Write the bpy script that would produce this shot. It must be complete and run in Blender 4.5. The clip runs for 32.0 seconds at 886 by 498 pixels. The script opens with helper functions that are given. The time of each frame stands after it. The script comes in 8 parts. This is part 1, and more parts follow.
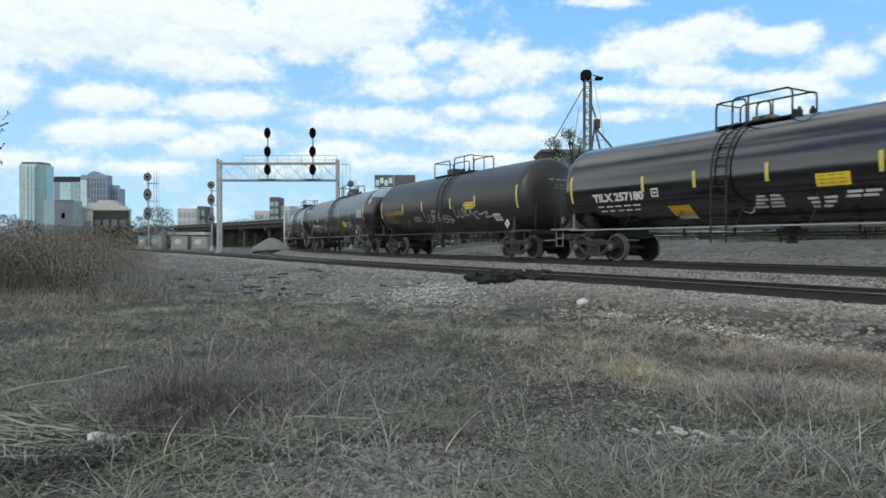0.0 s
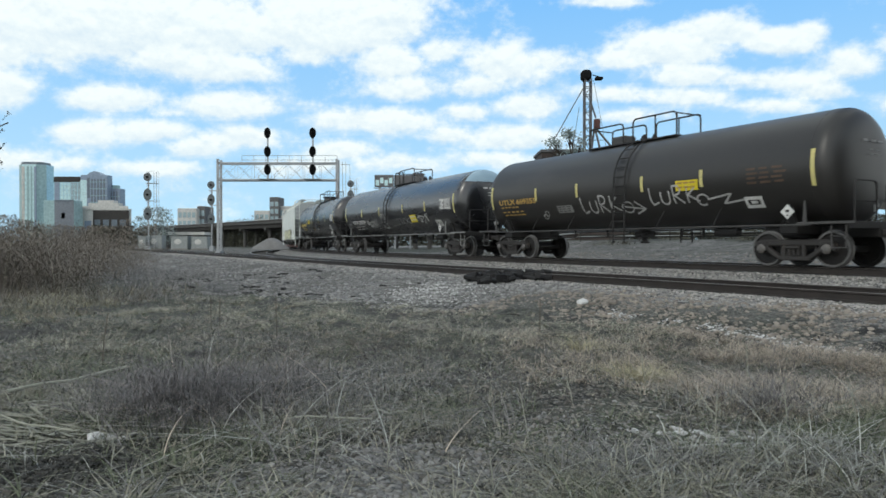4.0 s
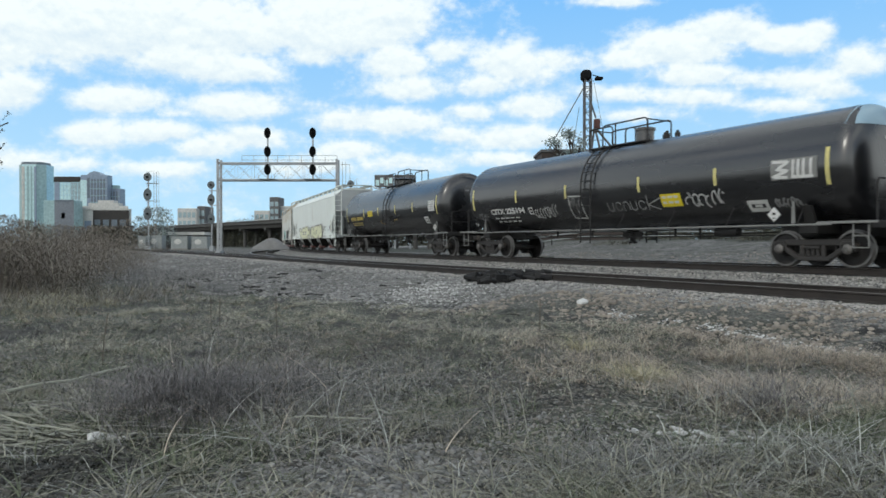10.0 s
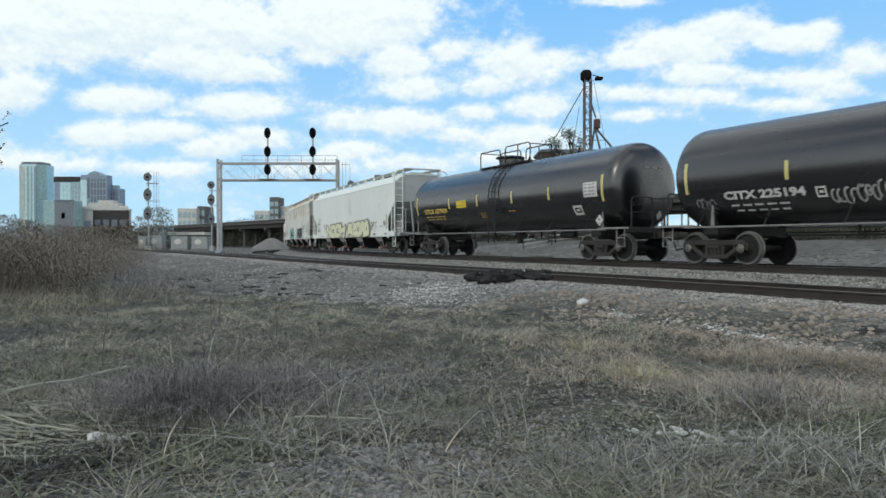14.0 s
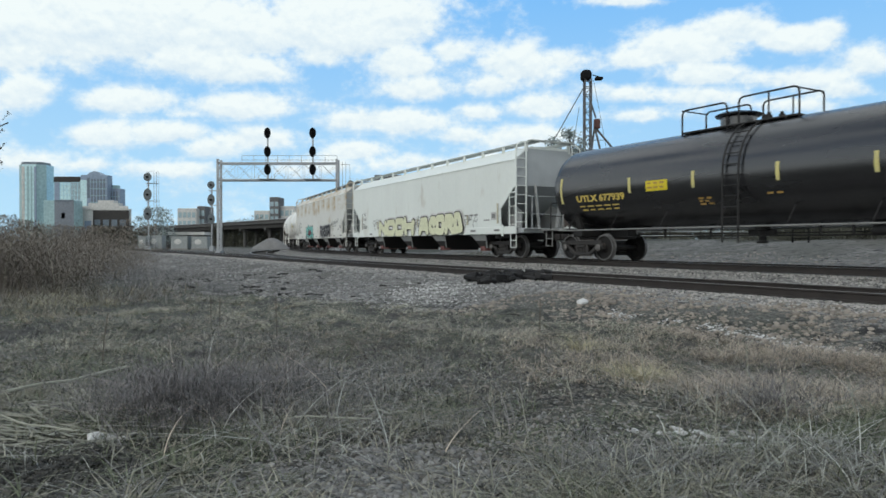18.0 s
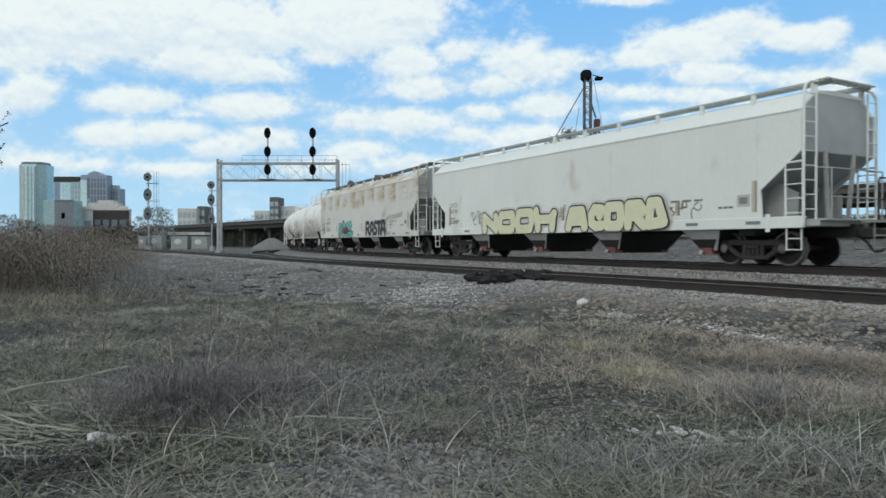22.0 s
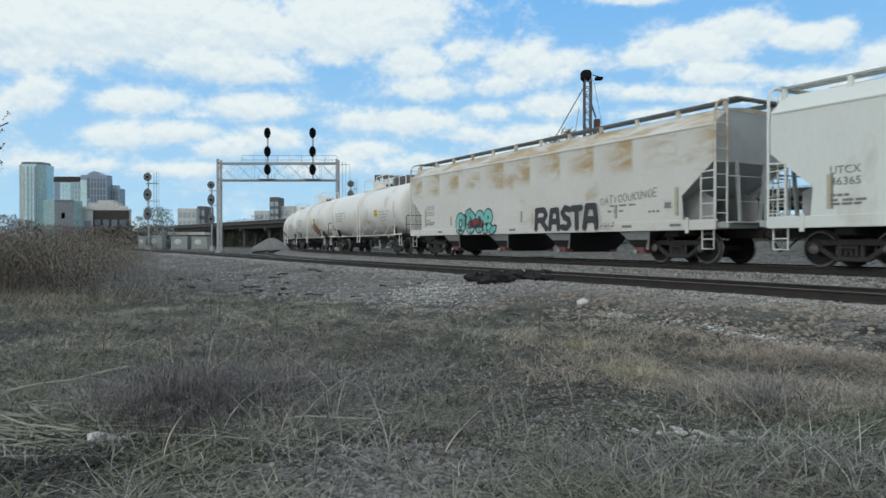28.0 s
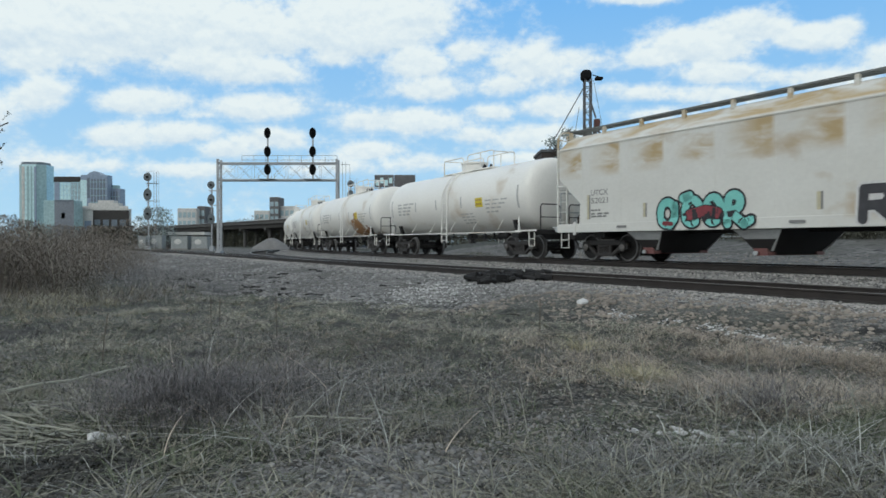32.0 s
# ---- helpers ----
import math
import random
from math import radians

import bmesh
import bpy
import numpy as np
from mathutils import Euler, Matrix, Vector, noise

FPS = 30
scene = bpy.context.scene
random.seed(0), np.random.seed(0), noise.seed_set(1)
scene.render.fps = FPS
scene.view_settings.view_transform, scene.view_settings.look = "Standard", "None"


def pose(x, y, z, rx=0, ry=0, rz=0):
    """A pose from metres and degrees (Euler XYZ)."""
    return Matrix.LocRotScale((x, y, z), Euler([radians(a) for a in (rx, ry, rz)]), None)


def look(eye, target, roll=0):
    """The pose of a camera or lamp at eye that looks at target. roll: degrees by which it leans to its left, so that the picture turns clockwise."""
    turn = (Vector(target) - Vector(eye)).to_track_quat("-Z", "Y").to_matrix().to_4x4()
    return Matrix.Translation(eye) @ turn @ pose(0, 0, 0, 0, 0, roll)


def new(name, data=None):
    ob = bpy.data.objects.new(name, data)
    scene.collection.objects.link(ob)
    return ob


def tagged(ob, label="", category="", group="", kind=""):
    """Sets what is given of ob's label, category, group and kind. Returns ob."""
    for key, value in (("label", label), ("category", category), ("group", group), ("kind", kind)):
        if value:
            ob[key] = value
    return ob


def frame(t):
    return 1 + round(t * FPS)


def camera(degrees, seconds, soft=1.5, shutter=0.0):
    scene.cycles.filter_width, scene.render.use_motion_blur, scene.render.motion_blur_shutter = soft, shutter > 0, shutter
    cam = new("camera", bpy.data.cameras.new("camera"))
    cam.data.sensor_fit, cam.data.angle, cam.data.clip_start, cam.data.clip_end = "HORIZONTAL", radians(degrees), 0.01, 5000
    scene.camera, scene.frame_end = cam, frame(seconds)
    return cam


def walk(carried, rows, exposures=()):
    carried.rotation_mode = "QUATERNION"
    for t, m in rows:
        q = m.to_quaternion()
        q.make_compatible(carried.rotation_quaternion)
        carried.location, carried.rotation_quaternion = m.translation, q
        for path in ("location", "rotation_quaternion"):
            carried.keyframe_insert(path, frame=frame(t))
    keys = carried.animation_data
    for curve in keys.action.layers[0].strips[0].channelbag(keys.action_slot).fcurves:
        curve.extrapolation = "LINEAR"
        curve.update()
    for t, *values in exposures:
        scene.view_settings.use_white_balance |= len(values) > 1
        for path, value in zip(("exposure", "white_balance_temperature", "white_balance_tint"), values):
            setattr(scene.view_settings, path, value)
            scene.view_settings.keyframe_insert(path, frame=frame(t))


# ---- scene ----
# One look for the whole clip: the camera stands still beside the track.
EYE = (0.0, 0.0, 0.60)
cam = camera(65.03, 32.0, soft=1.6, shutter=0.5)
VIEW = look(EYE, (0.0, 100.0, 0.60 - 0.813))
walk(cam, [(0.0, VIEW), (32.0, VIEW)], exposures=[(0.0, 0.03, 6400, 4.0), (14.0, 0.01, 6380, 4.5), (24.0, -0.15, 6280, 4.2), (32.0, -0.18, 6220, 3.8)])

# ---- light: broken cloud, a veiled sun behind the camera ----
world = bpy.data.worlds.new("world")
scene.world = world
world.use_nodes = True
wn, wl = world.node_tree.nodes, world.node_tree.links
sky = wn.new("ShaderNodeTexSky")
sky.sky_type, sky.sun_disc = "NISHITA", False
SUN_ELEVATION, SUN_AZIMUTH = 38.0, 215.0          # degrees; azimuth clockwise from +y
sky.sun_elevation, sky.sun_rotation = radians(SUN_ELEVATION), radians(SUN_AZIMUTH)
sky.air_density, sky.dust_density = 1.0, 2.0
wn["Background"].inputs["Strength"].default_value = 0.13
w_at = wn.new("ShaderNodeTexCoord")
w_noise = wn.new("ShaderNodeTexNoise")
w_noise.inputs["Scale"].default_value, w_noise.inputs["Detail"].default_value = 3.2, 6.0
w_cover = wn.new("ShaderNodeMapRange")
w_cover.inputs["From Min"].default_value, w_cover.inputs["From Max"].default_value = 0.42, 0.58
w_mix = wn.new("ShaderNodeMix")
w_mix.data_type = "RGBA"
w_mix.inputs[7].default_value = (9.4, 9.6, 9.8, 1)           # sunlit cloud, the same broken cover all round
wl.new(w_at.outputs["Generated"], w_noise.inputs["Vector"])
wl.new(w_noise.outputs["Fac"], w_cover.inputs["Value"])
w_up = wn.new("ShaderNodeSeparateXYZ")
wl.new(w_at.outputs["Generated"], w_up.inputs[0])
w_haze = wn.new("ShaderNodeMapRange")                        # bright haze low in the sky, all round
w_haze.inputs["From Min"].default_value, w_haze.inputs["From Max"].default_value = 0.42, 0.05
wl.new(w_up.outputs["Z"], w_haze.inputs["Value"])
w_both = wn.new("ShaderNodeMath")
w_both.operation = "MAXIMUM"
wl.new(w_cover.outputs["Result"], w_both.inputs[0])
wl.new(w_haze.outputs["Result"], w_both.inputs[1])
wl.new(w_both.outputs[0], w_mix.inputs[0])
wl.new(sky.outputs["Color"], w_mix.inputs[6])
wl.new(w_mix.outputs[2], wn["Background"].inputs["Color"])

sun_data = bpy.data.lights.new("sun", "SUN")
sun_data.energy, sun_data.angle, sun_data.color = 0.62, radians(10), (1.0, 0.95, 0.88)
sun = new("sun", sun_data)
se, sa = radians(SUN_ELEVATION), radians(SUN_AZIMUTH)
sun.matrix_world = look((40 * math.sin(sa) * math.cos(se), 40 * math.cos(sa) * math.cos(se), 40 * math.sin(se)), (0, 0, 0))


# ---- materials ----
def material(name, color, rough=0.8, metal=0.0, second=None, scale=3.0, amount=0.5, grain=40.0, bump=0.1, bump_size=0.01,
             stain=None, stain_scale=0.8, stain_amount=0.0, stretch=(1, 1, 1), spec=0.5, island=0.0, coat=0.0, speckle=0.35, wash=None, ior=1.5):
    """A surface with grain at two scales, an optional second colour and stains."""
    m = bpy.data.materials.new(name)
    m.use_nodes = True
    n, l = m.node_tree.nodes, m.node_tree.links
    b = n["Principled BSDF"]
    b.inputs["Metallic"].default_value = metal
    b.inputs["Specular IOR Level"].default_value = spec
    b.inputs["Coat Weight"].default_value = coat
    b.inputs["IOR"].default_value = ior
    b.inputs["Coat Roughness"].default_value = max(0.05, rough * 0.6)
    tc = n.new("ShaderNodeTexCoord")
    mp = n.new("ShaderNodeMapping")
    mp.inputs["Scale"].default_value = stretch
    l.new(tc.outputs["Object"], mp.inputs["Vector"])

    def noise_tex(s, detail=4.0):
        t = n.new("ShaderNodeTexNoise")
        t.inputs["Scale"].default_value, t.inputs["Detail"].default_value = s, detail
        l.new(mp.outputs["Vector"], t.inputs["Vector"])
        return t

    def ramp(src, lo, hi):
        r = n.new("ShaderNodeMapRange")
        r.inputs["From Min"].default_value, r.inputs["From Max"].default_value = lo, hi
        l.new(src, r.inputs["Value"])
        return r.outputs["Result"]

    def mix(fac, a, c, kind="MIX"):
        x = n.new("ShaderNodeMix")
        x.data_type, x.blend_type = "RGBA", kind
        for sock, val in ((x.inputs[0], fac), (x.inputs[6], a), (x.inputs[7], c)):
            if hasattr(val, "is_output"):
                l.new(val, sock)
            elif isinstance(val, (int, float)):
                sock.default_value = val
            else:
                sock.default_value = (*val, 1)
        return x.outputs[2]

    big, fine = noise_tex(scale), noise_tex(grain, 2.0)
    second = second or tuple(c * 0.6 for c in color)
    col = mix(ramp(big.outputs["Fac"], 0.5 - amount * 0.4, 0.5 + amount * 0.4), color, second) if amount > 0 else None
    if col is None:
        col = mix(0.0, color, color)
    col = mix(ramp(fine.outputs["Fac"], 0.2, 0.8), col, mix(speckle, col, (0.0, 0.0, 0.0)))
    if stain:
        st = noise_tex(stain_scale, 6.0)
        col = mix(ramp(st.outputs["Fac"], 0.62 - stain_amount * 0.3, 0.72 - stain_amount * 0.2), col, stain)
    if wash:                                               # run-off gathered at the panel seams: colour, low, high
        wm = n.new("ShaderNodeMapping")
        wm.inputs["Scale"].default_value = (0.8, 1.0, 2.4)
        l.new(tc.outputs["Object"], wm.inputs["Vector"])
        wt = n.new("ShaderNodeTexNoise")
        wt.inputs["Scale"].default_value, wt.inputs["Detail"].default_value, wt.inputs["Roughness"].default_value = 1.0, 5.0, 0.55
        wt.inputs["Distortion"].default_value = 0.5
        l.new(wm.outputs["Vector"], wt.inputs["Vector"])
        sx = n.new("ShaderNodeSeparateXYZ")
        l.new(tc.outputs["Object"], sx.inputs[0])

        def calc(op, p, q=0.0):
            x = n.new("ShaderNodeMath")
            x.operation = op
            for sock, val in zip(x.inputs, (p, q)):
                if isinstance(val, (int, float)):
                    sock.default_value = val
                else:
                    l.new(val, sock)
            return x.outputs[0]

        panel = calc("FRACT", calc("DIVIDE", calc("ADD", sx.outputs["X"], 18.2 - 0.91), 1.82))
        gather = calc("MULTIPLY", ramp(panel, 0.15, 0.75), ramp(panel, 1.0, 0.93))
        low = calc("MULTIPLY", calc("MULTIPLY", ramp(sx.outputs["Z"], wash[1], wash[1] + 0.35), ramp(sx.outputs["Z"], wash[2] + 0.1, wash[2])), gather)
        high = ramp(sx.outputs["Z"], 3.93, 4.02)
        col = mix(calc("MULTIPLY", calc("ADD", low, calc("MULTIPLY", high, 1.0)), ramp(wt.outputs["Fac"], 0.38, 0.62)), col, wash[0])
    if island:
        g = n.new("ShaderNodeNewGeometry")
        col = mix(island, col, mix(ramp(g.outputs["Random Per Island"], 0, 1), tuple(c * 0.35 for c in color), tuple(min(1, c * 1.9) for c in second)))
    l.new(col, b.inputs["Base Color"])
    rr = n.new("ShaderNodeMapRange")
    rr.inputs["To Min"].default_value, rr.inputs["To Max"].default_value = max(0.04, rough - 0.12), min(1.0, rough + 0.12)
    l.new(big.outputs["Fac"], rr.inputs["Value"])
    l.new(rr.outputs["Result"], b.inputs["Roughness"])
    if bump:
        bp = n.new("ShaderNodeBump")
        bp.inputs["Strength"].default_value, bp.inputs["Distance"].default_value = bump, bump_size
        l.new(fine.outputs["Fac"], bp.inputs["Height"])
        l.new(bp.outputs["Normal"], b.inputs["Normal"])
    return m


M = {}
M["black_paint"] = material("black_paint", (0.004, 0.004, 0.0052), 0.26, 0, (0.007, 0.007, 0.008), 0.9, 0.7, 25, 0.012, 0.003, (0.02, 0.0185, 0.017), 0.7, 0.03, (0.3, 1, 1), speckle=0.15, ior=1.85)
M["black_worn"] = material("black_worn", (0.006, 0.0062, 0.0075), 0.27, 0, (0.010, 0.0105, 0.0125), 0.9, 0.7, 25, 0.015, 0.003, (0.024, 0.023, 0.022), 0.7, 0.05, (0.3, 1, 1), speckle=0.15, ior=1.85)
M["black_dull"] = material("black_dull", (0.019, 0.018, 0.0165), 0.42, 0, (0.029, 0.027, 0.0245), 0.8, 0.8, 30, 0.04, 0.004, (0.042, 0.038, 0.034), 0.6, 0.15, (0.3, 1, 1), speckle=0.2, ior=1.55)
M["black_gloss"] = material("black_gloss", (0.004, 0.004, 0.0052), 0.14, 0, (0.006, 0.006, 0.0075), 0.8, 0.7, 20, 0.006, 0.002, stretch=(0.3, 1, 1), speckle=0.1, ior=1.9)
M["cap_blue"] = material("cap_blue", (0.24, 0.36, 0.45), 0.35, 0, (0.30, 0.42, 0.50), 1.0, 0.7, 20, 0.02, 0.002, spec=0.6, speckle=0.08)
M["dark_steel"] = material("dark_steel", (0.055, 0.055, 0.055), 0.5, 0.2, (0.10, 0.095, 0.09), 3, 0.7, 40, 0.05, 0.003)
M["white_tank"] = material("white_tank", (0.84, 0.83, 0.78), 0.4, 0, (0.76, 0.74, 0.68), 0.9, 0.8, 20, 0.04, 0.004, (0.55, 0.48, 0.38), 0.9, 0.06, (0.4, 1, 0.5), speckle=0.08)
M["hopper_grey"] = material("hopper_grey", (0.755, 0.79, 0.745), 0.5, 0, (0.675, 0.705, 0.665), 0.6, 0.7, 18, 0.03, 0.003, (0.52, 0.50, 0.44), 0.8, 0.0, (0.7, 1, 0.4), speckle=0.06)
M["hopper_rusty"] = material("hopper_rusty", (0.69, 0.69, 0.645), 0.55, 0, (0.60, 0.59, 0.54), 0.7, 0.8, 18, 0.03, 0.003, (0.44, 0.36, 0.25), 0.8, 0.02, (0.5, 1, 0.8), speckle=0.08, wash=((0.42, 0.315, 0.165), 2.80, 3.85))
# steel of the hopper fittings; also painted shade on front end and slope sheets
M["hopper_steel_and_shade"] = material("hopper_steel_and_shade", (0.43, 0.455, 0.46), 0.55, 0, (0.34, 0.36, 0.365), 1.5, 0.7, 30, 0.03, 0.004, speckle=0.12)
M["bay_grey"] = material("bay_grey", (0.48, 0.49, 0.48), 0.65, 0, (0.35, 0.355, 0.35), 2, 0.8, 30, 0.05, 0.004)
M["grating"] = material("grating", (0.22, 0.235, 0.23), 0.6, 0.2, (0.16, 0.17, 0.165), 2, 0.7, 40, 0.1, 0.004)
M["grating_pale"] = material("grating_pale", (0.52, 0.56, 0.53), 0.6, 0.1, (0.40, 0.43, 0.41), 2, 0.7, 40, 0.1, 0.004)
M["truck_iron"] = material("truck_iron", (0.024, 0.022, 0.021), 0.7, 0.0, (0.046, 0.041, 0.038), 5, 0.8, 60, 0.2, 0.005, (0.085, 0.07, 0.058), 3, 0.1)
M["wheel_iron"] = material("wheel_iron", (0.024, 0.021, 0.019), 0.7, 0.1, (0.012, 0.011, 0.011), 4, 0.8, 60, 0.15, 0.004)
M["tread"] = material("tread", (0.20, 0.195, 0.19), 0.45, 0.4, (0.14, 0.135, 0.13), 8, 0.6, 80, 0.03, 0.002)
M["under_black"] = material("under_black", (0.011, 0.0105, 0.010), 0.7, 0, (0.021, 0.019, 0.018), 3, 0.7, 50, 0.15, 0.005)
M["rail_rust"] = material("rail_rust", (0.040, 0.032, 0.028), 0.85, 0, (0.024, 0.021, 0.019), 2, 0.7, 60, 0.2, 0.004)
M["rail_top"] = material("rail_top", (0.30, 0.28, 0.26), 0.35, 0.85, (0.16, 0.13, 0.11), 1.5, 0.7, 60, 0.03, 0.002)
M["tie_wood"] = material("tie_wood", (0.050, 0.043, 0.038), 0.9, 0, (0.10, 0.09, 0.08), 3, 0.8, 50, 0.5, 0.01, stretch=(1, 5, 5))
M["galvanised"] = material("galvanised", (0.47, 0.49, 0.505), 0.5, 0.3, (0.36, 0.38, 0.395), 4, 0.7, 60, 0.05, 0.003)
M["signal_grey"] = material("signal_grey", (0.11, 0.13, 0.14), 0.8, 0, (0.18, 0.20, 0.21), 4, 0.7, 40, 0.05, 0.003)
M["signal_black"] = material("signal_black", (0.008, 0.008, 0.009), 0.85, 0, (0.014, 0.014, 0.014), 4, 0.7, 40, 0.05, 0.003, spec=0.15)
M["white_mark"] = material("white_mark", (0.78, 0.78, 0.76), 0.6, 0, (0.62, 0.61, 0.58), 5, 0.6, 60, 0.02, 0.001)
M["yellow_mark"] = material("yellow_mark", (0.74, 0.56, 0.12), 0.5, 0, (0.60, 0.46, 0.12), 5, 0.6, 60, 0.02, 0.001)
M["stripe_yellow"] = material("stripe_yellow", (0.80, 0.62, 0.10), 0.4, 0, (0.62, 0.50, 0.14), 6, 0.6, 60, 0.02, 0.001)
M["stripe_faded"] = material("stripe_faded", (0.64, 0.59, 0.38), 0.5, 0, (0.54, 0.50, 0.36), 6, 0.6, 60, 0.02, 0.001)
M["stripe_pale"] = material("stripe_pale", (0.76, 0.68, 0.24), 0.4, 0, (0.62, 0.55, 0.24), 6, 0.6, 60, 0.02, 0.001)
M["placard_yellow"] = material("placard_yellow", (0.84, 0.68, 0.02), 0.5, 0, (0.74, 0.58, 0.03), 4, 0.6, 60, 0.02, 0.001)
M["placard_orange"] = material("placard_orange", (0.80, 0.42, 0.03), 0.5, 0, (0.70, 0.36, 0.03), 4, 0.6, 60, 0.02, 0.001)
M["gold_mark"] = material("gold_mark", (0.56, 0.35, 0.08), 0.6, 0, (0.36, 0.24, 0.08), 6, 0.7, 60, 0.02, 0.001)
M["spray_white"] = material("spray_white", (0.60, 0.60, 0.58), 0.7, 0, (0.30, 0.30, 0.29), 7, 0.8, 50, 0.02, 0.001)
M["spray_cream"] = material("spray_cream", (0.82, 0.83, 0.58), 0.7, 0, (0.76, 0.76, 0.52), 4, 0.7, 50, 0.02, 0.001)
M["spray_grey"] = material("spray_grey", (0.34, 0.34, 0.335), 0.7, 0, (0.17, 0.17, 0.168), 7, 0.8, 50, 0.02, 0.001)
M["marker_dark"] = material("marker_dark", (0.07, 0.07, 0.072), 0.7, 0, (0.13, 0.13, 0.13), 7, 0.8, 50, 0.02, 0.001)
M["spray_black"] = material("spray_black", (0.014, 0.014, 0.017), 0.7, 0, (0.03, 0.03, 0.035), 5, 0.7, 50, 0.02, 0.001)
M["spray_charcoal"] = material("spray_charcoal", (0.038, 0.038, 0.043), 0.7, 0, (0.07, 0.07, 0.077), 4, 0.7, 50, 0.02, 0.001)
M["spray_teal"] = material("spray_teal", (0.19, 0.58, 0.52), 0.7, 0, (0.27, 0.68, 0.61), 4, 0.7, 50, 0.02, 0.001)
M["spray_red"] = material("spray_red", (0.30, 0.05, 0.06), 0.7, 0, (0.20, 0.04, 0.05), 4, 0.7, 50, 0.02, 0.001)
M["mark_grey"] = material("mark_grey", (0.20, 0.20, 0.19), 0.7, 0, (0.28, 0.28, 0.27), 6, 0.7, 50, 0.02, 0.001)
M["mark_faded"] = material("mark_faded", (0.50, 0.50, 0.48), 0.7, 0, (0.60, 0.60, 0.57), 6, 0.7, 50, 0.02, 0.001)
M["stencil_dim"] = material("stencil_dim", (0.13, 0.085, 0.055), 0.7, 0, (0.08, 0.055, 0.04), 6, 0.7, 50, 0.02, 0.001)
M["rust"] = material("rust", (0.30, 0.13, 0.045), 0.85, 0, (0.42, 0.25, 0.11), 3, 0.8, 50, 0.1, 0.003)
M["chute_red"] = material("chute_red", (0.16, 0.055, 0.050), 0.7, 0, (0.24, 0.12, 0.11), 5, 0.8, 50, 0.05, 0.002)
M["concrete"] = material("concrete", (0.33, 0.32, 0.30), 0.85, 0, (0.25, 0.24, 0.225), 0.6, 0.8, 20, 0.2, 0.01)
M["bridge_dark"] = material("bridge_dark", (0.035, 0.033, 0.032), 0.85, 0, (0.06, 0.055, 0.05), 0.5, 0.8, 12, 0.1, 0.01)
M["bridge_concrete"] = material("bridge_concrete", (0.115, 0.112, 0.108), 0.85, 0, (0.075, 0.073, 0.070), 0.6, 0.8, 20, 0.2, 0.01)
M["cabinet"] = material("cabinet", (0.38, 0.41, 0.405), 0.5, 0.1, (0.31, 0.33, 0.325), 2, 0.6, 40, 0.03, 0.003)
M["brick_far"] = material("brick_far", (0.095, 0.075, 0.066), 0.9, 0, (0.06, 0.05, 0.046), 0.4, 0.8, 6, 0.1, 0.02)
M["glass_far"] = material("glass_far", (0.34, 0.46, 0.50), 0.18, 0.0, (0.40, 0.52, 0.56), 0.05, 0.7, 0.4, 0.0, spec=0.8)
# skyline facades: a moderate share of distance haze is mixed into these colours
M["facade_pale"] = material("facade_pale", (0.68, 0.92, 0.94), 0.4, 0, (0.60, 0.83, 0.86), 0.05, 0.6, 0.5, 0.0)
M["facade_blue"] = material("facade_blue", (0.52, 0.84, 0.95), 0.25, 0, (0.44, 0.72, 0.84), 0.03, 0.6, 0.5, 0.0, spec=0.7)
M["facade_grey"] = material("facade_grey", (0.30, 0.38, 0.50), 0.4, 0, (0.24, 0.31, 0.40), 0.05, 0.6, 0.5, 0.0)
M["facade_brown"] = material("facade_brown", (0.12, 0.122, 0.128), 0.8, 0, (0.16, 0.158, 0.16), 0.1, 0.6, 0.8, 0.0)
M["facade_white"] = material("facade_white", (0.66, 0.66, 0.63), 0.7, 0, (0.58, 0.57, 0.54), 0.1, 0.6, 0.8, 0.0)
M["facade_dark"] = material("facade_dark", (0.12, 0.16, 0.20), 0.4, 0, (0.17, 0.21, 0.25), 0.05, 0.6, 0.5, 0.0)
M["facade_slate"] = material("facade_slate", (0.19, 0.22, 0.26), 0.7, 0, (0.23, 0.255, 0.29), 0.1, 0.6, 0.8, 0.0)
M["facade_sage"] = material("facade_sage", (0.42, 0.60, 0.62), 0.6, 0, (0.32, 0.47, 0.49), 0.06, 0.7, 0.4, 0.0)
M["bearing"] = material("bearing", (0.22, 0.21, 0.20), 0.5, 0.3, (0.12, 0.11, 0.10), 6, 0.8, 60, 0.1, 0.003)
M["stone"] = material("stone", (0.425, 0.412, 0.385), 0.9, 0, (0.295, 0.28, 0.258), 2, 0.8, 60, 0.3, 0.006, island=0.55)
M["stone_brown"] = material("stone_brown", (0.32, 0.285, 0.245), 0.9, 0, (0.205, 0.18, 0.15), 2, 0.8, 60, 0.3, 0.006, island=0.55)
M["stone_pale"] = material("stone_pale", (0.66, 0.66, 0.64), 0.9, 0, (0.44, 0.435, 0.42), 2, 0.8, 60, 0.3, 0.006, island=0.4)
M["straw"] = material("straw", (0.163, 0.159, 0.116), 0.9, 0, (0.265, 0.254, 0.196), 0.8, 0.8, 40, 0.0, island=0.65)
M["straw_pale"] = material("straw_pale", (0.30, 0.292, 0.228), 0.9, 0, (0.41, 0.40, 0.32), 0.8, 0.8, 40, 0.0, island=0.5)
M["straw_warm"] = material("straw_warm", (0.345, 0.293, 0.232), 0.9, 0, (0.46, 0.40, 0.325), 0.8, 0.8, 40, 0.0, island=0.5)
M["leaf_pale"] = material("leaf_pale", (0.24, 0.25, 0.20), 0.9, 0, (0.32, 0.32, 0.27), 0.5, 0.8, 30, 0.0, island=0.4)
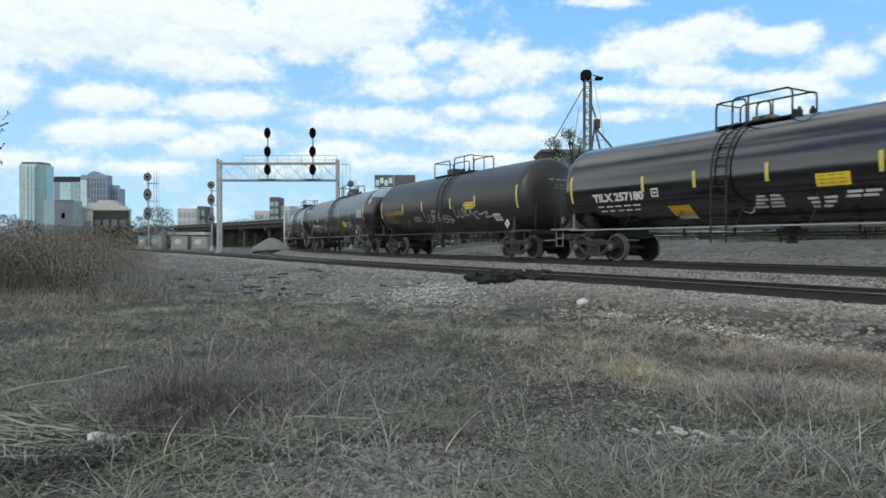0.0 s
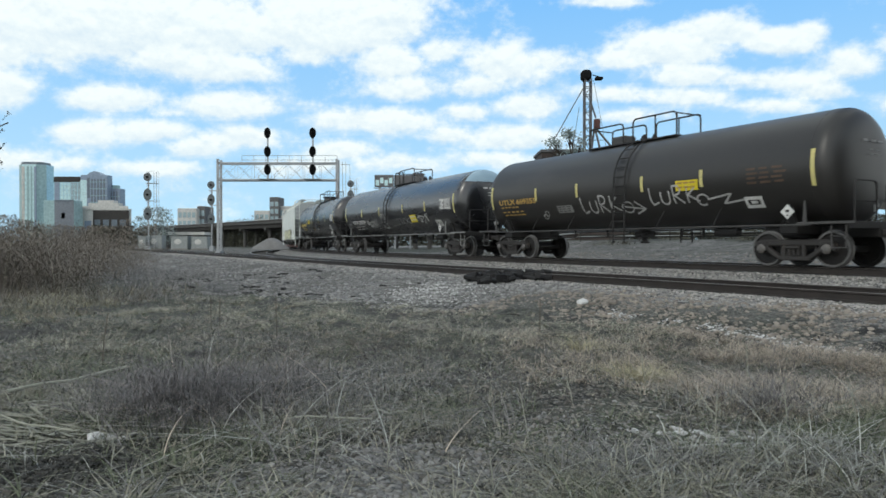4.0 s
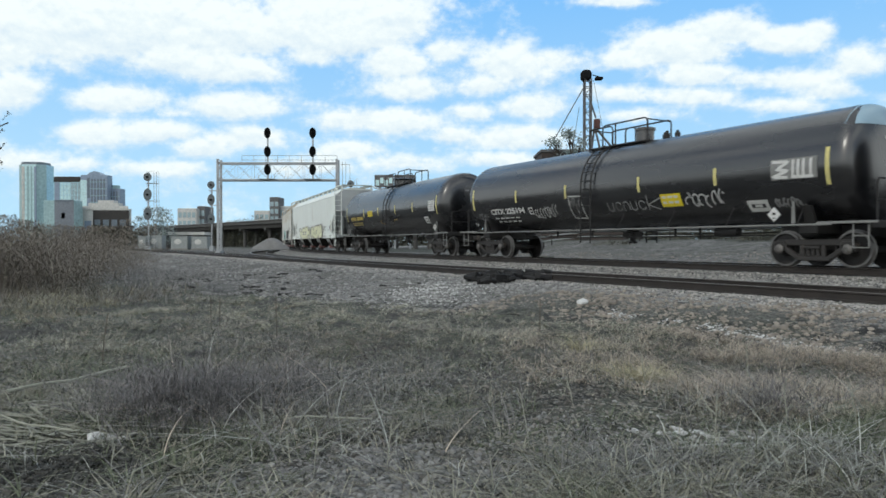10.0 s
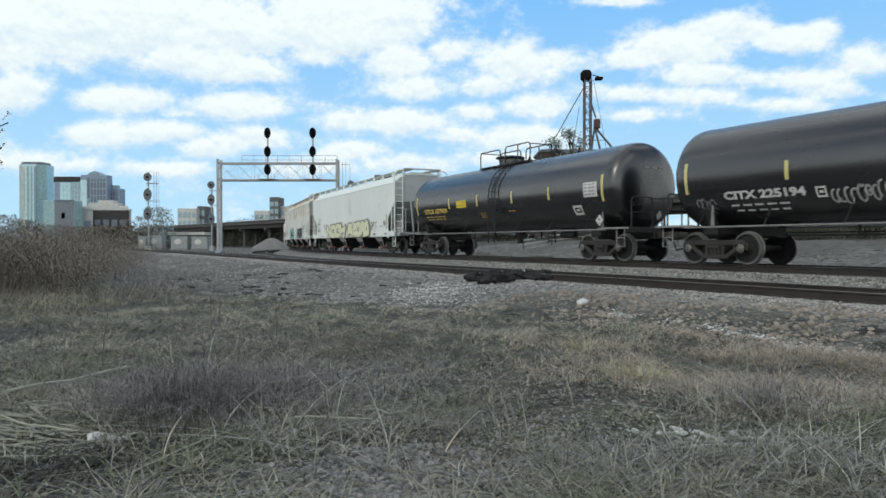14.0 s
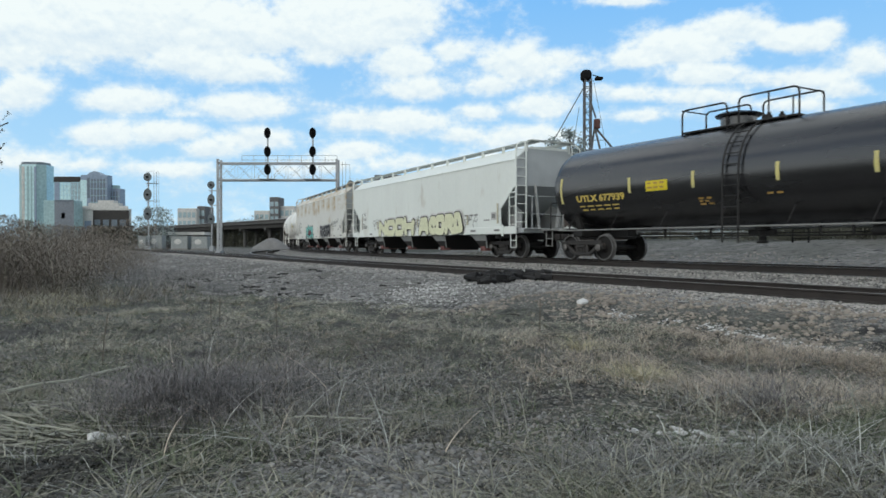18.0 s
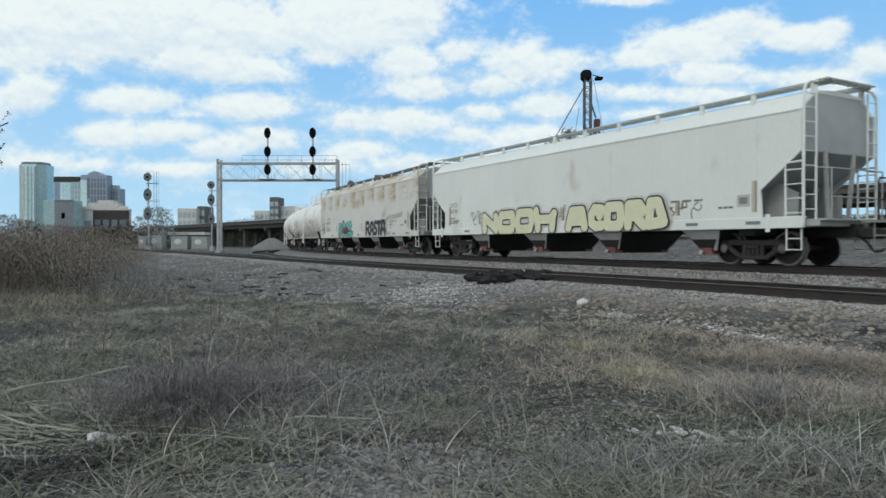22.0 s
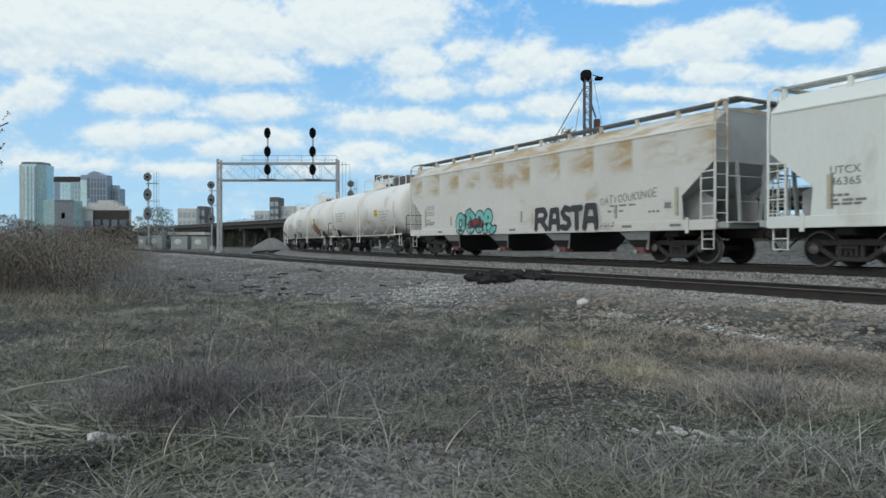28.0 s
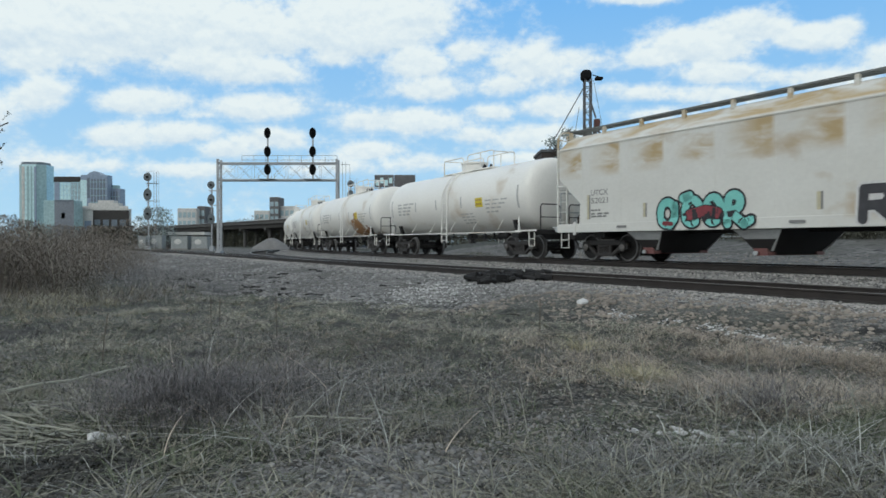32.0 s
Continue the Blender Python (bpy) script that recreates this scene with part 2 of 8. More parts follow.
M["grey_weed"] = material("grey_weed", (0.108, 0.107, 0.104), 0.9, 0, (0.18, 0.176, 0.168), 0.8, 0.8, 40, 0.0, island=0.65)
M["green_grass"] = material("green_grass", (0.068, 0.084, 0.046), 0.9, 0, (0.135, 0.150, 0.094), 0.8, 0.8, 40, 0.0, island=0.65)
M["brush_brown"] = material("brush_brown", (0.112, 0.096, 0.078), 0.95, 0, (0.215, 0.188, 0.156), 0.35, 0.75, 30, 0.0, island=0.32)
M["frost_blade"] = material("frost_blade", (0.26, 0.275, 0.24), 0.9, 0, (0.38, 0.39, 0.35), 0.9, 0.8, 40, 0.0, island=0.55)
M["litter_dark"] = material("litter_dark", (0.032, 0.031, 0.027), 0.95, 0, (0.065, 0.063, 0.055), 0.9, 0.8, 40, 0.0, island=0.5)
M["litter_pale"] = material("litter_pale", (0.20, 0.19, 0.16), 0.95, 0, (0.27, 0.26, 0.225), 0.9, 0.8, 40, 0.0, island=0.5)
M["leaf_dull"] = material("leaf_dull", (0.062, 0.066, 0.046), 0.9, 0, (0.10, 0.098, 0.074), 0.5, 0.8, 30, 0.0, island=0.5)
M["leaf_far"] = material("leaf_far", (0.075, 0.080, 0.060), 0.95, 0, (0.115, 0.112, 0.085), 0.1, 0.8, 3, 0.0, island=0.4)
# leaves of far trees, with the haze before them put into the colour
M["leaf_haze"] = material("leaf_haze", (0.20, 0.25, 0.24), 0.95, 0, (0.32, 0.37, 0.36), 0.1, 0.8, 3, 0.0, island=0.4)
M["weed_purple"] = material("weed_purple", (0.092, 0.087, 0.085), 0.9, 0, (0.18, 0.170, 0.167), 0.9, 0.8, 40, 0.0, island=0.55)
M["bleached"] = material("bleached", (0.25, 0.26, 0.24), 0.9, 0, (0.36, 0.365, 0.34), 0.9, 0.8, 40, 0.0, island=0.45)
M["herb_green"] = material("herb_green", (0.050, 0.070, 0.036), 0.85, 0, (0.105, 0.130, 0.074), 0.9, 0.8, 40, 0.0, island=0.5)
M["yellow_grass"] = material("yellow_grass", (0.33, 0.30, 0.17), 0.9, 0, (0.42, 0.385, 0.25), 0.9, 0.8, 40, 0.0, island=0.4)
M["stone_dull"] = material("stone_dull", (0.31, 0.308, 0.298), 0.9, 0, (0.19, 0.188, 0.181), 2, 0.8, 60, 0.3, 0.006, island=0.65)
M["stone_spill"] = material("stone_spill", (0.34, 0.338, 0.325), 0.9, 0, (0.15, 0.147, 0.14), 3, 0.8, 60, 0.3, 0.006, island=0.8)
M["clod"] = material("clod", (0.087, 0.082, 0.072), 0.95, 0, (0.165, 0.153, 0.135), 2, 0.8, 60, 0.4, 0.006, island=0.6)
M["heap_grey"] = material("heap_grey", (0.25, 0.245, 0.238), 0.95, 0, (0.17, 0.166, 0.16), 1.2, 0.8, 8, 0.4, 0.05)
M["charred"] = material("charred", (0.007, 0.007, 0.008), 0.8, 0, (0.018, 0.017, 0.016), 4, 0.8, 40, 0.4, 0.01)
M["chalk"] = material("chalk", (0.74, 0.75, 0.74), 0.9, 0, (0.62, 0.62, 0.61), 5, 0.6, 60, 0.2, 0.004)
M["bark"] = material("bark", (0.085, 0.065, 0.05), 0.95, 0, (0.05, 0.04, 0.032), 3, 0.8, 30, 0.4, 0.01)
M["hopper_brown"] = material("hopper_brown", (0.13, 0.055, 0.045), 0.8, 0, (0.09, 0.045, 0.04), 2, 0.7, 30, 0.05, 0.003)


def ground_material():
    """Dirt, thin dry turf and broken stone, mixed by the sheet's own zones of ballast and turf."""
    m = bpy.data.materials.new("soil")
    m.use_nodes = True
    n, l = m.node_tree.nodes, m.node_tree.links
    b = n["Principled BSDF"]
    b.inputs["Roughness"].default_value = 0.95
    b.inputs["Specular IOR Level"].default_value = 0.2
    tc = n.new("ShaderNodeTexCoord")

    def tex(kind, s, detail=5.0):
        t = n.new(kind)
        t.inputs["Scale"].default_value = s
        if kind == "ShaderNodeTexNoise":
            t.inputs["Detail"].default_value = detail
        l.new(tc.outputs["Object"], t.inputs["Vector"])
        return t

    def rng(src, a, c, lo=0.0, hi=1.0):
        r = n.new("ShaderNodeMapRange")
        for nm, v in (("From Min", a), ("From Max", c), ("To Min", lo), ("To Max", hi)):
            r.inputs[nm].default_value = v
        l.new(src, r.inputs["Value"])
        return r.outputs["Result"]

    def mix(fac, a, c):
        x = n.new("ShaderNodeMix")
        x.data_type = "RGBA"
        for sock, val in ((x.inputs[0], fac), (x.inputs[6], a), (x.inputs[7], c)):
            if hasattr(val, "is_output"):
                l.new(val, sock)
            elif isinstance(val, (int, float)):
                sock.default_value = val
            else:
                sock.default_value = (*val, 1)
        return x.outputs[2]

    def add(a, c, op="ADD"):
        x = n.new("ShaderNodeMath")
        x.operation = op
        for sock, val in zip(x.inputs, (a, c)):
            if isinstance(val, (int, float)):
                sock.default_value = val
            else:
                l.new(val, sock)
        return x.outputs[0]

    patch, mid, fine = tex("ShaderNodeTexNoise", 0.35), tex("ShaderNodeTexNoise", 2.3), tex("ShaderNodeTexNoise", 22.0, 3.0)
    cells = tex("ShaderNodeTexVoronoi", 15.0)
    zone = n.new("ShaderNodeAttribute")
    zone.attribute_name = "ballast"
    dirt = mix(rng(mid.outputs["Fac"], 0.35, 0.65), (0.030, 0.030, 0.029), (0.105, 0.100, 0.092))
    turf = mix(rng(fine.outputs["Fac"], 0.3, 0.7), (0.026, 0.031, 0.023), (0.120, 0.124, 0.100))
    col = mix(rng(add(patch.outputs["Fac"], mid.outputs["Fac"]), 0.85, 1.1), dirt, turf)
    sep = n.new("ShaderNodeSeparateColor")
    l.new(cells.outputs["Color"], sep.inputs["Color"])
    stone = mix(rng(sep.outputs[0], 0.0, 1.0), (0.20, 0.196, 0.190), (0.48, 0.47, 0.455))
    stone = mix(rng(cells.outputs["Distance"], 0.28, 0.62), stone, (0.062, 0.062, 0.060))
    chips, blend = tex("ShaderNodeTexVoronoi", 41.0), tex("ShaderNodeTexNoise", 5.0)
    sep2 = n.new("ShaderNodeSeparateColor")
    l.new(chips.outputs["Color"], sep2.inputs["Color"])
    small = mix(rng(sep2.outputs[1], 0.0, 1.0), (0.12, 0.115, 0.106), (0.42, 0.41, 0.39))
    stone = mix(rng(blend.outputs["Fac"], 0.42, 0.54), stone, small)
    worn = add(rng(add(mid.outputs["Fac"], patch.outputs["Fac"]), 0.86, 1.12, 0.0, 0.95), rng(zone.outputs["Fac"], 0.7, 1.0, 1.0, 0.15), "MULTIPLY")
    stone = mix(worn, stone, mix(rng(fine.outputs["Fac"], 0.3, 0.7), (0.075, 0.072, 0.066), (0.18, 0.173, 0.16)))
    where = rng(add(add(zone.outputs["Fac"], add(add(mid.outputs["Fac"], -0.5), 0.9, "MULTIPLY")), add(add(fine.outputs["Fac"], -0.5), 0.5, "MULTIPLY")), 0.38, 0.62)
    l.new(mix(where, col, stone), b.inputs["Base Color"])
    hgt = add(add(cells.outputs["Distance"], where, "MULTIPLY"), -1.0, "MULTIPLY")
    bp = n.new("ShaderNodeBump")
    bp.inputs["Strength"].default_value, bp.inputs["Distance"].default_value = 0.8, 0.06
    l.new(add(hgt, add(fine.outputs["Fac"], 0.6, "MULTIPLY")), bp.inputs["Height"])
    l.new(bp.outputs["Normal"], b.inputs["Normal"])
    return m


M["soil"] = ground_material()


# ---- mesh building ----
class Build:
    """Collects faces of one part, with a material slot number for each."""

    def __init__(self):
        self.v, self.f, self.s = [], [], []

    def add(self, verts, faces, slot=0):
        o = len(self.v)
        self.v += [tuple(v) for v in verts]
        self.f += [tuple(o + i for i in f) for f in faces]
        self.s += [slot] * len(faces)
        return self

    def box(self, cx, cy, cz, sx, sy, sz, ch=0.012, slot=0, m=None):
        """A box with chamfered edges; m turns it about its centre."""
        hx, hy, hz = sx / 2, sy / 2, sz / 2
        c = min(ch, hx * 0.45, hy * 0.45, hz * 0.45)
        vs, idx = [], {}
        for ix in (-1, 1):
            for iy in (-1, 1):
                for iz in (-1, 1):
                    for k in range(3):
                        p = [ix * (hx - (c if k != 0 else 0)), iy * (hy - (c if k != 1 else 0)), iz * (hz - (c if k != 2 else 0))]
                        idx[(ix, iy, iz, k)] = len(vs)
                        vs.append(Vector(p))
        fs = []
        for k in range(3):
            a, b = [i for i in range(3) if i != k]
            for s in (-1, 1):
                ring = []
                for da, db in ((-1, -1), (1, -1), (1, 1), (-1, 1)):
                    q = [0, 0, 0]
                    q[k], q[a], q[b] = s, da, db
                    ring.append(idx[(*q, k)])
                fs.append(ring if (s > 0) == (k != 1) else ring[::-1])
        for k in range(3):                                  # edge strips along axis k
            a, b = [i for i in range(3) if i != k]
            for da in (-1, 1):
                for db in (-1, 1):
                    q0, q1 = [0, 0, 0], [0, 0, 0]
                    q0[k], q0[a], q0[b] = -1, da, db
                    q1[k], q1[a], q1[b] = 1, da, db
                    ring = [idx[(*q0, a)], idx[(*q1, a)], idx[(*q1, b)], idx[(*q0, b)]]
                    fs.append(ring if (da * db > 0) == (k == 1) else ring[::-1])
        for ix in (-1, 1):
            for iy in (-1, 1):
                for iz in (-1, 1):
                    ring = [idx[(ix, iy, iz, k)] for k in range(3)]
                    fs.append(ring if ix * iy * iz > 0 else ring[::-1])
        if m is not None:
            vs = [m @ v for v in vs]
        return self.add([(v.x + cx, v.y + cy, v.z + cz) for v in vs], fs, slot)

    def rod(self, a, b, r, n=8, r2=None, slot=0):
        """A round bar from a to b."""
        a, b = Vector(a), Vector(b)
        d = (b - a).normalized()
        u = d.orthogonal().normalized()
        w = d.cross(u)
        r2 = r if r2 is None else r2
        vs = []
        for p, q in ((a, r), (b, r2)):
            for i in range(n):
                t = 2 * math.pi * i / n
                vs.append(p + (u * math.cos(t) + w * math.sin(t)) * q)
        fs = [(i, (i + 1) % n, n + (i + 1) % n, n + i) for i in range(n)] + [tuple(range(n))[::-1], tuple(range(n, 2 * n))]
        return self.add(vs, fs, slot)

    def pipe(self, pts, r, n=6, slot=0):
        """A bent round bar through pts."""
        pts = [Vector(p) for p in pts]
        vs, fs = [], []
        u = None
        for i, p in enumerate(pts):
            d = ((pts[min(i + 1, len(pts) - 1)] - p).normalized() + (p - pts[max(i - 1, 0)]).normalized()).normalized()
            u = d.orthogonal().normalized() if u is None else (u - d * u.dot(d)).normalized()
            w = d.cross(u)
            for k in range(n):
                t = 2 * math.pi * k / n
                vs.append(p + (u * math.cos(t) + w * math.sin(t)) * r)
        for i in range(len(pts) - 1):
            for k in range(n):
                a, b = i * n + k, i * n + (k + 1) % n
                fs.append((a, b, b + n, a + n))
        fs += [tuple(range(n))[::-1], tuple(range(len(vs) - n, len(vs)))]
        return self.add(vs, fs, slot)

    def lathe(self, profile, n=32, m=None, slot=0, slots=None):
        """Turns (along, radius) rows round the x axis; m then moves it."""
        vs, fs, sl = [], [], []
        for x, r in profile:
            for i in range(n):
                t = 2 * math.pi * i / n
                vs.append(Vector((x, r * math.cos(t), r * math.sin(t))))
        for j in range(len(profile) - 1):
            for i in range(n):
                a, b = j * n + i, j * n + (i + 1) % n
                fs.append((a, a + n, b + n, b))
                sl.append(slots[j] if slots else slot)
        fs += [tuple(range(n)), tuple(range(len(vs) - n, len(vs)))[::-1]]
        sl += [sl[0], sl[-1]]
        if m is not None:
            vs = [m @ v for v in vs]
        self.add(vs, fs, 0)
        self.s[-len(fs):] = sl
        return self

    def prism(self, outline, a, b, axis="y", slot=0):
        """Extrudes a 2D outline (anticlockwise) from a to b along axis."""
        put = {"y": lambda p, q: (p[0], q, p[1]), "x": lambda p, q: (q, p[0], p[1]), "z": lambda p, q: (p[0], p[1], q)}[axis]
        n = len(outline)
        vs = [put(p, a) for p in outline] + [put(p, b) for p in outline]
        fs = [(i, (i + 1) % n, n + (i + 1) % n, n + i) for i in range(n)] + [tuple(range(n))[::-1], tuple(range(n, 2 * n))]
        return self.add(vs, fs, slot)

    def mesh(self, name, mats, smooth=35):
        me = bpy.data.meshes.new(name)
        me.from_pydata(self.v, [], self.f)
        for m in (mats if isinstance(mats, (list, tuple)) else [mats]):
            me.materials.append(m)
        me.polygons.foreach_set("material_index", self.s)
        bm = bmesh.new()
        bm.from_mesh(me)
        bmesh.ops.recalc_face_normals(bm, faces=bm.faces)
        bm.to_mesh(me)
        bm.free()
        if smooth:
            me.polygons.foreach_set("use_smooth", [True] * len(me.polygons))
            me.set_sharp_from_angle(angle=radians(smooth))
        me.update()
        return me


def part(name, data, mats, parent, label="", smooth=35):
    """Links a Build or a mesh as one part under parent."""
    ob = new(name, data if isinstance(data, bpy.types.Mesh) else data.mesh(name, mats, smooth))
    ob.parent = parent
    return tagged(ob, label)


def thing(name, label, category, m=None, group="", kind=""):
    ob = new(name)
    ob.empty_display_size = 0.2
    if m is not None:
        ob.matrix_world = m
    return tagged(ob, label, category, group, kind)


def solid(name, data, mats, label, category, m=None, group="", kind="", smooth=35):
    ob = new(name, data if isinstance(data, bpy.types.Mesh) else data.mesh(name, mats, smooth))
    if m is not None:
        ob.matrix_world = m
    return tagged(ob, label, category, group, kind)


# ---- the plan: tracks ----
# q runs across the tracks from the camera, s along them into the distance.
BEAR = 0.530
ACROSS = Vector((math.cos(BEAR), math.sin(BEAR), 0))
ALONG = Vector((-math.sin(BEAR), math.cos(BEAR), 0))
CURVE_START, CURVE = 10.2, 0.00451
EASE = 15.6


def plan(q, s, z=0.0):
    p = ACROSS * q + ALONG * s
    return Vector((p.x, p.y, z))


class Line:
    """A track's centre line, sampled every half metre of s."""

    def __init__(self, q, start, ease, curve, lo, hi, step=0.5):
        self.lo, self.step = lo, step
        p, th = plan(q, lo), BEAR
        self.p, self.th = [p.copy()], [th]
        s = lo
        while s < hi:
            k = curve * min(1, max(0, (s + step / 2 - start) / ease))
            th -= k * step
            p = p + Vector((-math.sin(th + k * step / 2), math.cos(th + k * step / 2), 0)) * step
            self.p.append(p.copy())
            self.th.append(th)
            s += step

    def at(self, s):
        u = (s - self.lo) / self.step
        i = int(min(max(u, 0), len(self.p) - 2))
        f = u - i
        return self.p[i].lerp(self.p[i + 1], f), self.th[i] * (1 - f) + self.th[i + 1] * f


MAIN = Line(17.9, CURVE_START, EASE, CURVE, -60, 330)
SIDING = Line(13.55, 500, 1, 0, -40, 330)
BRANCH = Line(13.55, 28, 6, 0.0076, 20, 112)
MAIN_Z, SIDING_Z = 0.0, -0.28


def advance(t):
    """How far the train has moved at t, from where it is at 16 s."""
    u = (t - 16) / 16
    return 16 * (2.9350 * u + 0.0503 * u ** 2 + 0.0207 * u ** 3 - 0.0326 * u ** 4 + 0.0193 * u ** 5)


# ---- sky backdrop, drifting slowly ----
def make_sky():
    """A far shell with broken cumulus; it turns a little as the wind moves the clouds."""
    R, cols, rows = 4300.0, 240, 120
    vs, cover = [], []
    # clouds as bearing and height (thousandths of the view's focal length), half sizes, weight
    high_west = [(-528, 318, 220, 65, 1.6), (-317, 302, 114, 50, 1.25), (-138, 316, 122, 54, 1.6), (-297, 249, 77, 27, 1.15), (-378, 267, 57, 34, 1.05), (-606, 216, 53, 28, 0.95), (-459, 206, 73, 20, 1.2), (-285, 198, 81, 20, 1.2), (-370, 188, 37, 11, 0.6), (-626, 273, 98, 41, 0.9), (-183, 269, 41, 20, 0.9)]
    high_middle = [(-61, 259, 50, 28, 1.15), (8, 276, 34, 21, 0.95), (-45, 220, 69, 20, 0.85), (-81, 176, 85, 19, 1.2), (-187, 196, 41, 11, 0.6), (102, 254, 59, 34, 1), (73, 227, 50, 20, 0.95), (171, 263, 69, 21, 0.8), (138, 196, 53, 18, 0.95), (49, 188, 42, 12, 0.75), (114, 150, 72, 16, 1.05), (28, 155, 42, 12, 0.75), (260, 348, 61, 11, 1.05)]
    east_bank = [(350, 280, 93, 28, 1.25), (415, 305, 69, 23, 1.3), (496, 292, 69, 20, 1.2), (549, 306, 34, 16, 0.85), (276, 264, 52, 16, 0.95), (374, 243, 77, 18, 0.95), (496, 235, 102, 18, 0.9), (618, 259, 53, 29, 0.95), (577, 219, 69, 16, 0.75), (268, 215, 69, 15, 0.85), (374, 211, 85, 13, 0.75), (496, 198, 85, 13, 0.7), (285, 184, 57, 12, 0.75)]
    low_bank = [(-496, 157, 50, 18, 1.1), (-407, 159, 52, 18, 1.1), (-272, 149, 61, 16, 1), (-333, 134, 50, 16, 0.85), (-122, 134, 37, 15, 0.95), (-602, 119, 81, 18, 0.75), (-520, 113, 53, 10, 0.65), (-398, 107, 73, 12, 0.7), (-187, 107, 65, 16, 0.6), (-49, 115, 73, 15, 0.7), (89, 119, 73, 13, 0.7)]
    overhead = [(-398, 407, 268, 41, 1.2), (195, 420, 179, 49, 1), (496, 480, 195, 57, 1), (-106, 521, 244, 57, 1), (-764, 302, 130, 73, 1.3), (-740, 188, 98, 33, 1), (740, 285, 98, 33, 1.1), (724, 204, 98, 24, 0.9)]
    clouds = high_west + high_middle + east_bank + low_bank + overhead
    belly = []
    for j in range(rows + 1):
        v = -0.02 + 0.80 * j / rows
        for i in range(cols + 1):
            u = -0.95 + 1.90 * i / cols
            d = Vector((u, 1.0, v)).normalized() * R
            vs.append(tuple(d))
            c, under = 0.0, 0.0
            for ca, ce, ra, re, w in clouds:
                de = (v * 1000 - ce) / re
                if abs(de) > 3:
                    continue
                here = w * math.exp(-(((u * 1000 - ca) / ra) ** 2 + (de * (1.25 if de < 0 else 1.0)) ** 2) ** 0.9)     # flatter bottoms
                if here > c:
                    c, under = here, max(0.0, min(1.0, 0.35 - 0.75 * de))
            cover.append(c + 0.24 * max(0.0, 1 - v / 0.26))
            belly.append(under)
    w = cols + 1
    fs = [(j * w + i, j * w + i + 1, (j + 1) * w + i + 1, (j + 1) * w + i) for j in range(rows) for i in range(cols)]
    me = bpy.data.meshes.new("backdrop")
    me.from_pydata(vs, [], fs)
    me.attributes.new("cover", "FLOAT", "POINT").data.foreach_set("value", cover)
    me.attributes.new("belly", "FLOAT", "POINT").data.foreach_set("value", belly)
    m = bpy.data.materials.new("sky_and_clouds")
    m.use_nodes = True
    n, l = m.node_tree.nodes, m.node_tree.links
    n.remove(n["Principled BSDF"])
    at = n.new("ShaderNodeAttribute")
    at.attribute_name = "cover"
    tc = n.new("ShaderNodeTexCoord")
    mp = n.new("ShaderNodeMapping")
    mp.inputs["Scale"].default_value = (0.0017, 0.0017, 0.0024)
    l.new(tc.outputs["Object"], mp.inputs["Vector"])
    big, small = n.new("ShaderNodeTexNoise"), n.new("ShaderNodeTexNoise")
    lifted = n.new("ShaderNodeMapping")
    lifted.inputs["Scale"].default_value, lifted.inputs["Location"].default_value = (0.0017, 0.0017, 0.0024), (0.0, 0.0, 0.075)
    l.new(tc.outputs["Object"], lifted.inputs["Vector"])
    above = n.new("ShaderNodeTexNoise")
    for t, sc, d, v in ((big, 2.2, 7.0, mp), (small, 10.0, 5.0, mp), (above, 2.2, 7.0, lifted)):
        t.inputs["Scale"].default_value, t.inputs["Detail"].default_value = sc, d
        t.inputs["Roughness"].default_value = 0.58
        l.new(v.outputs["Vector"], t.inputs["Vector"])

    def mth(op, a, b):
        x = n.new("ShaderNodeMath")
        x.operation = op
        for sock, val in zip(x.inputs, (a, b)):
            if isinstance(val, (int, float)):
                sock.default_value = val
            else:
                l.new(val, sock)
        return x.outputs[0]

    dens = mth("ADD", mth("MULTIPLY", at.outputs["Fac"], 0.92), mth("MULTIPLY", mth("SUBTRACT", big.outputs["Fac"], 0.5), 1.15))
    dens = mth("ADD", dens, mth("MULTIPLY", mth("SUBTRACT", small.outputs["Fac"], 0.5), 0.42))
    r = n.new("ShaderNodeMapRange")
    r.interpolation_type = "SMOOTHSTEP"
    r.inputs["From Min"].default_value, r.inputs["From Max"].default_value = 0.10, 0.66
    l.new(dens, r.inputs["Value"])
    low = n.new("ShaderNodeAttribute")
    low.attribute_name = "belly"
    sep = n.new("ShaderNodeSeparateXYZ")
    l.new(tc.outputs["Object"], sep.inputs[0])
    up = n.new("ShaderNodeMapRange")
    up.inputs["From Min"].default_value, up.inputs["From Max"].default_value = 0.0, 1500.0
    l.new(sep.outputs["Z"], up.inputs["Value"])
    blue = n.new("ShaderNodeMix")
    blue.data_type = "RGBA"
    blue.inputs[6].default_value, blue.inputs[7].default_value = (0.56, 0.81, 1.0, 1), (0.22, 0.52, 0.97, 1)
    l.new(up.outputs["Result"], blue.inputs[0])
    # the undersides of thick cloud are a little grey
    thick = n.new("ShaderNodeMapRange")
    thick.inputs["From Min"].default_value, thick.inputs["From Max"].default_value = 0.10, 0.95
    lit = mth("ADD", mth("MULTIPLY", mth("SUBTRACT", big.outputs["Fac"], above.outputs["Fac"]), 2.2), mth("SUBTRACT", 0.95, mth("MULTIPLY", low.outputs["Fac"], 0.55)))
    l.new(mth("ADD", lit, mth("MULTIPLY", mth("SUBTRACT", small.outputs["Fac"], 0.5), 0.7)), thick.inputs["Value"])
    white = n.new("ShaderNodeMix")
    white.data_type = "RGBA"
    white.inputs[6].default_value, white.inputs[7].default_value = (0.69, 0.80, 0.92, 1), (0.95, 0.99, 1.0, 1)
    l.new(thick.outputs["Result"], white.inputs[0])
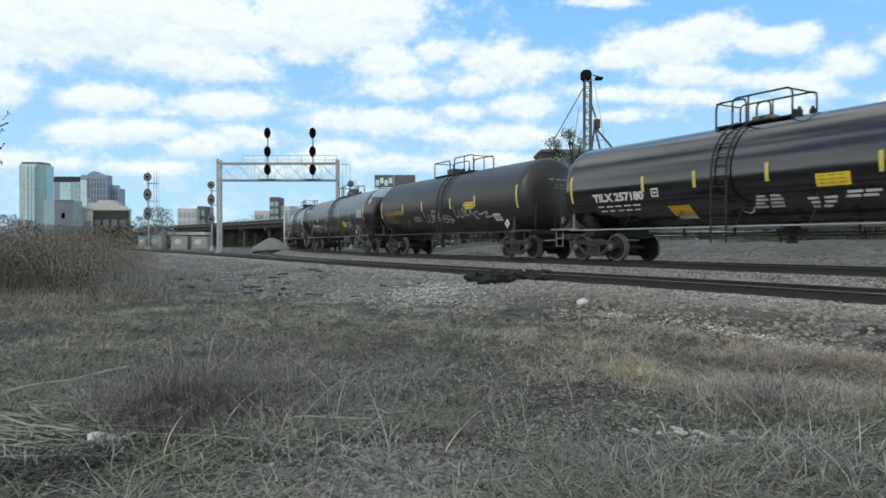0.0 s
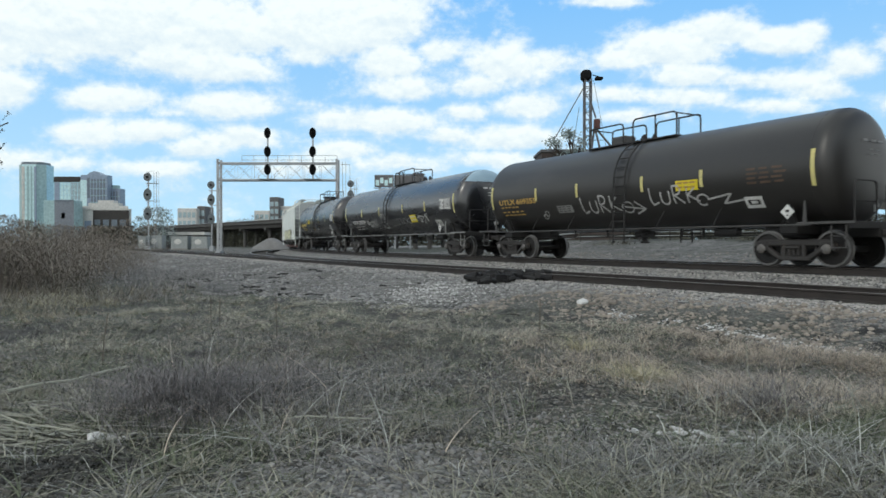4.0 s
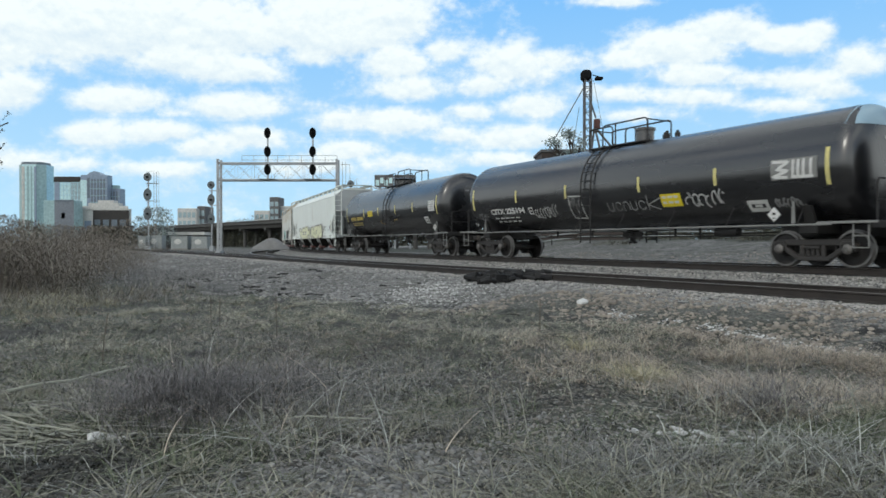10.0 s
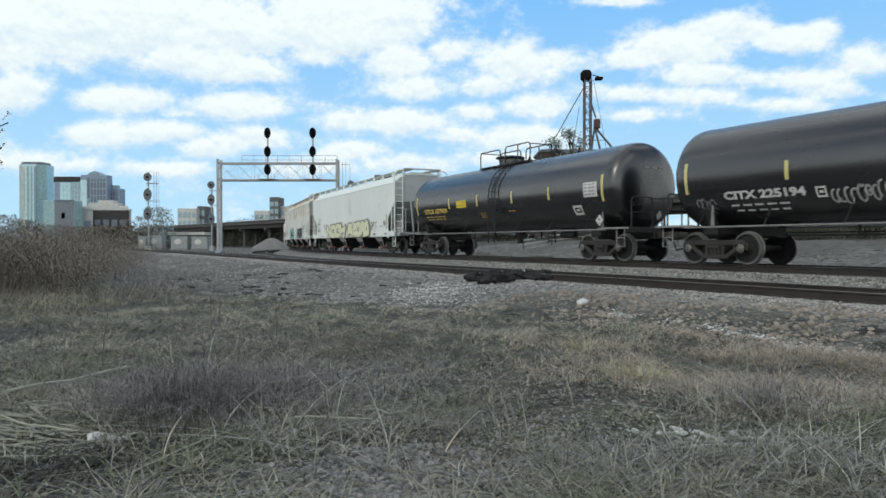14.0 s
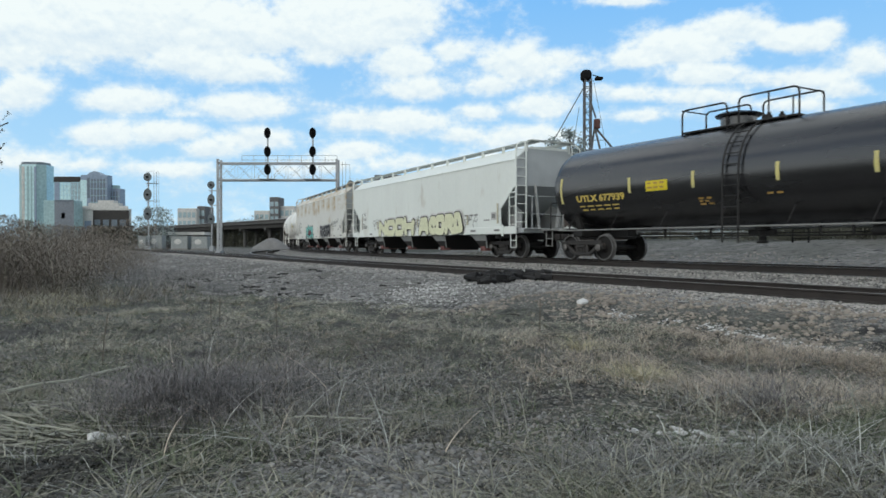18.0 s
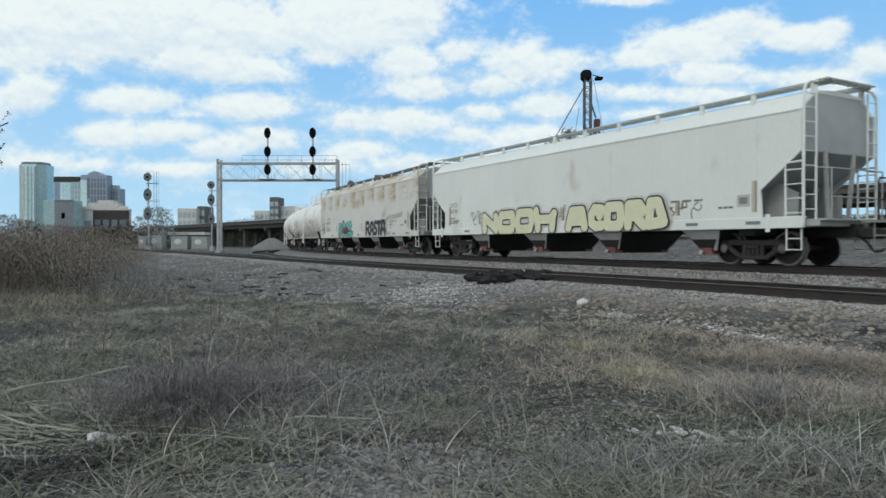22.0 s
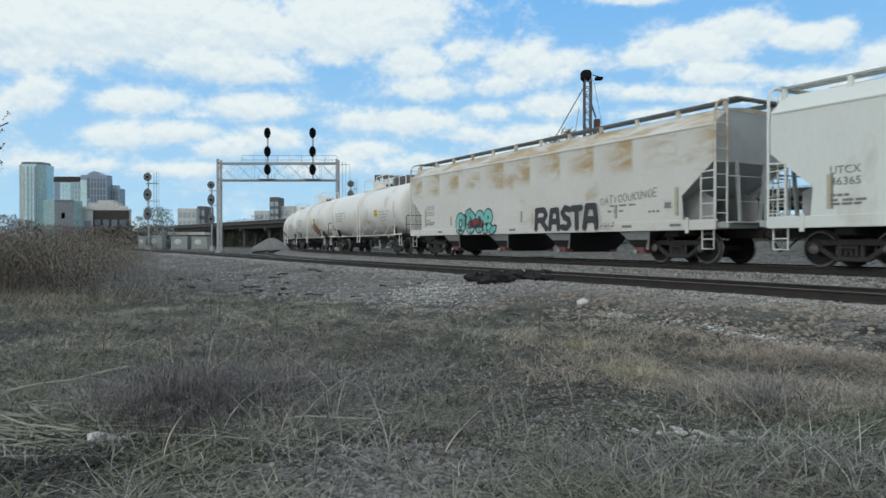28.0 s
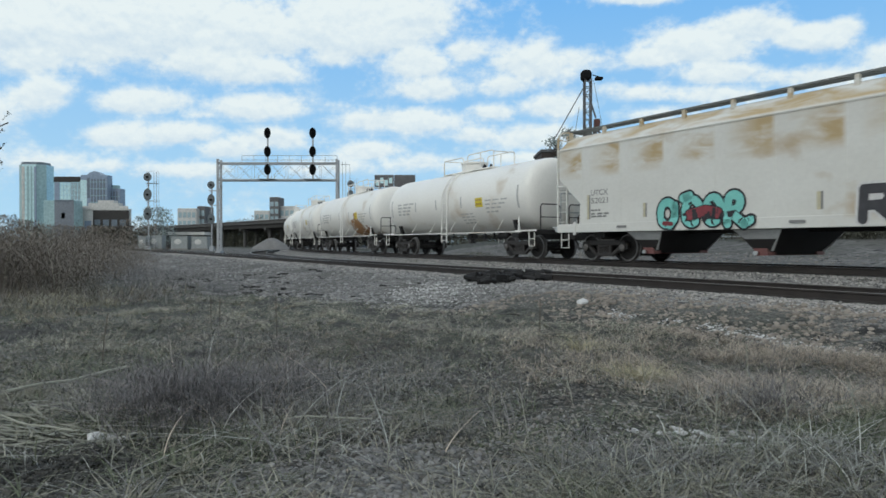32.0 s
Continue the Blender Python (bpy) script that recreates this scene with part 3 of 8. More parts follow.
    col = n.new("ShaderNodeMix")
    col.data_type = "RGBA"
    l.new(r.outputs["Result"], col.inputs[0])
    l.new(blue.outputs[2], col.inputs[6])
    l.new(white.outputs[2], col.inputs[7])
    em = n.new("ShaderNodeEmission")
    l.new(col.outputs[2], em.inputs["Color"])
    l.new(em.outputs[0], n["Material Output"].inputs["Surface"])
    me.materials.append(m)
    me.polygons.foreach_set("use_smooth", [True] * len(me.polygons))
    ob = tagged(new("backdrop", me), "blue sky with drifting broken white cumulus clouds", "sky", kind="structure")
    return ob


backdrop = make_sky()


# ---- ground ----
MAIN_XY = np.array([(p.x, p.y) for p in MAIN.p])
BRANCH_XY = np.array([(p.x, p.y) for p in BRANCH.p])


def ground_z(x, y):
    q, s = x * ACROSS.x + y * ACROSS.y, x * ALONG.x + y * ALONG.y
    rise = min(1, max(0, (q - 7.5) / 4.0))
    z = -0.92 + 0.37 * rise * rise * (3 - 2 * rise)
    z += (0.05 if q > 8 else 0.075) * noise.noise((x * 0.5, y * 0.5, 0)) + 0.025 * noise.noise((x * 2.1, y * 2.1, 4)) + (0.022 * noise.noise((x * 6.5, y * 6.5, 8)) if y < 13 else 0)
    if -60 < s < 330 and q > 9.0:
        d = max(0, abs(q - 13.55) - 1.55)
        z = max(z, SIDING_Z - 0.20 - d * 0.38 + 0.02 * noise.noise((x * 3, y * 3, 9)))
        if q > 13:
            d = max(0, math.sqrt(((MAIN_XY - (x, y)) ** 2).sum(1).min()) - 1.7)
            z = max(z, -0.20 - d * 0.40 + 0.02 * noise.noise((x * 3, y * 3, 2)))
            d = max(0, math.sqrt(((BRANCH_XY - (x, y)) ** 2).sum(1).min()) - 1.6)
            z = max(z, SIDING_Z - 0.20 - d * 0.40)
    if q > 22 and y > 0:
        def ease(a, lo, hi):
            u = min(1, max(0, (a - lo) / (hi - lo)))
            return u * u * (3 - 2 * u)
        d = q - 17.9 if s < 15 else math.sqrt(((MAIN_XY - (x, y)) ** 2).sum(1).min())
        r = math.hypot(x, y)
        z += (1.35 + 0.35 * noise.noise((x * 0.12, y * 0.12, 6))) * ease(d, 9, 24) * ease(x / y, -0.03, 0.06) * (1 - ease(r, 130, 230))
    return z


def turf_edge(s):
    """Where the turf gives way to gravel: q by s."""
    return max(3.0, min(9.6, 9.5 - 0.33 * (s - 9)))


def make_ground():
    """One sheet, fine near the camera and coarse towards the horizon, level far out."""
    rings = [0.0, 1.5] + [1.5 + 0.14 * i for i in range(1, 94)]
    while rings[-1] < 4200:
        rings.append(rings[-1] * 1.025 + 0.05)
    az = [-180 + 12 * i for i in range(11)] + [-50 + 0.33 * i for i in range(300)] + [50 + 10 * i for i in range(14)]
    az = sorted(set(az))
    az = [a for a in az if a < 180]
    vs, fs = [(0, 0, ground_z(0, 0))], []
    w = len(az)
    for r in rings[1:]:
        for a in az:
            x, y = r * math.sin(radians(a)), r * math.cos(radians(a))
            z = ground_z(x, y) if r < 260 else -0.6
            vs.append((x, y, z))
    for i in range(w):
        fs.append((0, 1 + (i + 1) % w, 1 + i))
    for j in range(len(rings) - 2):
        for i in range(w):
            a, b = 1 + j * w + i, 1 + j * w + (i + 1) % w
            fs.append((a, b, b + w, a + w))
    me = bpy.data.meshes.new("ground")
    me.from_pydata(vs, [], fs)
    zone = []
    for x, y, z in vs:
        q, s = x * ACROSS.x + y * ACROSS.y, x * ALONG.x + y * ALONG.y
        a = 1.0 if abs(q - 13.55) < 2.4 and s < 330 else 0.0
        e = turf_edge(s) - 0.4
        if e < q < 12 and -30 < s < 330:
            a = max(a, 0.34 + 0.30 * min(1, (q - e) / 2.5))
        if -30 < s < 330 and q > 14:
            dm = math.sqrt(((MAIN_XY - (x, y)) ** 2).sum(1).min())
            a = max(a, min(1.0, 1.15 - (dm - 2.6) / 6.0), 0.54 if 20 < q < 42 else 0.0)
        d = ((x + 0.45) / 1.4) ** 2 + ((y - 4.3) / 1.2) ** 2
        if d < 1.5:
            a = max(a, 0.70 - 0.45 * d)
        zone.append(a)
    me.attributes.new("ballast", "FLOAT", "POINT").data.foreach_set("value", zone)
    me.materials.append(M["soil"])
    me.polygons.foreach_set("use_smooth", [True] * len(me.polygons))
    ob = new("ground", me)
    return tagged(ob, "bare grey-brown soil with gravel and thin dry grass", "ground", kind="structure")


make_ground()


# ---- railway tracks ----
RAIL_PROFILE = [(-0.070, -0.180), (0.070, -0.180), (0.070, -0.168), (0.012, -0.150), (0.012, -0.045), (0.036, -0.032), (0.036, -0.006), (0.030, 0.0),
                (-0.030, 0.0), (-0.036, -0.006), (-0.036, -0.032), (-0.012, -0.045), (-0.012, -0.150), (-0.070, -0.168)]


def make_rail(line, s0, s1, off, z, parent):
    b = Build()
    n, k = len(RAIL_PROFILE), 0
    s, vs, fs, sl = s0, [], [], []
    while s <= s1 + 1e-6:
        p, th = line.at(s)
        side = Vector((math.cos(th), math.sin(th), 0))
        for y, h in RAIL_PROFILE:
            v = p + side * (off + y)
            vs.append((v.x, v.y, z + h))
        if k:
            for i in range(n):
                a, c = (k - 1) * n + i, (k - 1) * n + (i + 1) % n
                fs.append((a, c, c + n, a + n))
                sl.append(1 if i in (6, 7, 8) else 0)
        k += 1
        s += 2.0
    b.add(vs, fs)
    b.s = sl
    return part("rail", b, [M["rail_rust"], M["rail_top"]], parent, smooth=30)


def make_track(name, line, s0, s1, z, label, tie_from, tie_to):
    t = thing(name, label, "railway track", kind="structure")
    for off in (-0.755, 0.755):
        make_rail(line, s0, s1, off, z, t)
    b = Build()
    b.box(0, 0, 0, 0.23, 2.6, 0.18, 0.02)
    tie_mesh = b.mesh("tie", M["tie_wood"])
    pb = Build()
    pb.box(0, 0, 0, 0.19, 0.36, 0.02, 0.004)
    pb.rod((0.06, 0.11, 0.0), (0.06, 0.11, 0.035), 0.012, 5).rod((-0.06, -0.11, 0.0), (-0.06, -0.11, 0.035), 0.012, 5)
    plate = pb.mesh("tie_plate", M["rail_rust"])
    far = Build()
    s, rnd = s0, random.Random(5)
    while s < s1:
        p, th = line.at(s)
        turn = th + rnd.uniform(-0.02, 0.02)
        h = z - 0.18 - 0.09 - 0.022 + rnd.uniform(-0.012, 0.006)
        if tie_from <= s <= tie_to:
            o = part("tie", tie_mesh, None, t)
            o.matrix_local = Matrix.Translation((p.x, p.y, h)) @ Matrix.Rotation(turn + math.pi / 2, 4, "Z")
        else:
            mm = Matrix.Rotation(turn + math.pi / 2, 3, "Z")
            far.box(p.x, p.y, h, 0.23, 2.6, 0.18, 0.0, m=mm)
        s += 0.53
    if far.v:
        tagged(part("far_ties", far, M["tie_wood"], t), kind="stuff")
    return t


make_track("track_1", MAIN, -20, 200, MAIN_Z, "main railway track on pale ballast curving into the distance", 2, 60)
make_track("track_2", SIDING, -8, 240, SIDING_Z, "rusty straight siding track with weathered timber ties", 2, 60)
make_track("track_3", BRANCH, 32, 104, SIDING_Z + 0.01, "branch track curving away from the siding", 36, 60)


# ---- freight car trucks ----
def build_wheelset():
    b = Build()
    for side in (-1, 1):
        m = Matrix.Translation((0, side * 0.76, 0)) @ Matrix.Rotation(radians(90 * side), 4, "Z")
        prof = [(-0.075, 0.12), (-0.070, 0.15), (-0.03, 0.17), (-0.02, 0.36), (-0.075, 0.39), (-0.075, 0.485), (-0.045, 0.488), (-0.035, 0.460), (0.06, 0.452),
                (0.062, 0.40), (0.03, 0.385), (0.012, 0.36), (0.012, 0.20), (0.05, 0.15), (0.07, 0.12)]
        slots = [0, 0, 0, 0, 0, 1, 1, 1, 1, 0, 0, 0, 0, 0]
        b.lathe(prof, 36, m, slots=slots)
        e = Matrix.Translation((0, side * 1.0, 0)) @ Matrix.Rotation(radians(90 * side), 4, "Z")
        b.lathe([(-0.10, 0.115), (0.0, 0.13), (0.10, 0.125), (0.13, 0.09), (0.14, 0.04)], 16, e, slots=[0, 0, 2, 2])
        for k in range(3):
            a = 2 * math.pi * k / 3
            b.rod((0.06 * math.cos(a), side * 1.11, 0.06 * math.sin(a)), (0.06 * math.cos(a), side * 1.155, 0.06 * math.sin(a)), 0.016, 6, slot=1)
    b.rod((0, -0.95, 0), (0, 0.95, 0), 0.085, 14)
    return b.mesh("wheelset", [M["wheel_iron"], M["tread"], M["bearing"]])


def build_side_frame():
    """A cast side frame: top and bottom chords, columns and pedestal jaws, with the two windows open."""
    b = Build()
    bars = [((-0.98, 0.62), (0.98, 0.62), 0.16), ((-0.95, 0.60), (-0.42, 0.24), 0.13), ((0.95, 0.60), (0.42, 0.24), 0.13), ((-0.45, 0.22), (0.45, 0.22), 0.13),
            ((-0.27, 0.24), (-0.27, 0.62), 0.11), ((0.27, 0.24), (0.27, 0.62), 0.11)]
    for (x0, z0), (x1, z1), w in bars:
        d = Vector((x1 - x0, 0, z1 - z0))
        m = Matrix.Rotation(-math.atan2(z1 - z0, x1 - x0), 3, "Y")
        b.box((x0 + x1) / 2, 0, (z0 + z1) / 2, d.length, 0.13, w, 0.025, m=m)
    for x in (-0.889, 0.889):
        b.box(x, 0, 0.595, 0.34, 0.20, 0.13, 0.03)
        b.box(x - 0.17, 0, 0.50, 0.07, 0.16, 0.20, 0.02)
        b.box(x + 0.17, 0, 0.50, 0.07, 0.16, 0.20, 0.02)
    for x in (-0.13, 0.0, 0.13):                           # spring nest
        b.lathe([(0.29, 0.055), (0.31, 0.06), (0.34, 0.05), (0.37, 0.06), (0.40, 0.05), (0.43, 0.06), (0.46, 0.055)], 10, Matrix.Translation((x, -0.02, 0)) @ Matrix.Rotation(radians(-90), 4, "Y"))
    b.box(0, 0, 0.50, 0.40, 0.22, 0.09, 0.02)
    return b.mesh("side_frame", M["truck_iron"])


def build_bolster():
    b = Build()
    b.box(0, 0, 0.55, 0.36, 2.0, 0.24, 0.04)
    b.lathe([(0, 0.2), (0.12, 0.19)], 16, Matrix.Translation((0, 0, 0.66)) @ Matrix.Rotation(radians(-90), 4, "Y"))
    for x in (-0.42, 0.42):                                # brake beams
        b.box(x, 0, 0.36, 0.08, 1.5, 0.09, 0.015)
        for y in (-0.74, 0.74):
            b.box(x * 1.05, y, 0.40, 0.06, 0.12, 0.26, 0.015)
    return b.mesh("truck", M["truck_iron"])


WHEELSET, SIDE_FRAME, BOLSTER = build_wheelset(), build_side_frame(), build_bolster()


def add_truck(car, x):
    t = part("truck", BOLSTER, None, car, "rusty cast-iron freight truck with four wheels")
    t.matrix_local = pose(x, 0, 0)
    for y in (-1.0, 1.0):
        o = part("side_frame", SIDE_FRAME, None, t)
        o.matrix_local = pose(0, y, 0)
    sets = []
    for dx in (-0.889, 0.889):
        o = part("wheelset", WHEELSET, None, t)
        o.matrix_local = pose(dx, 0, 0.457)
        sets.append(o)
    return t, sets


def add_coupler(car, x, sgn):
    b = Build()
    b.box(x - sgn * 0.55, 0, 0.86, 0.7, 0.16, 0.18, 0.03)
    b.box(x - sgn * 0.10, 0.02, 0.86, 0.26, 0.28, 0.30, 0.06)
    b.box(x + sgn * 0.03, -0.07, 0.86, 0.14, 0.12, 0.26, 0.04)
    part("coupler", b, M["truck_iron"], car)
    b = Build()
    b.pipe([(x - sgn * 0.5, 0.28, 0.80), (x - sgn * 0.28, 0.30, 0.62), (x - sgn * 0.10, 0.22, 0.42), (x + sgn * 0.02, 0.10, 0.38)], 0.028, 8)
    part("air_hose", b, M["under_black"], car)


# ---- lettering ----
GLYPHS = {}


def text_mesh(text, height, bold=0.0, spacing=1.0):
    """Flat outlines of a line of text, its cap height and its width: vertices in (x, z) and faces."""
    key = (text, round(height, 3), bold, spacing)
    if key not in GLYPHS:
        cu = bpy.data.curves.new("text", "FONT")
        cu.body, cu.size, cu.offset, cu.space_character, cu.resolution_u = text, 1.0, bold, spacing, 3
        ob = new("text", cu)
        dg = bpy.context.evaluated_depsgraph_get()
        me = bpy.data.meshes.new_from_object(ob.evaluated_get(dg))
        vs = np.array([tuple(v.co) for v in me.vertices])
        fs = [tuple(p.vertices) for p in me.polygons]
        bpy.data.objects.remove(ob)
        bpy.data.curves.remove(cu)
        bpy.data.meshes.remove(me)
        lo, hi = vs.min(0), vs.max(0)
        vs = (vs - lo) * (height / (hi[1] - lo[1]))
        GLYPHS[key] = (vs, fs)
    return GLYPHS[key]


def wrap(R, zc, x, z, lift=0.012):
    """A point on the near side of a tank at height z."""
    u = max(-0.999, min(0.999, (z - zc) / R))
    a = math.asin(u)
    return (x, -(R + lift) * math.cos(a), zc + (R + lift) * math.sin(a))


def place_text(b, text, x0, x1, z0, z1, surf, bold=0.0, slot=0, spacing=1.0, lean=0.0):
    vs, fs = text_mesh(text, z1 - z0, bold, spacing)
    k = (x1 - x0) / max(1e-6, vs[:, 0].max())
    b.add([surf(x0 + v[0] * k + lean * v[1], z0 + v[1]) for v in vs], fs, slot)


def place_quad(b, x0, x1, z0, z1, surf, slot=0, rows=4, lean=0.0):
    vs, fs = [], []
    for j in range(rows + 1):
        z = z0 + (z1 - z0) * j / rows
        dx = lean * (z - z0)
        vs += [surf(x0 + dx, z), surf(x1 + dx, z)]
        if j:
            fs.append((2 * j - 2, 2 * j - 1, 2 * j + 1, 2 * j))
    b.add(vs, fs, slot)


def place_bars(b, x0, x1, z0, z1, surf, words=3, slot=0, seed=0):
    """A line of small writing as plain bars."""
    r, x = random.Random(seed), x0
    w = (x1 - x0) / words
    for _ in range(words):
        place_quad(b, x, x + w * r.uniform(0.6, 0.88), z0, z1, surf, slot, 1)
        x += w


def place_stroke(b, pts, width, surf, slot=0):
    """A sprayed line through (x, z) points."""
    vs, fs = [], []
    fine = [Vector(pts[0])]
    for p in pts[1:]:
        p, q = Vector(p), fine[-1]
        n = max(1, int((p - q).length / 0.07))
        fine += [q.lerp(p, (k + 1) / n) for k in range(n)]
    pts = fine
    for i, p in enumerate(pts):
        d = (pts[min(i + 1, len(pts) - 1)] - pts[max(i - 1, 0)]).normalized()
        nrm = Vector((-d.y, d.x)) * width / 2
        for q in (p + nrm, p - nrm):
            vs.append(surf(q.x, q.y))
        if i:
            fs.append((2 * i - 2, 2 * i - 1, 2 * i + 1, 2 * i))
    b.add(vs, fs, slot)


def curl(cx, cz, rx, rz, a0, a1, n=12):
    return [(cx + rx * math.cos(radians(a0 + (a1 - a0) * i / n)), cz + rz * math.sin(radians(a0 + (a1 - a0) * i / n))) for i in range(n + 1)]


# ---- tank cars ----
def ladder_on_tank(b, x0, x1, R, zc, sgn, z_low, z_high, rungs):
    def at(x, z, out=0.09):
        if z < zc:
            return (x, sgn * (R + out), z)
        a = math.asin(min(0.97, (z - zc) / R))
        return (x, sgn * (R + out) * math.cos(a), zc + (R + out) * math.sin(a))
    for x in (x0, x1):
        b.pipe([at(x, z_low + (z_high - z_low) * i / 14) for i in range(15)], 0.028, 6)
    for i in range(rungs):
        z = z_low + 0.12 + (z_high - z_low - 0.2) * i / (rungs - 1)
        b.rod(at(x0, z), at(x1, z), 0.017, 5)


def loop_rail(b, x0, x1, y, z0, z1, r=0.028, round_end=0):
    """A hoop of pipe with rounded top corners."""
    c = 0.14
    pts = [(x0, y, z0), (x0, y, z1 - c), (x0 + c * 0.3, y, z1 - c * 0.3), (x0 + c, y, z1), (x1 - c, y, z1), (x1 - c * 0.3, y, z1 - c * 0.3), (x1, y, z1 - c), (x1, y, z0)]
    b.pipe(pts, r, 6)


def tank_car(name, label, L, shell, mark, top, plat, gap, ladder_x, R=1.5, zc=2.55, frame_mat="under_black", edge_mat="mark_grey", group="train of freight cars", blue_cap=False, stand=1.78):
    """A tank car on two trucks; x runs forward, z from the rail. Returns the car, its trucks and wheelsets."""
    car = thing(name, label, "tank car", group=group)
    hs = L / 2 - 1.60
    b = Build()
    prof = []
    for i in range(13):
        a = math.pi / 2 * i / 12
        prof.append((-hs - 0.60 * math.cos(a) ** 0.68, max(0.02, R * math.sin(a) ** 0.68)))
    prof += [(-hs + 0.03, R), (-hs + 0.035, R + 0.006), (-hs + 0.06, R + 0.006), (-hs + 0.065, R)]
    prof += [(hs - 0.065, R), (hs - 0.06, R + 0.006), (hs - 0.035, R + 0.006), (hs - 0.03, R)]
    prof += [(-x, r) for x, r in prof[12::-1]]
    b.lathe(prof, 72, Matrix.Translation((0, 0, zc)))
    part("tank", b, M[shell], car)
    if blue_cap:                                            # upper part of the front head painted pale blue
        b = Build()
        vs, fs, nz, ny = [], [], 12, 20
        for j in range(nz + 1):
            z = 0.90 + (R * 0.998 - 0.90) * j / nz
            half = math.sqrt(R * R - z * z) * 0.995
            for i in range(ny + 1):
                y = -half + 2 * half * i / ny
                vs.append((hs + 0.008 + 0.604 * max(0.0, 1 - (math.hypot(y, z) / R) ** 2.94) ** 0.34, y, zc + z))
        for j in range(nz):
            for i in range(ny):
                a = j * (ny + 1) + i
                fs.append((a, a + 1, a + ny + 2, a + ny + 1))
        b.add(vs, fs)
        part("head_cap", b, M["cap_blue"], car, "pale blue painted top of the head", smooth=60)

    # stub sills, draft gear and body bolsters
    tc = L / 2 - 2.35
    for sgn in (-1, 1):
        b = Build()
        b.box(sgn * (L / 2 - 2.2), 0, 0.93, 3.1, 0.42, 0.36, 0.02)
        b.box(sgn * tc, 0, 0.96, 0.5, 2.5, 0.26, 0.03)
        for y in (-1, 1):
            b.prism([(-0.16, 0.9), (0.16, 0.9), (0.10, 1.55), (-0.10, 1.55)], y * 1.02 - 0.06, y * 1.02 + 0.06)
            b.v[-8:] = [(v[0] + sgn * tc, v[1] + (y * 0.22 if v[2] > 1.2 else 0), v[2]) for v in b.v[-8:]]
        part("stub_sill", b, M[frame_mat], car)
        b = Build()
        b.box(sgn * (L / 2 - 1.02), 0, 1.10, 0.72, 2.9, 0.07, 0.012)
        b.box(sgn * (L / 2 - 0.68), 0, 1.04, 0.05, 2.9, 0.16, 0.012)
        part("end_platform", b, M[frame_mat], car)
        for y in (-1, 1):
            b = Build()
            b.box(sgn * (L / 2 - 1.25), y * 1.470, 1.10, 1.45, 0.03, 0.06, 0.006)
            part("platform_edge", b, M[edge_mat], car)
        b = Build()
        xe = sgn * (L / 2 - 0.72)
        loop = [(xe, -1.15, 1.1), (xe, -1.15, 2.02), (xe, -1.08, 2.12), (xe, -0.3, 2.12), (xe, -0.22, 2.02), (xe, -0.22, 1.1)]
        b.pipe(loop, 0.024, 6)
        b.pipe([(p[0], -p[1], p[2]) for p in loop], 0.024, 6)
        b.rod((xe, -1.15, 1.62), (xe, -0.22, 1.62), 0.018, 6).rod((xe, 1.15, 1.62), (xe, 0.22, 1.62), 0.018, 6)
        part("end_handrail", b, M[frame_mat], car)
        for y in (-1, 1):
            b = Build()                                     # corner stand and stirrup step
            xs = sgn * (L / 2 - stand)
            b.prism([(xs - 0.05, 1.1), (xs + 0.05, 1.1), (xs + 0.022, 1.66), (xs - 0.022, 1.66)], y * 1.44 - 0.02, y * 1.44 + 0.02)
            part("corner_stand", b, M[edge_mat], car)
            b = Build()
            xs = sgn * (L / 2 - 0.95)
            b.pipe([(xs - 0.18, y * 1.40, 1.08), (xs - 0.18, y * 1.40, 0.50), (xs + 0.18, y * 1.40, 0.50), (xs + 0.18, y * 1.40, 1.08)], 0.022, 6)
            b.rod((xs - 0.18, y * 1.40, 0.78), (xs + 0.18, y * 1.40, 0.78), 0.018, 6)
            part("corner_step", b, M[edge_mat], car)
        add_coupler(car, sgn * L / 2, sgn)
    # hand pipe along both flanks, on brackets
    for y in (-1, 1):
        b = Build()
        b.rod((-hs, y * 1.47, 1.06), (hs, y * 1.47, 1.06), 0.026, 6)
        part("side_handrail", b, M["dark_steel" if shell == "black_dull" else "white_tank" if shell == "white_tank" else "galvanised" if shell == "black_gloss" else "mark_grey"], car)
        b = Build()
        b.rod((0, y * 1.47, 1.06), (0.05, y * 1.16, 1.60), 0.014, 5)
        bracket = b.mesh("rail_bracket", M[frame_mat if shell != "white_tank" else edge_mat])
        k = -hs + 0.5
        while k < hs:
            part("rail_bracket", bracket, None, car).location.x = k
            k += 2.1
    for y in (-1, 1):
        b = Build()
        ladder_on_tank(b, ladder_x, ladder_x + 0.50, R, zc, y, 0.62, zc + R * 0.955, 12)
        part("ladder", b, M[frame_mat if shell != "white_tank" else shell], car)
    # top platform with its hoops
    x0, x1 = plat
    b = Build()
    b.box((x0 + x1) / 2, -0.42, zc + R - 0.04, x1 - x0, 0.34, 0.05, 0.01)
    b.box((x0 + x1) / 2, 0.42, zc + R - 0.04, x1 - x0, 0.34, 0.05, 0.01)
    k = x0 + 0.3
    while k < x1:
        b.box(k, 0, zc + R - 0.06, 0.06, 1.2, 0.08, 0.01)
        k += 0.8
    part("top_platform", b, M[frame_mat if shell != "white_tank" else shell], car)
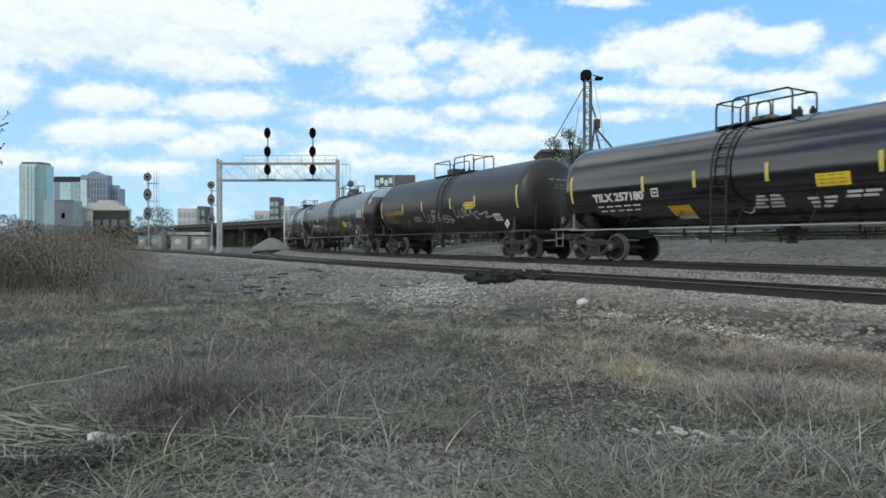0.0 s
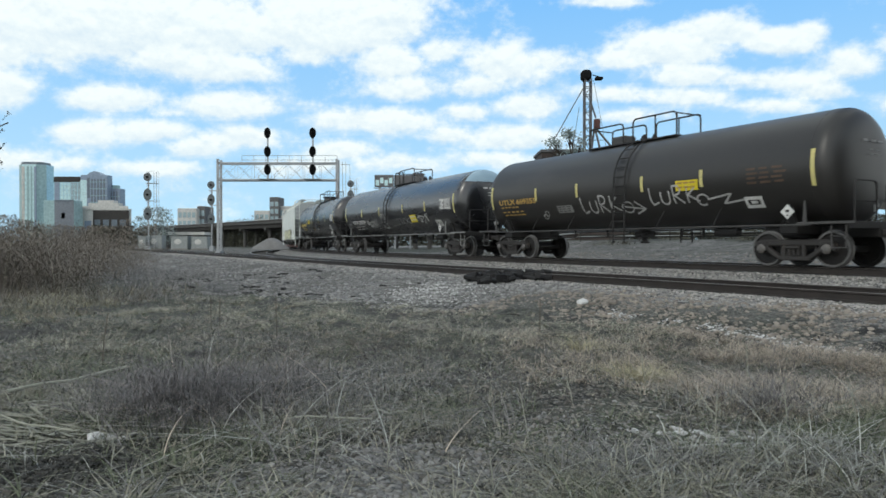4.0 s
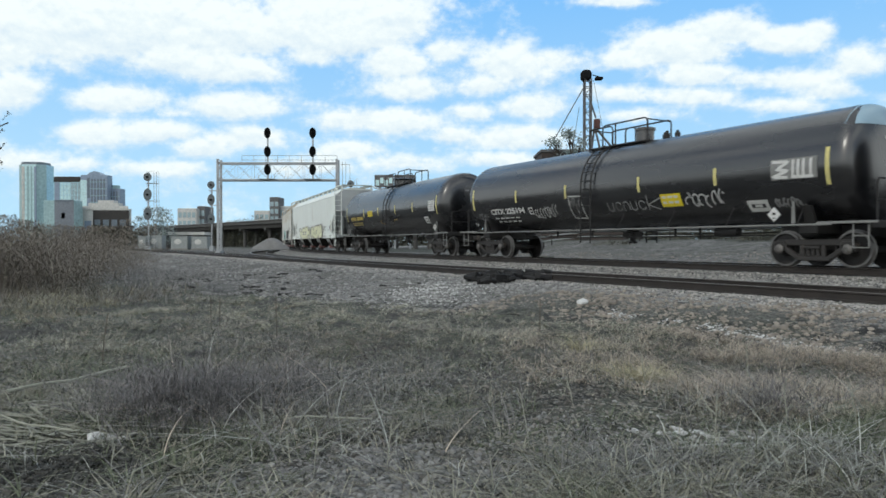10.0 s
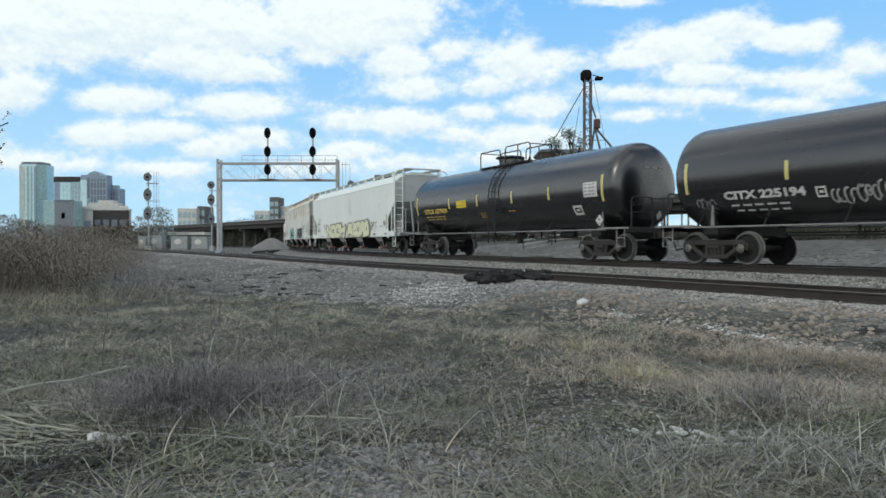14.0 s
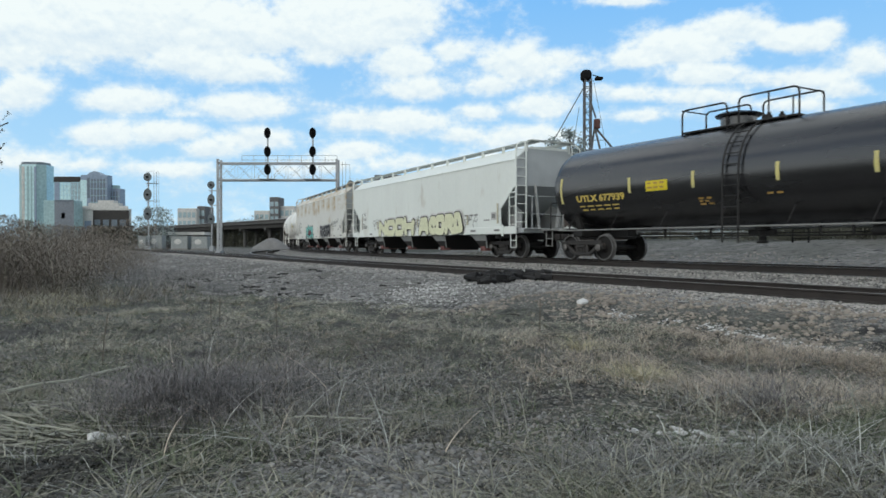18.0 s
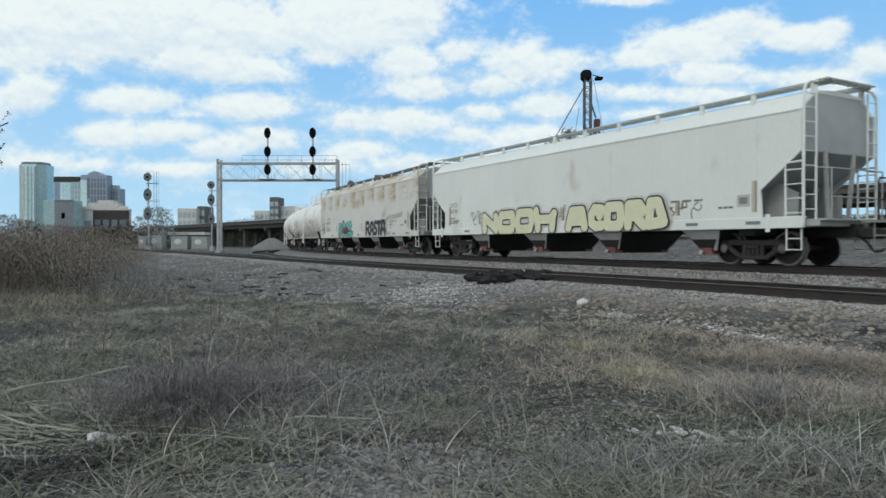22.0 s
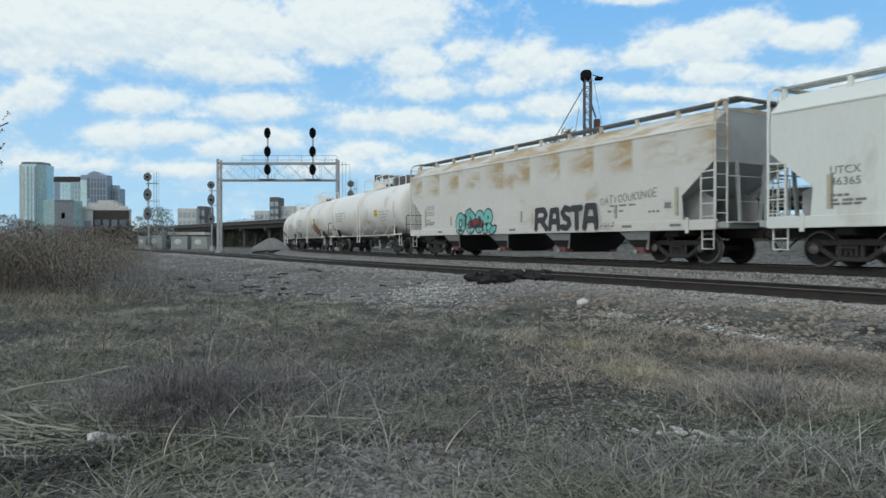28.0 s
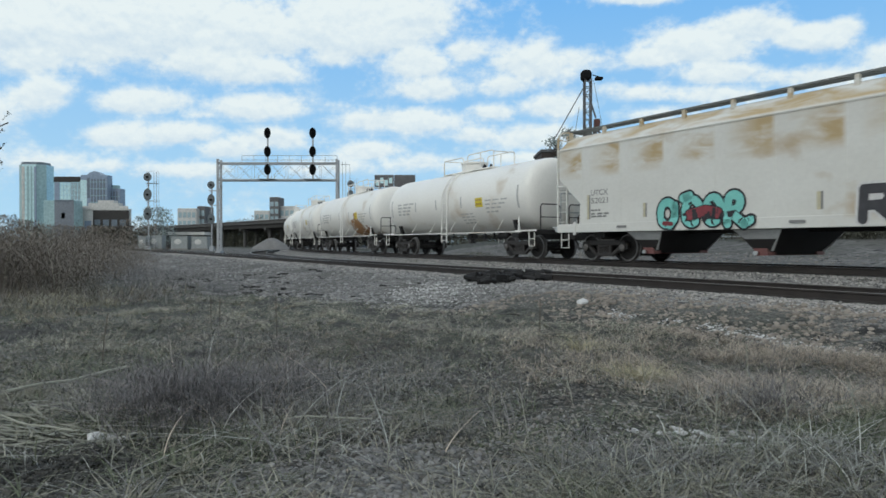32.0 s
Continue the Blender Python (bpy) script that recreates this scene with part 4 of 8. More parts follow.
    for y in (-0.55, 0.55):
        b = Build()
        xm = x0 + (x1 - x0) * 0.42
        zt = zc + R
        loop_rail(b, x0, xm, y, zt - 0.15, zt + (0.66 if y < 0 else 0.72))
        loop_rail(b, xm + gap, x1, y, zt - 0.15, zt + 0.72)
        b.rod((xm + gap + 0.5 * (x1 - xm - 0.35), y, zt - 0.1), (xm + gap + 0.5 * (x1 - xm - 0.35), y, zt + 0.72), 0.024, 6)
        part("top_railing", b, M[frame_mat if shell != "white_tank" else shell], car)
    for x in (x0, x1):
        b = Build()
        b.pipe([(x, -0.55, zc + R + 0.66), (x, 0.55, zc + R + 0.66)], 0.024, 6)
        part("top_railing_end", b, M[frame_mat if shell != "white_tank" else shell], car)
    # manway or valve housing
    kind, hx, hr, hh = top
    b = Build()
    zt = zc + R
    up = Matrix.Translation((hx, 0, zt - 0.12)) @ Matrix.Rotation(radians(-90), 4, "Y")
    if kind == "drum":
        b.lathe([(0, hr), (hh * 0.8, hr), (hh * 0.82, hr + 0.05), (hh * 0.95, hr + 0.05), (hh, hr - 0.05), (hh + 0.02, 0.05)], 28, up)
    elif kind == "flared":
        b.lathe([(0, hr), (hh * 0.72, hr), (hh * 0.8, hr + 0.13), (hh * 0.9, hr + 0.16), (hh, hr + 0.05), (hh + 0.03, 0.05)], 28, up)
    else:
        b.box(hx, 0, zt + 0.10, hr * 2, hr * 1.6, hh, 0.05)
    part("manway_housing", b, M[shell], car)
    for k in range(3):
        b = Build()
        xv = hx + 0.80 + 0.26 * k
        b.rod((xv, 0.1 * (-1) ** k, zt - 0.05), (xv, 0.1 * (-1) ** k, zt + 0.16), 0.09, 10)
        b.rod((xv, 0.1 * (-1) ** k, zt + 0.16), (xv, 0.1 * (-1) ** k, zt + 0.24), 0.05, 8)
        part("valve", b, M[frame_mat], car)
    # underside: bottom outlet, brake reservoir, rods
    b = Build()
    b.lathe([(0, 0.22), (0.12, 0.22), (0.14, 0.12), (0.42, 0.10), (0.44, 0.16), (0.50, 0.16)], 16, Matrix.Translation((0.1, 0, 1.10)) @ Matrix.Rotation(radians(90), 4, "Y"))
    b.box(0.1, 0, 0.92, 0.9, 0.10, 0.16, 0.02)
    part("bottom_outlet", b, M[frame_mat], car)
    b = Build()
    b.lathe([(-0.42, 0.06), (-0.38, 0.14), (0.38, 0.14), (0.42, 0.06)], 16, Matrix.Translation((hs * 0.52, -0.25, 0.93)))
    b.box(hs * 0.52, -0.25, 1.06, 0.5, 0.1, 0.2, 0.01)
    part("brake_reservoir", b, M[frame_mat], car)
    b = Build()
    b.rod((-tc, -0.3, 0.82), (tc, -0.3, 0.82), 0.022, 6).rod((-tc + 1, 0.15, 0.90), (tc - 1, 0.15, 0.90), 0.018, 6)
    for x in (-0.45 * hs, -0.2 * hs, 0.28 * hs, 0.40 * hs):
        b.box(x, -0.3, 0.98, 0.05, 0.08, 0.34, 0.008)
    part("brake_rod", b, M[frame_mat], car)
    trucks = [add_truck(car, -tc), add_truck(car, tc)]
    return car, trucks, tc


def stripes(car, xs, R, zc, mat, ends=()):
    b = Build()
    surf = lambda x, z: wrap(R, zc, x, z, 0.010)
    place_quad(b, -0.055, 0.055, 2.22, 2.70, surf, 0, 5)
    me = b.mesh("reflective_stripe", M[mat])
    for x in xs:
        part("reflective_stripe", me, None, car).location.x = x
    if ends:
        b = Build()
        place_quad(b, -0.055, 0.055, 2.02, 2.92, surf, 0, 8)
        me = b.mesh("end_stripe", M[mat])
        for x in ends:
            part("end_stripe", me, None, car).location.x = x


def sticker(car, name, x0, x1, z0, z1, R, zc, mats, lines=3, label="", lean=0.0):
    """A placard on the flank: coloured plate with bars of small print and a rim."""
    b = Build()
    surf = lambda x, z: wrap(R, zc, x, z, 0.010)
    top = lambda x, z: wrap(R, zc, x, z, 0.015)
    place_quad(b, x0, x1, z0, z1, surf, 0, 5, lean)
    for i in range(lines):
        z = z0 + (z1 - z0) * (i + 0.6) / (lines + 0.4)
        place_bars(b, x0 + 0.08 * (x1 - x0) + lean * (z - z0), x1 - 0.06 * (x1 - x0) + lean * (z - z0), z, z + (z1 - z0) * 0.22 / lines * 1.6, top, 3, 1, i + int(x0 * 7) % 50)
    return part(name, b, [M[m] for m in mats], car, label, smooth=0)


def diamond(car, x, z, s, R, zc):
    """A diamond placard in its holder, upright above the hand pipe."""
    b = Build()
    for k, (r, y) in enumerate(((s * 1.12, 1.500), (s, 1.512))):
        b.add([(x, -y, z - r), (x + r, -y, z), (x, -y, z + r), (x - r, -y, z), (x, -y + 0.01, z - r), (x + r, -y + 0.01, z), (x, -y + 0.01, z + r), (x - r, -y + 0.01, z)],
              [(0, 1, 2, 3), (7, 6, 5, 4), (0, 4, 5, 1), (1, 5, 6, 2), (2, 6, 7, 3), (3, 7, 4, 0)], 1 - k)
    b.box(x, -1.519, z + 0.02, s * 0.5, 0.006, s * 0.30, 0.0, 1)
    b.box(x, -1.519, z - s * 0.5, s * 0.3, 0.006, s * 0.18, 0.0, 1)
    b.rod((x, -1.49, z - s), (x, -1.47, 1.06), 0.012, 5, slot=1)
    part("hazard_placard", b, [M["white_mark"], M["under_black"]], car, "white diamond placard", smooth=0)


def reporting_mark(car, text, x0, x1, z0, z1, R, zc, mat, sub=(), bold=0.045):
    b = Build()
    surf = lambda x, z: wrap(R, zc, x, z, 0.011)
    place_text(b, text, x0, x1, z0, z1, surf, bold)
    part("reporting_mark", b, M[mat], car, "stencilled reporting mark", smooth=0)
    for i, (a, c, d, e) in enumerate(sub):
        b = Build()
        place_bars(b, a, c, d + 0.01, d + 0.055, surf, 5, 0, i + 3)
        tagged(part("stencil_line", b, M[mat], car, smooth=0), kind="stuff")


def plaque(car, x0, x1, z0, z1, R, zc, mat="white_mark"):
    """A small white outlined box with a bar inside."""
    b = Build()
    surf = lambda x, z: wrap(R, zc, x, z, 0.011)
    w = (x1 - x0) * 0.16
    place_quad(b, x0, x1, z0, z0 + w, surf)
    place_quad(b, x0, x1, z1 - w, z1, surf)
    place_quad(b, x0, x0 + w, z0 + w, z1 - w, surf)
    place_quad(b, x1 - w, x1, z0 + w, z1 - w, surf)
    place_quad(b, x0 + 2 * w, x1 - 2 * w, z0 + 0.38 * (z1 - z0), z0 + 0.62 * (z1 - z0), surf)
    part("load_box", b, M[mat], car, smooth=0)


def scribble(car, x0, x1, z0, z1, R, zc, mat, seed, width=0.045, loops=7):
    """An unreadable sprayed tag of loops."""
    r = random.Random(seed)
    b = Build()
    surf = lambda x, z: wrap(R, zc, x, max(z, 1.1), 0.011)
    step = (x1 - x0) / loops
    for i in range(loops):
        cx, cz = x0 + step * (i + 0.5), z0 + (z1 - z0) * r.uniform(0.35, 0.65)
        place_stroke(b, curl(cx, cz, step * r.uniform(0.35, 0.65), (z1 - z0) * r.uniform(0.25, 0.48), r.uniform(0, 120), r.uniform(200, 400)), width, surf)
        if r.random() < 0.6:
            place_stroke(b, [(cx, z0 + (z1 - z0) * r.random()), (cx + step * r.uniform(0.2, 0.9), z0 + (z1 - z0) * r.random())], width, surf)
    tagged(part("graffiti", b, M[mat], car, "white sprayed tag", smooth=0), kind="stuff")


def head_marks(car, L, R, zc, mat):
    """Small stencils and a diamond on the front head."""
    hs = L / 2 - 1.60

    def surf(y, z):
        return (hs + 0.012 + 0.604 * max(0.0, 1 - (math.hypot(y, z - zc) / R) ** 2.94) ** 0.34, y, z)

    b = Build()
    place_bars(b, -0.30, 0.70, 3.12, 3.19, surf, 3, 0, 3)
    place_bars(b, -0.05, 0.55, 2.92, 2.95, surf, 2, 0, 4)
    place_bars(b, -0.05, 0.50, 2.80, 2.83, surf, 2, 0, 5)
    tagged(part("head_stencil", b, M[mat], car, smooth=0), kind="stuff")
    b = Build()
    b.add([surf(0.45, 1.38), surf(0.60, 1.55), surf(0.45, 1.72), surf(0.30, 1.55)], [(0, 1, 2, 3)])
    part("hazard_placard", b, M["white_mark"], car, "white diamond placard", smooth=0)


CARS = []      # (car, centre at 16 s, truck offset, trucks)


def enrol(made, centre):
    car, trucks, tc = made
    CARS.append((car, centre, tc, trucks))
    return car


RT, ZT = 1.5, 2.55
# leading car: glossy black with yellow stripes
c = enrol(tank_car("tank_car", "glossy black tank car with yellow stripes and placards", 18.0, "black_gloss", "white_mark", ("box", -0.7, 0.3, 0.14), (-1.95, 0.45), -0.45, -1.30), -35.6)
stripes(c, (-3.94, -1.96, 0.36, 3.21, 5.6), RT, ZT, "stripe_yellow", (-7.30, 7.30))
reporting_mark(c, "TILX 257180", -6.23, -3.95, 1.98, 2.26, RT, ZT, "white_mark", [(-6.1, -4.1, 1.80, 1.88), (-6.0, -4.1, 1.66, 1.74)])
plaque(c, -3.63, -3.34, 2.04, 2.30, RT, ZT)
sticker(c, "warning_placard", -3.02, -2.22, 1.44, 1.74, RT, ZT, ("placard_orange", "gold_mark"), 3, "orange warning placard", -0.3)
sticker(c, "placard_footer", -2.90, -2.24, 1.35, 1.435, RT, ZT, ("white_mark", "mark_grey"), 1, "white strip under the placard", -0.3)
sticker(c, "warning_placard", 1.66, 2.50, 1.99, 2.30, RT, ZT, ("placard_yellow", "gold_mark"), 3, "yellow warning placard")
for x0, x1, z in ((1.34, 2.18, 1.70), (1.40, 2.1, 1.60), (1.40, 1.95, 1.50), (2.35, 3.2, 1.80), (2.3, 3.1, 1.70)):
    bb = Build()
    place_bars(bb, x0, x1, z, z + 0.06, lambda x, z: wrap(RT, ZT, x, z, 0.011), 2, 0, int(x0 * 10))
    tagged(part("stencil_line", bb, M["white_mark"], c, smooth=0), kind="stuff")
bb = Build()
for k in range(4):
    place_bars(bb, -0.2 + 0.05 * k, 0.75, 1.55 + 0.09 * k, 1.61 + 0.09 * k, lambda x, z: wrap(RT, ZT, x, z, 0.011), 2, 0, k)
place_stroke(bb, curl(-0.45, 1.72, 0.25, 0.28, 330, 230), 0.04, lambda x, z: wrap(RT, ZT, x, z, 0.011))
tagged(part("stencil_line", bb, M["spray_white"], c, smooth=0), kind="stuff")

# second car: dull black with sprayed tags
c = enrol(tank_car("tank_car", "dull black tank car with white sprayed graffiti", 17.1, "black_dull", "gold_mark", ("box", -0.9, 0.34, 0.42), (-2.05, 1.95), 0.45, 0.24, edge_mat="dark_steel"), -18.05)
stripes(c, (-4.04, -1.69, 1.39, 3.67), RT, ZT, "stripe_pale", (-7.0, 7.0))
reporting_mark(c, "UTLX 669355", -6.50, -4.06, 2.14, 2.36, RT, ZT, "gold_mark", [(-6.4, -5.2, 2.02, 2.07), (-6.4, -4.9, 1.84, 1.90), (-6.3, -4.9, 1.72, 1.78)])
sticker(c, "warning_placard", 2.73, 3.55, 2.15, 2.45, RT, ZT, ("placard_yellow", "gold_mark"), 2, "yellow warning placard")
sticker(c, "data_plate", -2.90, -2.06, 1.72, 1.98, RT, ZT, ("mark_grey", "black_dull"), 3, "grey data panel")
diamond(c, 6.35, 1.40, 0.19, RT, ZT)
plaque(c, 4.96, 5.5, 1.56, 1.86, RT, ZT)
bb = Build()
tank_surf = lambda x, z: wrap(RT, ZT, x, z, 0.011)


def lurk(b, x, z, w, h, t):
    """Four sprayed letters."""
    s = w / 4.2
    place_stroke(b, [(x, z + h), (x + 0.05 * s, z + 0.3 * h), (x + 0.2 * s, z), (x + 0.7 * s, z + 0.12 * h)], t, tank_surf)
    place_stroke(b, [(x + s, z + 0.7 * h)] + curl(x + 1.35 * s, z + 0.25 * h, 0.35 * s, 0.25 * h, 180, 360, 8) + [(x + 1.72 * s, z + 0.75 * h)], t, tank_surf)
    place_stroke(b, [(x + 2.1 * s, z), (x + 2.05 * s, z + h)], t, tank_surf)
    place_stroke(b, [(x + 2.0 * s, z + h)] + curl(x + 2.3 * s, z + 0.75 * h, 0.38 * s, 0.25 * h, 90, -90, 8) + [(x + 2.15 * s, z + 0.48 * h), (x + 2.85 * s, z)], t, tank_surf)
    place_stroke(b, [(x + 3.2 * s, z + 0.95 * h), (x + 3.2 * s, z)], t, tank_surf)
    place_stroke(b, [(x + 3.9 * s, z + 0.85 * h), (x + 3.25 * s, z + 0.42 * h), (x + 4.1 * s, z + 0.05 * h)], t, tank_surf)


lurk(bb, -1.56, 1.66, 1.9, 0.55, 0.055)
lurk(bb, 1.66, 1.80, 1.9, 0.52, 0.055)
place_stroke(bb, [(0.35, 1.82), (1.3, 1.70)], 0.05, tank_surf)
place_stroke(bb, [(0.95, 1.95), (1.35, 1.70), (0.9, 1.56)], 0.05, tank_surf)
place_stroke(bb, curl(0.62, 1.78, 0.24, 0.17, 0, 360), 0.045, tank_surf)
place_stroke(bb, curl(3.62, 1.86, 0.2, 0.15, 0, 300), 0.05, tank_surf)
place_stroke(bb, [(3.8, 1.86), (4.6, 1.98), (4.3, 1.72), (5.0, 1.8)], 0.05, tank_surf)
place_stroke(bb, curl(-3.6, 1.72, 0.10, 0.09, 0, 360), 0.03, tank_surf)
place_stroke(bb, curl(-3.75, 1.62, 0.12, 0.08, 0, 360), 0.03, tank_surf)
tagged(part("graffiti", bb, M["spray_white"], c, "white sprayed lettering", smooth=0), kind="stuff")

head_marks(c, 17.1, RT, ZT, "spray_grey")
for k in range(4):
    bb = Build()
    place_bars(bb, 5.15, 6.35 - 0.1 * (k % 2), 2.18 + 0.12 * k, 2.24 + 0.12 * k, tank_surf, 3, 0, k + 60)
    tagged(part("stencil_line", bb, M["stencil_dim"], c, smooth=0), kind="stuff")

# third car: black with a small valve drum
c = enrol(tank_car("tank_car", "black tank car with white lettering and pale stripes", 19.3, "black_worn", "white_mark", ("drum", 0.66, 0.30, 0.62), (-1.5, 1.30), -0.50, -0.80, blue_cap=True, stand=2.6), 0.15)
stripes(c, (-4.79, -1.75, 1.82, 4.72), RT, ZT, "stripe_pale", (-7.95, 7.95))
reporting_mark(c, "CITX 225194", -6.74, -4.36, 1.80, 2.03, RT, ZT, "white_mark", [(-6.6, -4.8, 1.62, 1.68), (-6.5, -4.8, 1.48, 1.54)])
plaque(c, -4.10, -3.84, 1.74, 2.0, RT, ZT)
sticker(c, "warning_placard", 2.64, 3.43, 1.72, 2.10, RT, ZT, ("placard_yellow", "white_mark"), 2, "yellow and white warning placard")
sticker(c, "data_plate", 6.45, 7.70, 2.22, 2.74, RT, ZT, ("mark_grey", "spray_grey"), 1, "grey stencilled data panel")
bb = Build()
over = lambda x, z: wrap(RT, ZT, x, z, 0.018)
for pts in ([(6.50, 2.68), (6.95, 2.66), (6.62, 2.48), (6.95, 2.44), (6.50, 2.30), (6.92, 2.27)], [(7.08, 2.70), (7.06, 2.30)], [(7.22, 2.70), (7.20, 2.30)], [(7.36, 2.70), (7.34, 2.30)], [(7.55, 2.70), (7.53, 2.28)], [(7.02, 2.28), (7.60, 2.26)]):
    place_stroke(bb, pts, 0.075, over)
part("overpaint", bb, M["white_mark"], c, "thick white strokes over the panel", smooth=0)
diamond(c, 6.56, 1.34, 0.19, RT, ZT)
plaque(c, 5.58, 6.2, 1.46, 1.76, RT, ZT)
scribble(c, -3.74, -2.3, 1.58, 2.0, RT, ZT, "spray_white", 3, 0.045, 9)
scribble(c, 3.6, 5.0, 1.64, 2.1, RT, ZT, "spray_white", 8, 0.05, 6)
scribble(c, -7.7, -7.1, 1.5, 1.9, RT, ZT, "spray_grey", 12, 0.04, 4)
scribble(c, 6.4, 7.2, 1.5, 1.75, RT, ZT, "spray_grey", 15, 0.045, 7)
bb = Build()
place_stroke(bb, [(-1.62, 1.52), (-1.60, 2.28), (-0.96, 2.26), (-0.98, 1.50), (-1.62, 1.52)], 0.05, tank_surf)
tagged(part("graffiti", bb, M["spray_white"], c, "pale sprayed frame", smooth=0), kind="stuff")
scribble(c, -1.59, -0.98, 1.55, 2.25, RT, ZT, "spray_grey", 21, 0.04, 4)
bb = Build()
for k, (dx, kind) in enumerate(((0.0, "u"), (0.36, "e"), (0.72, "n"), (1.05, "u"), (1.4, "a"), (1.78, "k"))):
    x, z = 0.30 + dx, 1.68
    if kind == "u":
        place_stroke(bb, [(x, z + 0.28)] + curl(x + 0.12, z + 0.12, 0.12, 0.12, 180, 360, 6) + [(x + 0.25, z + 0.28)], 0.04, tank_surf)
    elif kind in "ea":
        place_stroke(bb, curl(x + 0.13, z + 0.14, 0.13, 0.14, 20, 340, 10), 0.04, tank_surf)
    elif kind == "n":
        place_stroke(bb, [(x, z)] + curl(x + 0.12, z + 0.16, 0.12, 0.12, 180, 0, 6) + [(x + 0.25, z)], 0.04, tank_surf)
    else:
        place_stroke(bb, [(x, z + 0.42), (x, z)], 0.04, tank_surf)
        place_stroke(bb, [(x + 0.6, z + 0.34), (x, z + 0.14), (x + 0.45, z - 0.02)], 0.04, tank_surf)
tagged(part("graffiti", bb, M["spray_grey"], c, "faint sprayed lettering", smooth=0), kind="stuff")

head_marks(c, 19.3, RT, ZT, "white_mark")

# fourth car: black with a flared dome
c = enrol(tank_car("tank_car", "black tank car with gold lettering and a flared dome", 17.4, "black_paint", "yellow_mark", ("flared", -0.70, 0.50, 0.50), (-2.30, 1.55), 0.40, -0.02), 18.5)
stripes(c, (-3.61, -1.10, 1.57, 4.01), RT, ZT, "stripe_pale", (-6.95, 6.95))
reporting_mark(c, "UTLX 677939", -6.16, -3.86, 2.03, 2.27, RT, ZT, "yellow_mark", [(-6.1, -4.1, 1.86, 1.92), (-6.0, -4.1, 1.74, 1.80)])
sticker(c, "warning_placard", -2.91, -2.05, 2.22, 2.54, RT, ZT, ("placard_yellow", "gold_mark"), 2, "yellow warning placard")
plaque(c, 5.27, 5.75, 1.62, 1.95, RT, ZT)
sticker(c, "data_plate", 6.0, 6.7, 2.20, 2.70, RT, ZT, ("white_mark", "mark_grey"), 4, "white stencilled data panel")
diamond(c, 6.85, 1.38, 0.19, RT, ZT)
for x0, x1, z in ((-1.0, -0.45, 1.88), (-1.0, -0.6, 1.80), (-1.0, -0.4, 1.72), (1.2, 1.75, 1.90)):
    bb = Build()
    place_bars(bb, x0, x1, z, z + 0.05, tank_surf, 2, 0, 4)
    tagged(part("stencil_line", bb, M["gold_mark"], c, smooth=0), kind="stuff")

head_marks(c, 17.4, RT, ZT, "spray_grey")


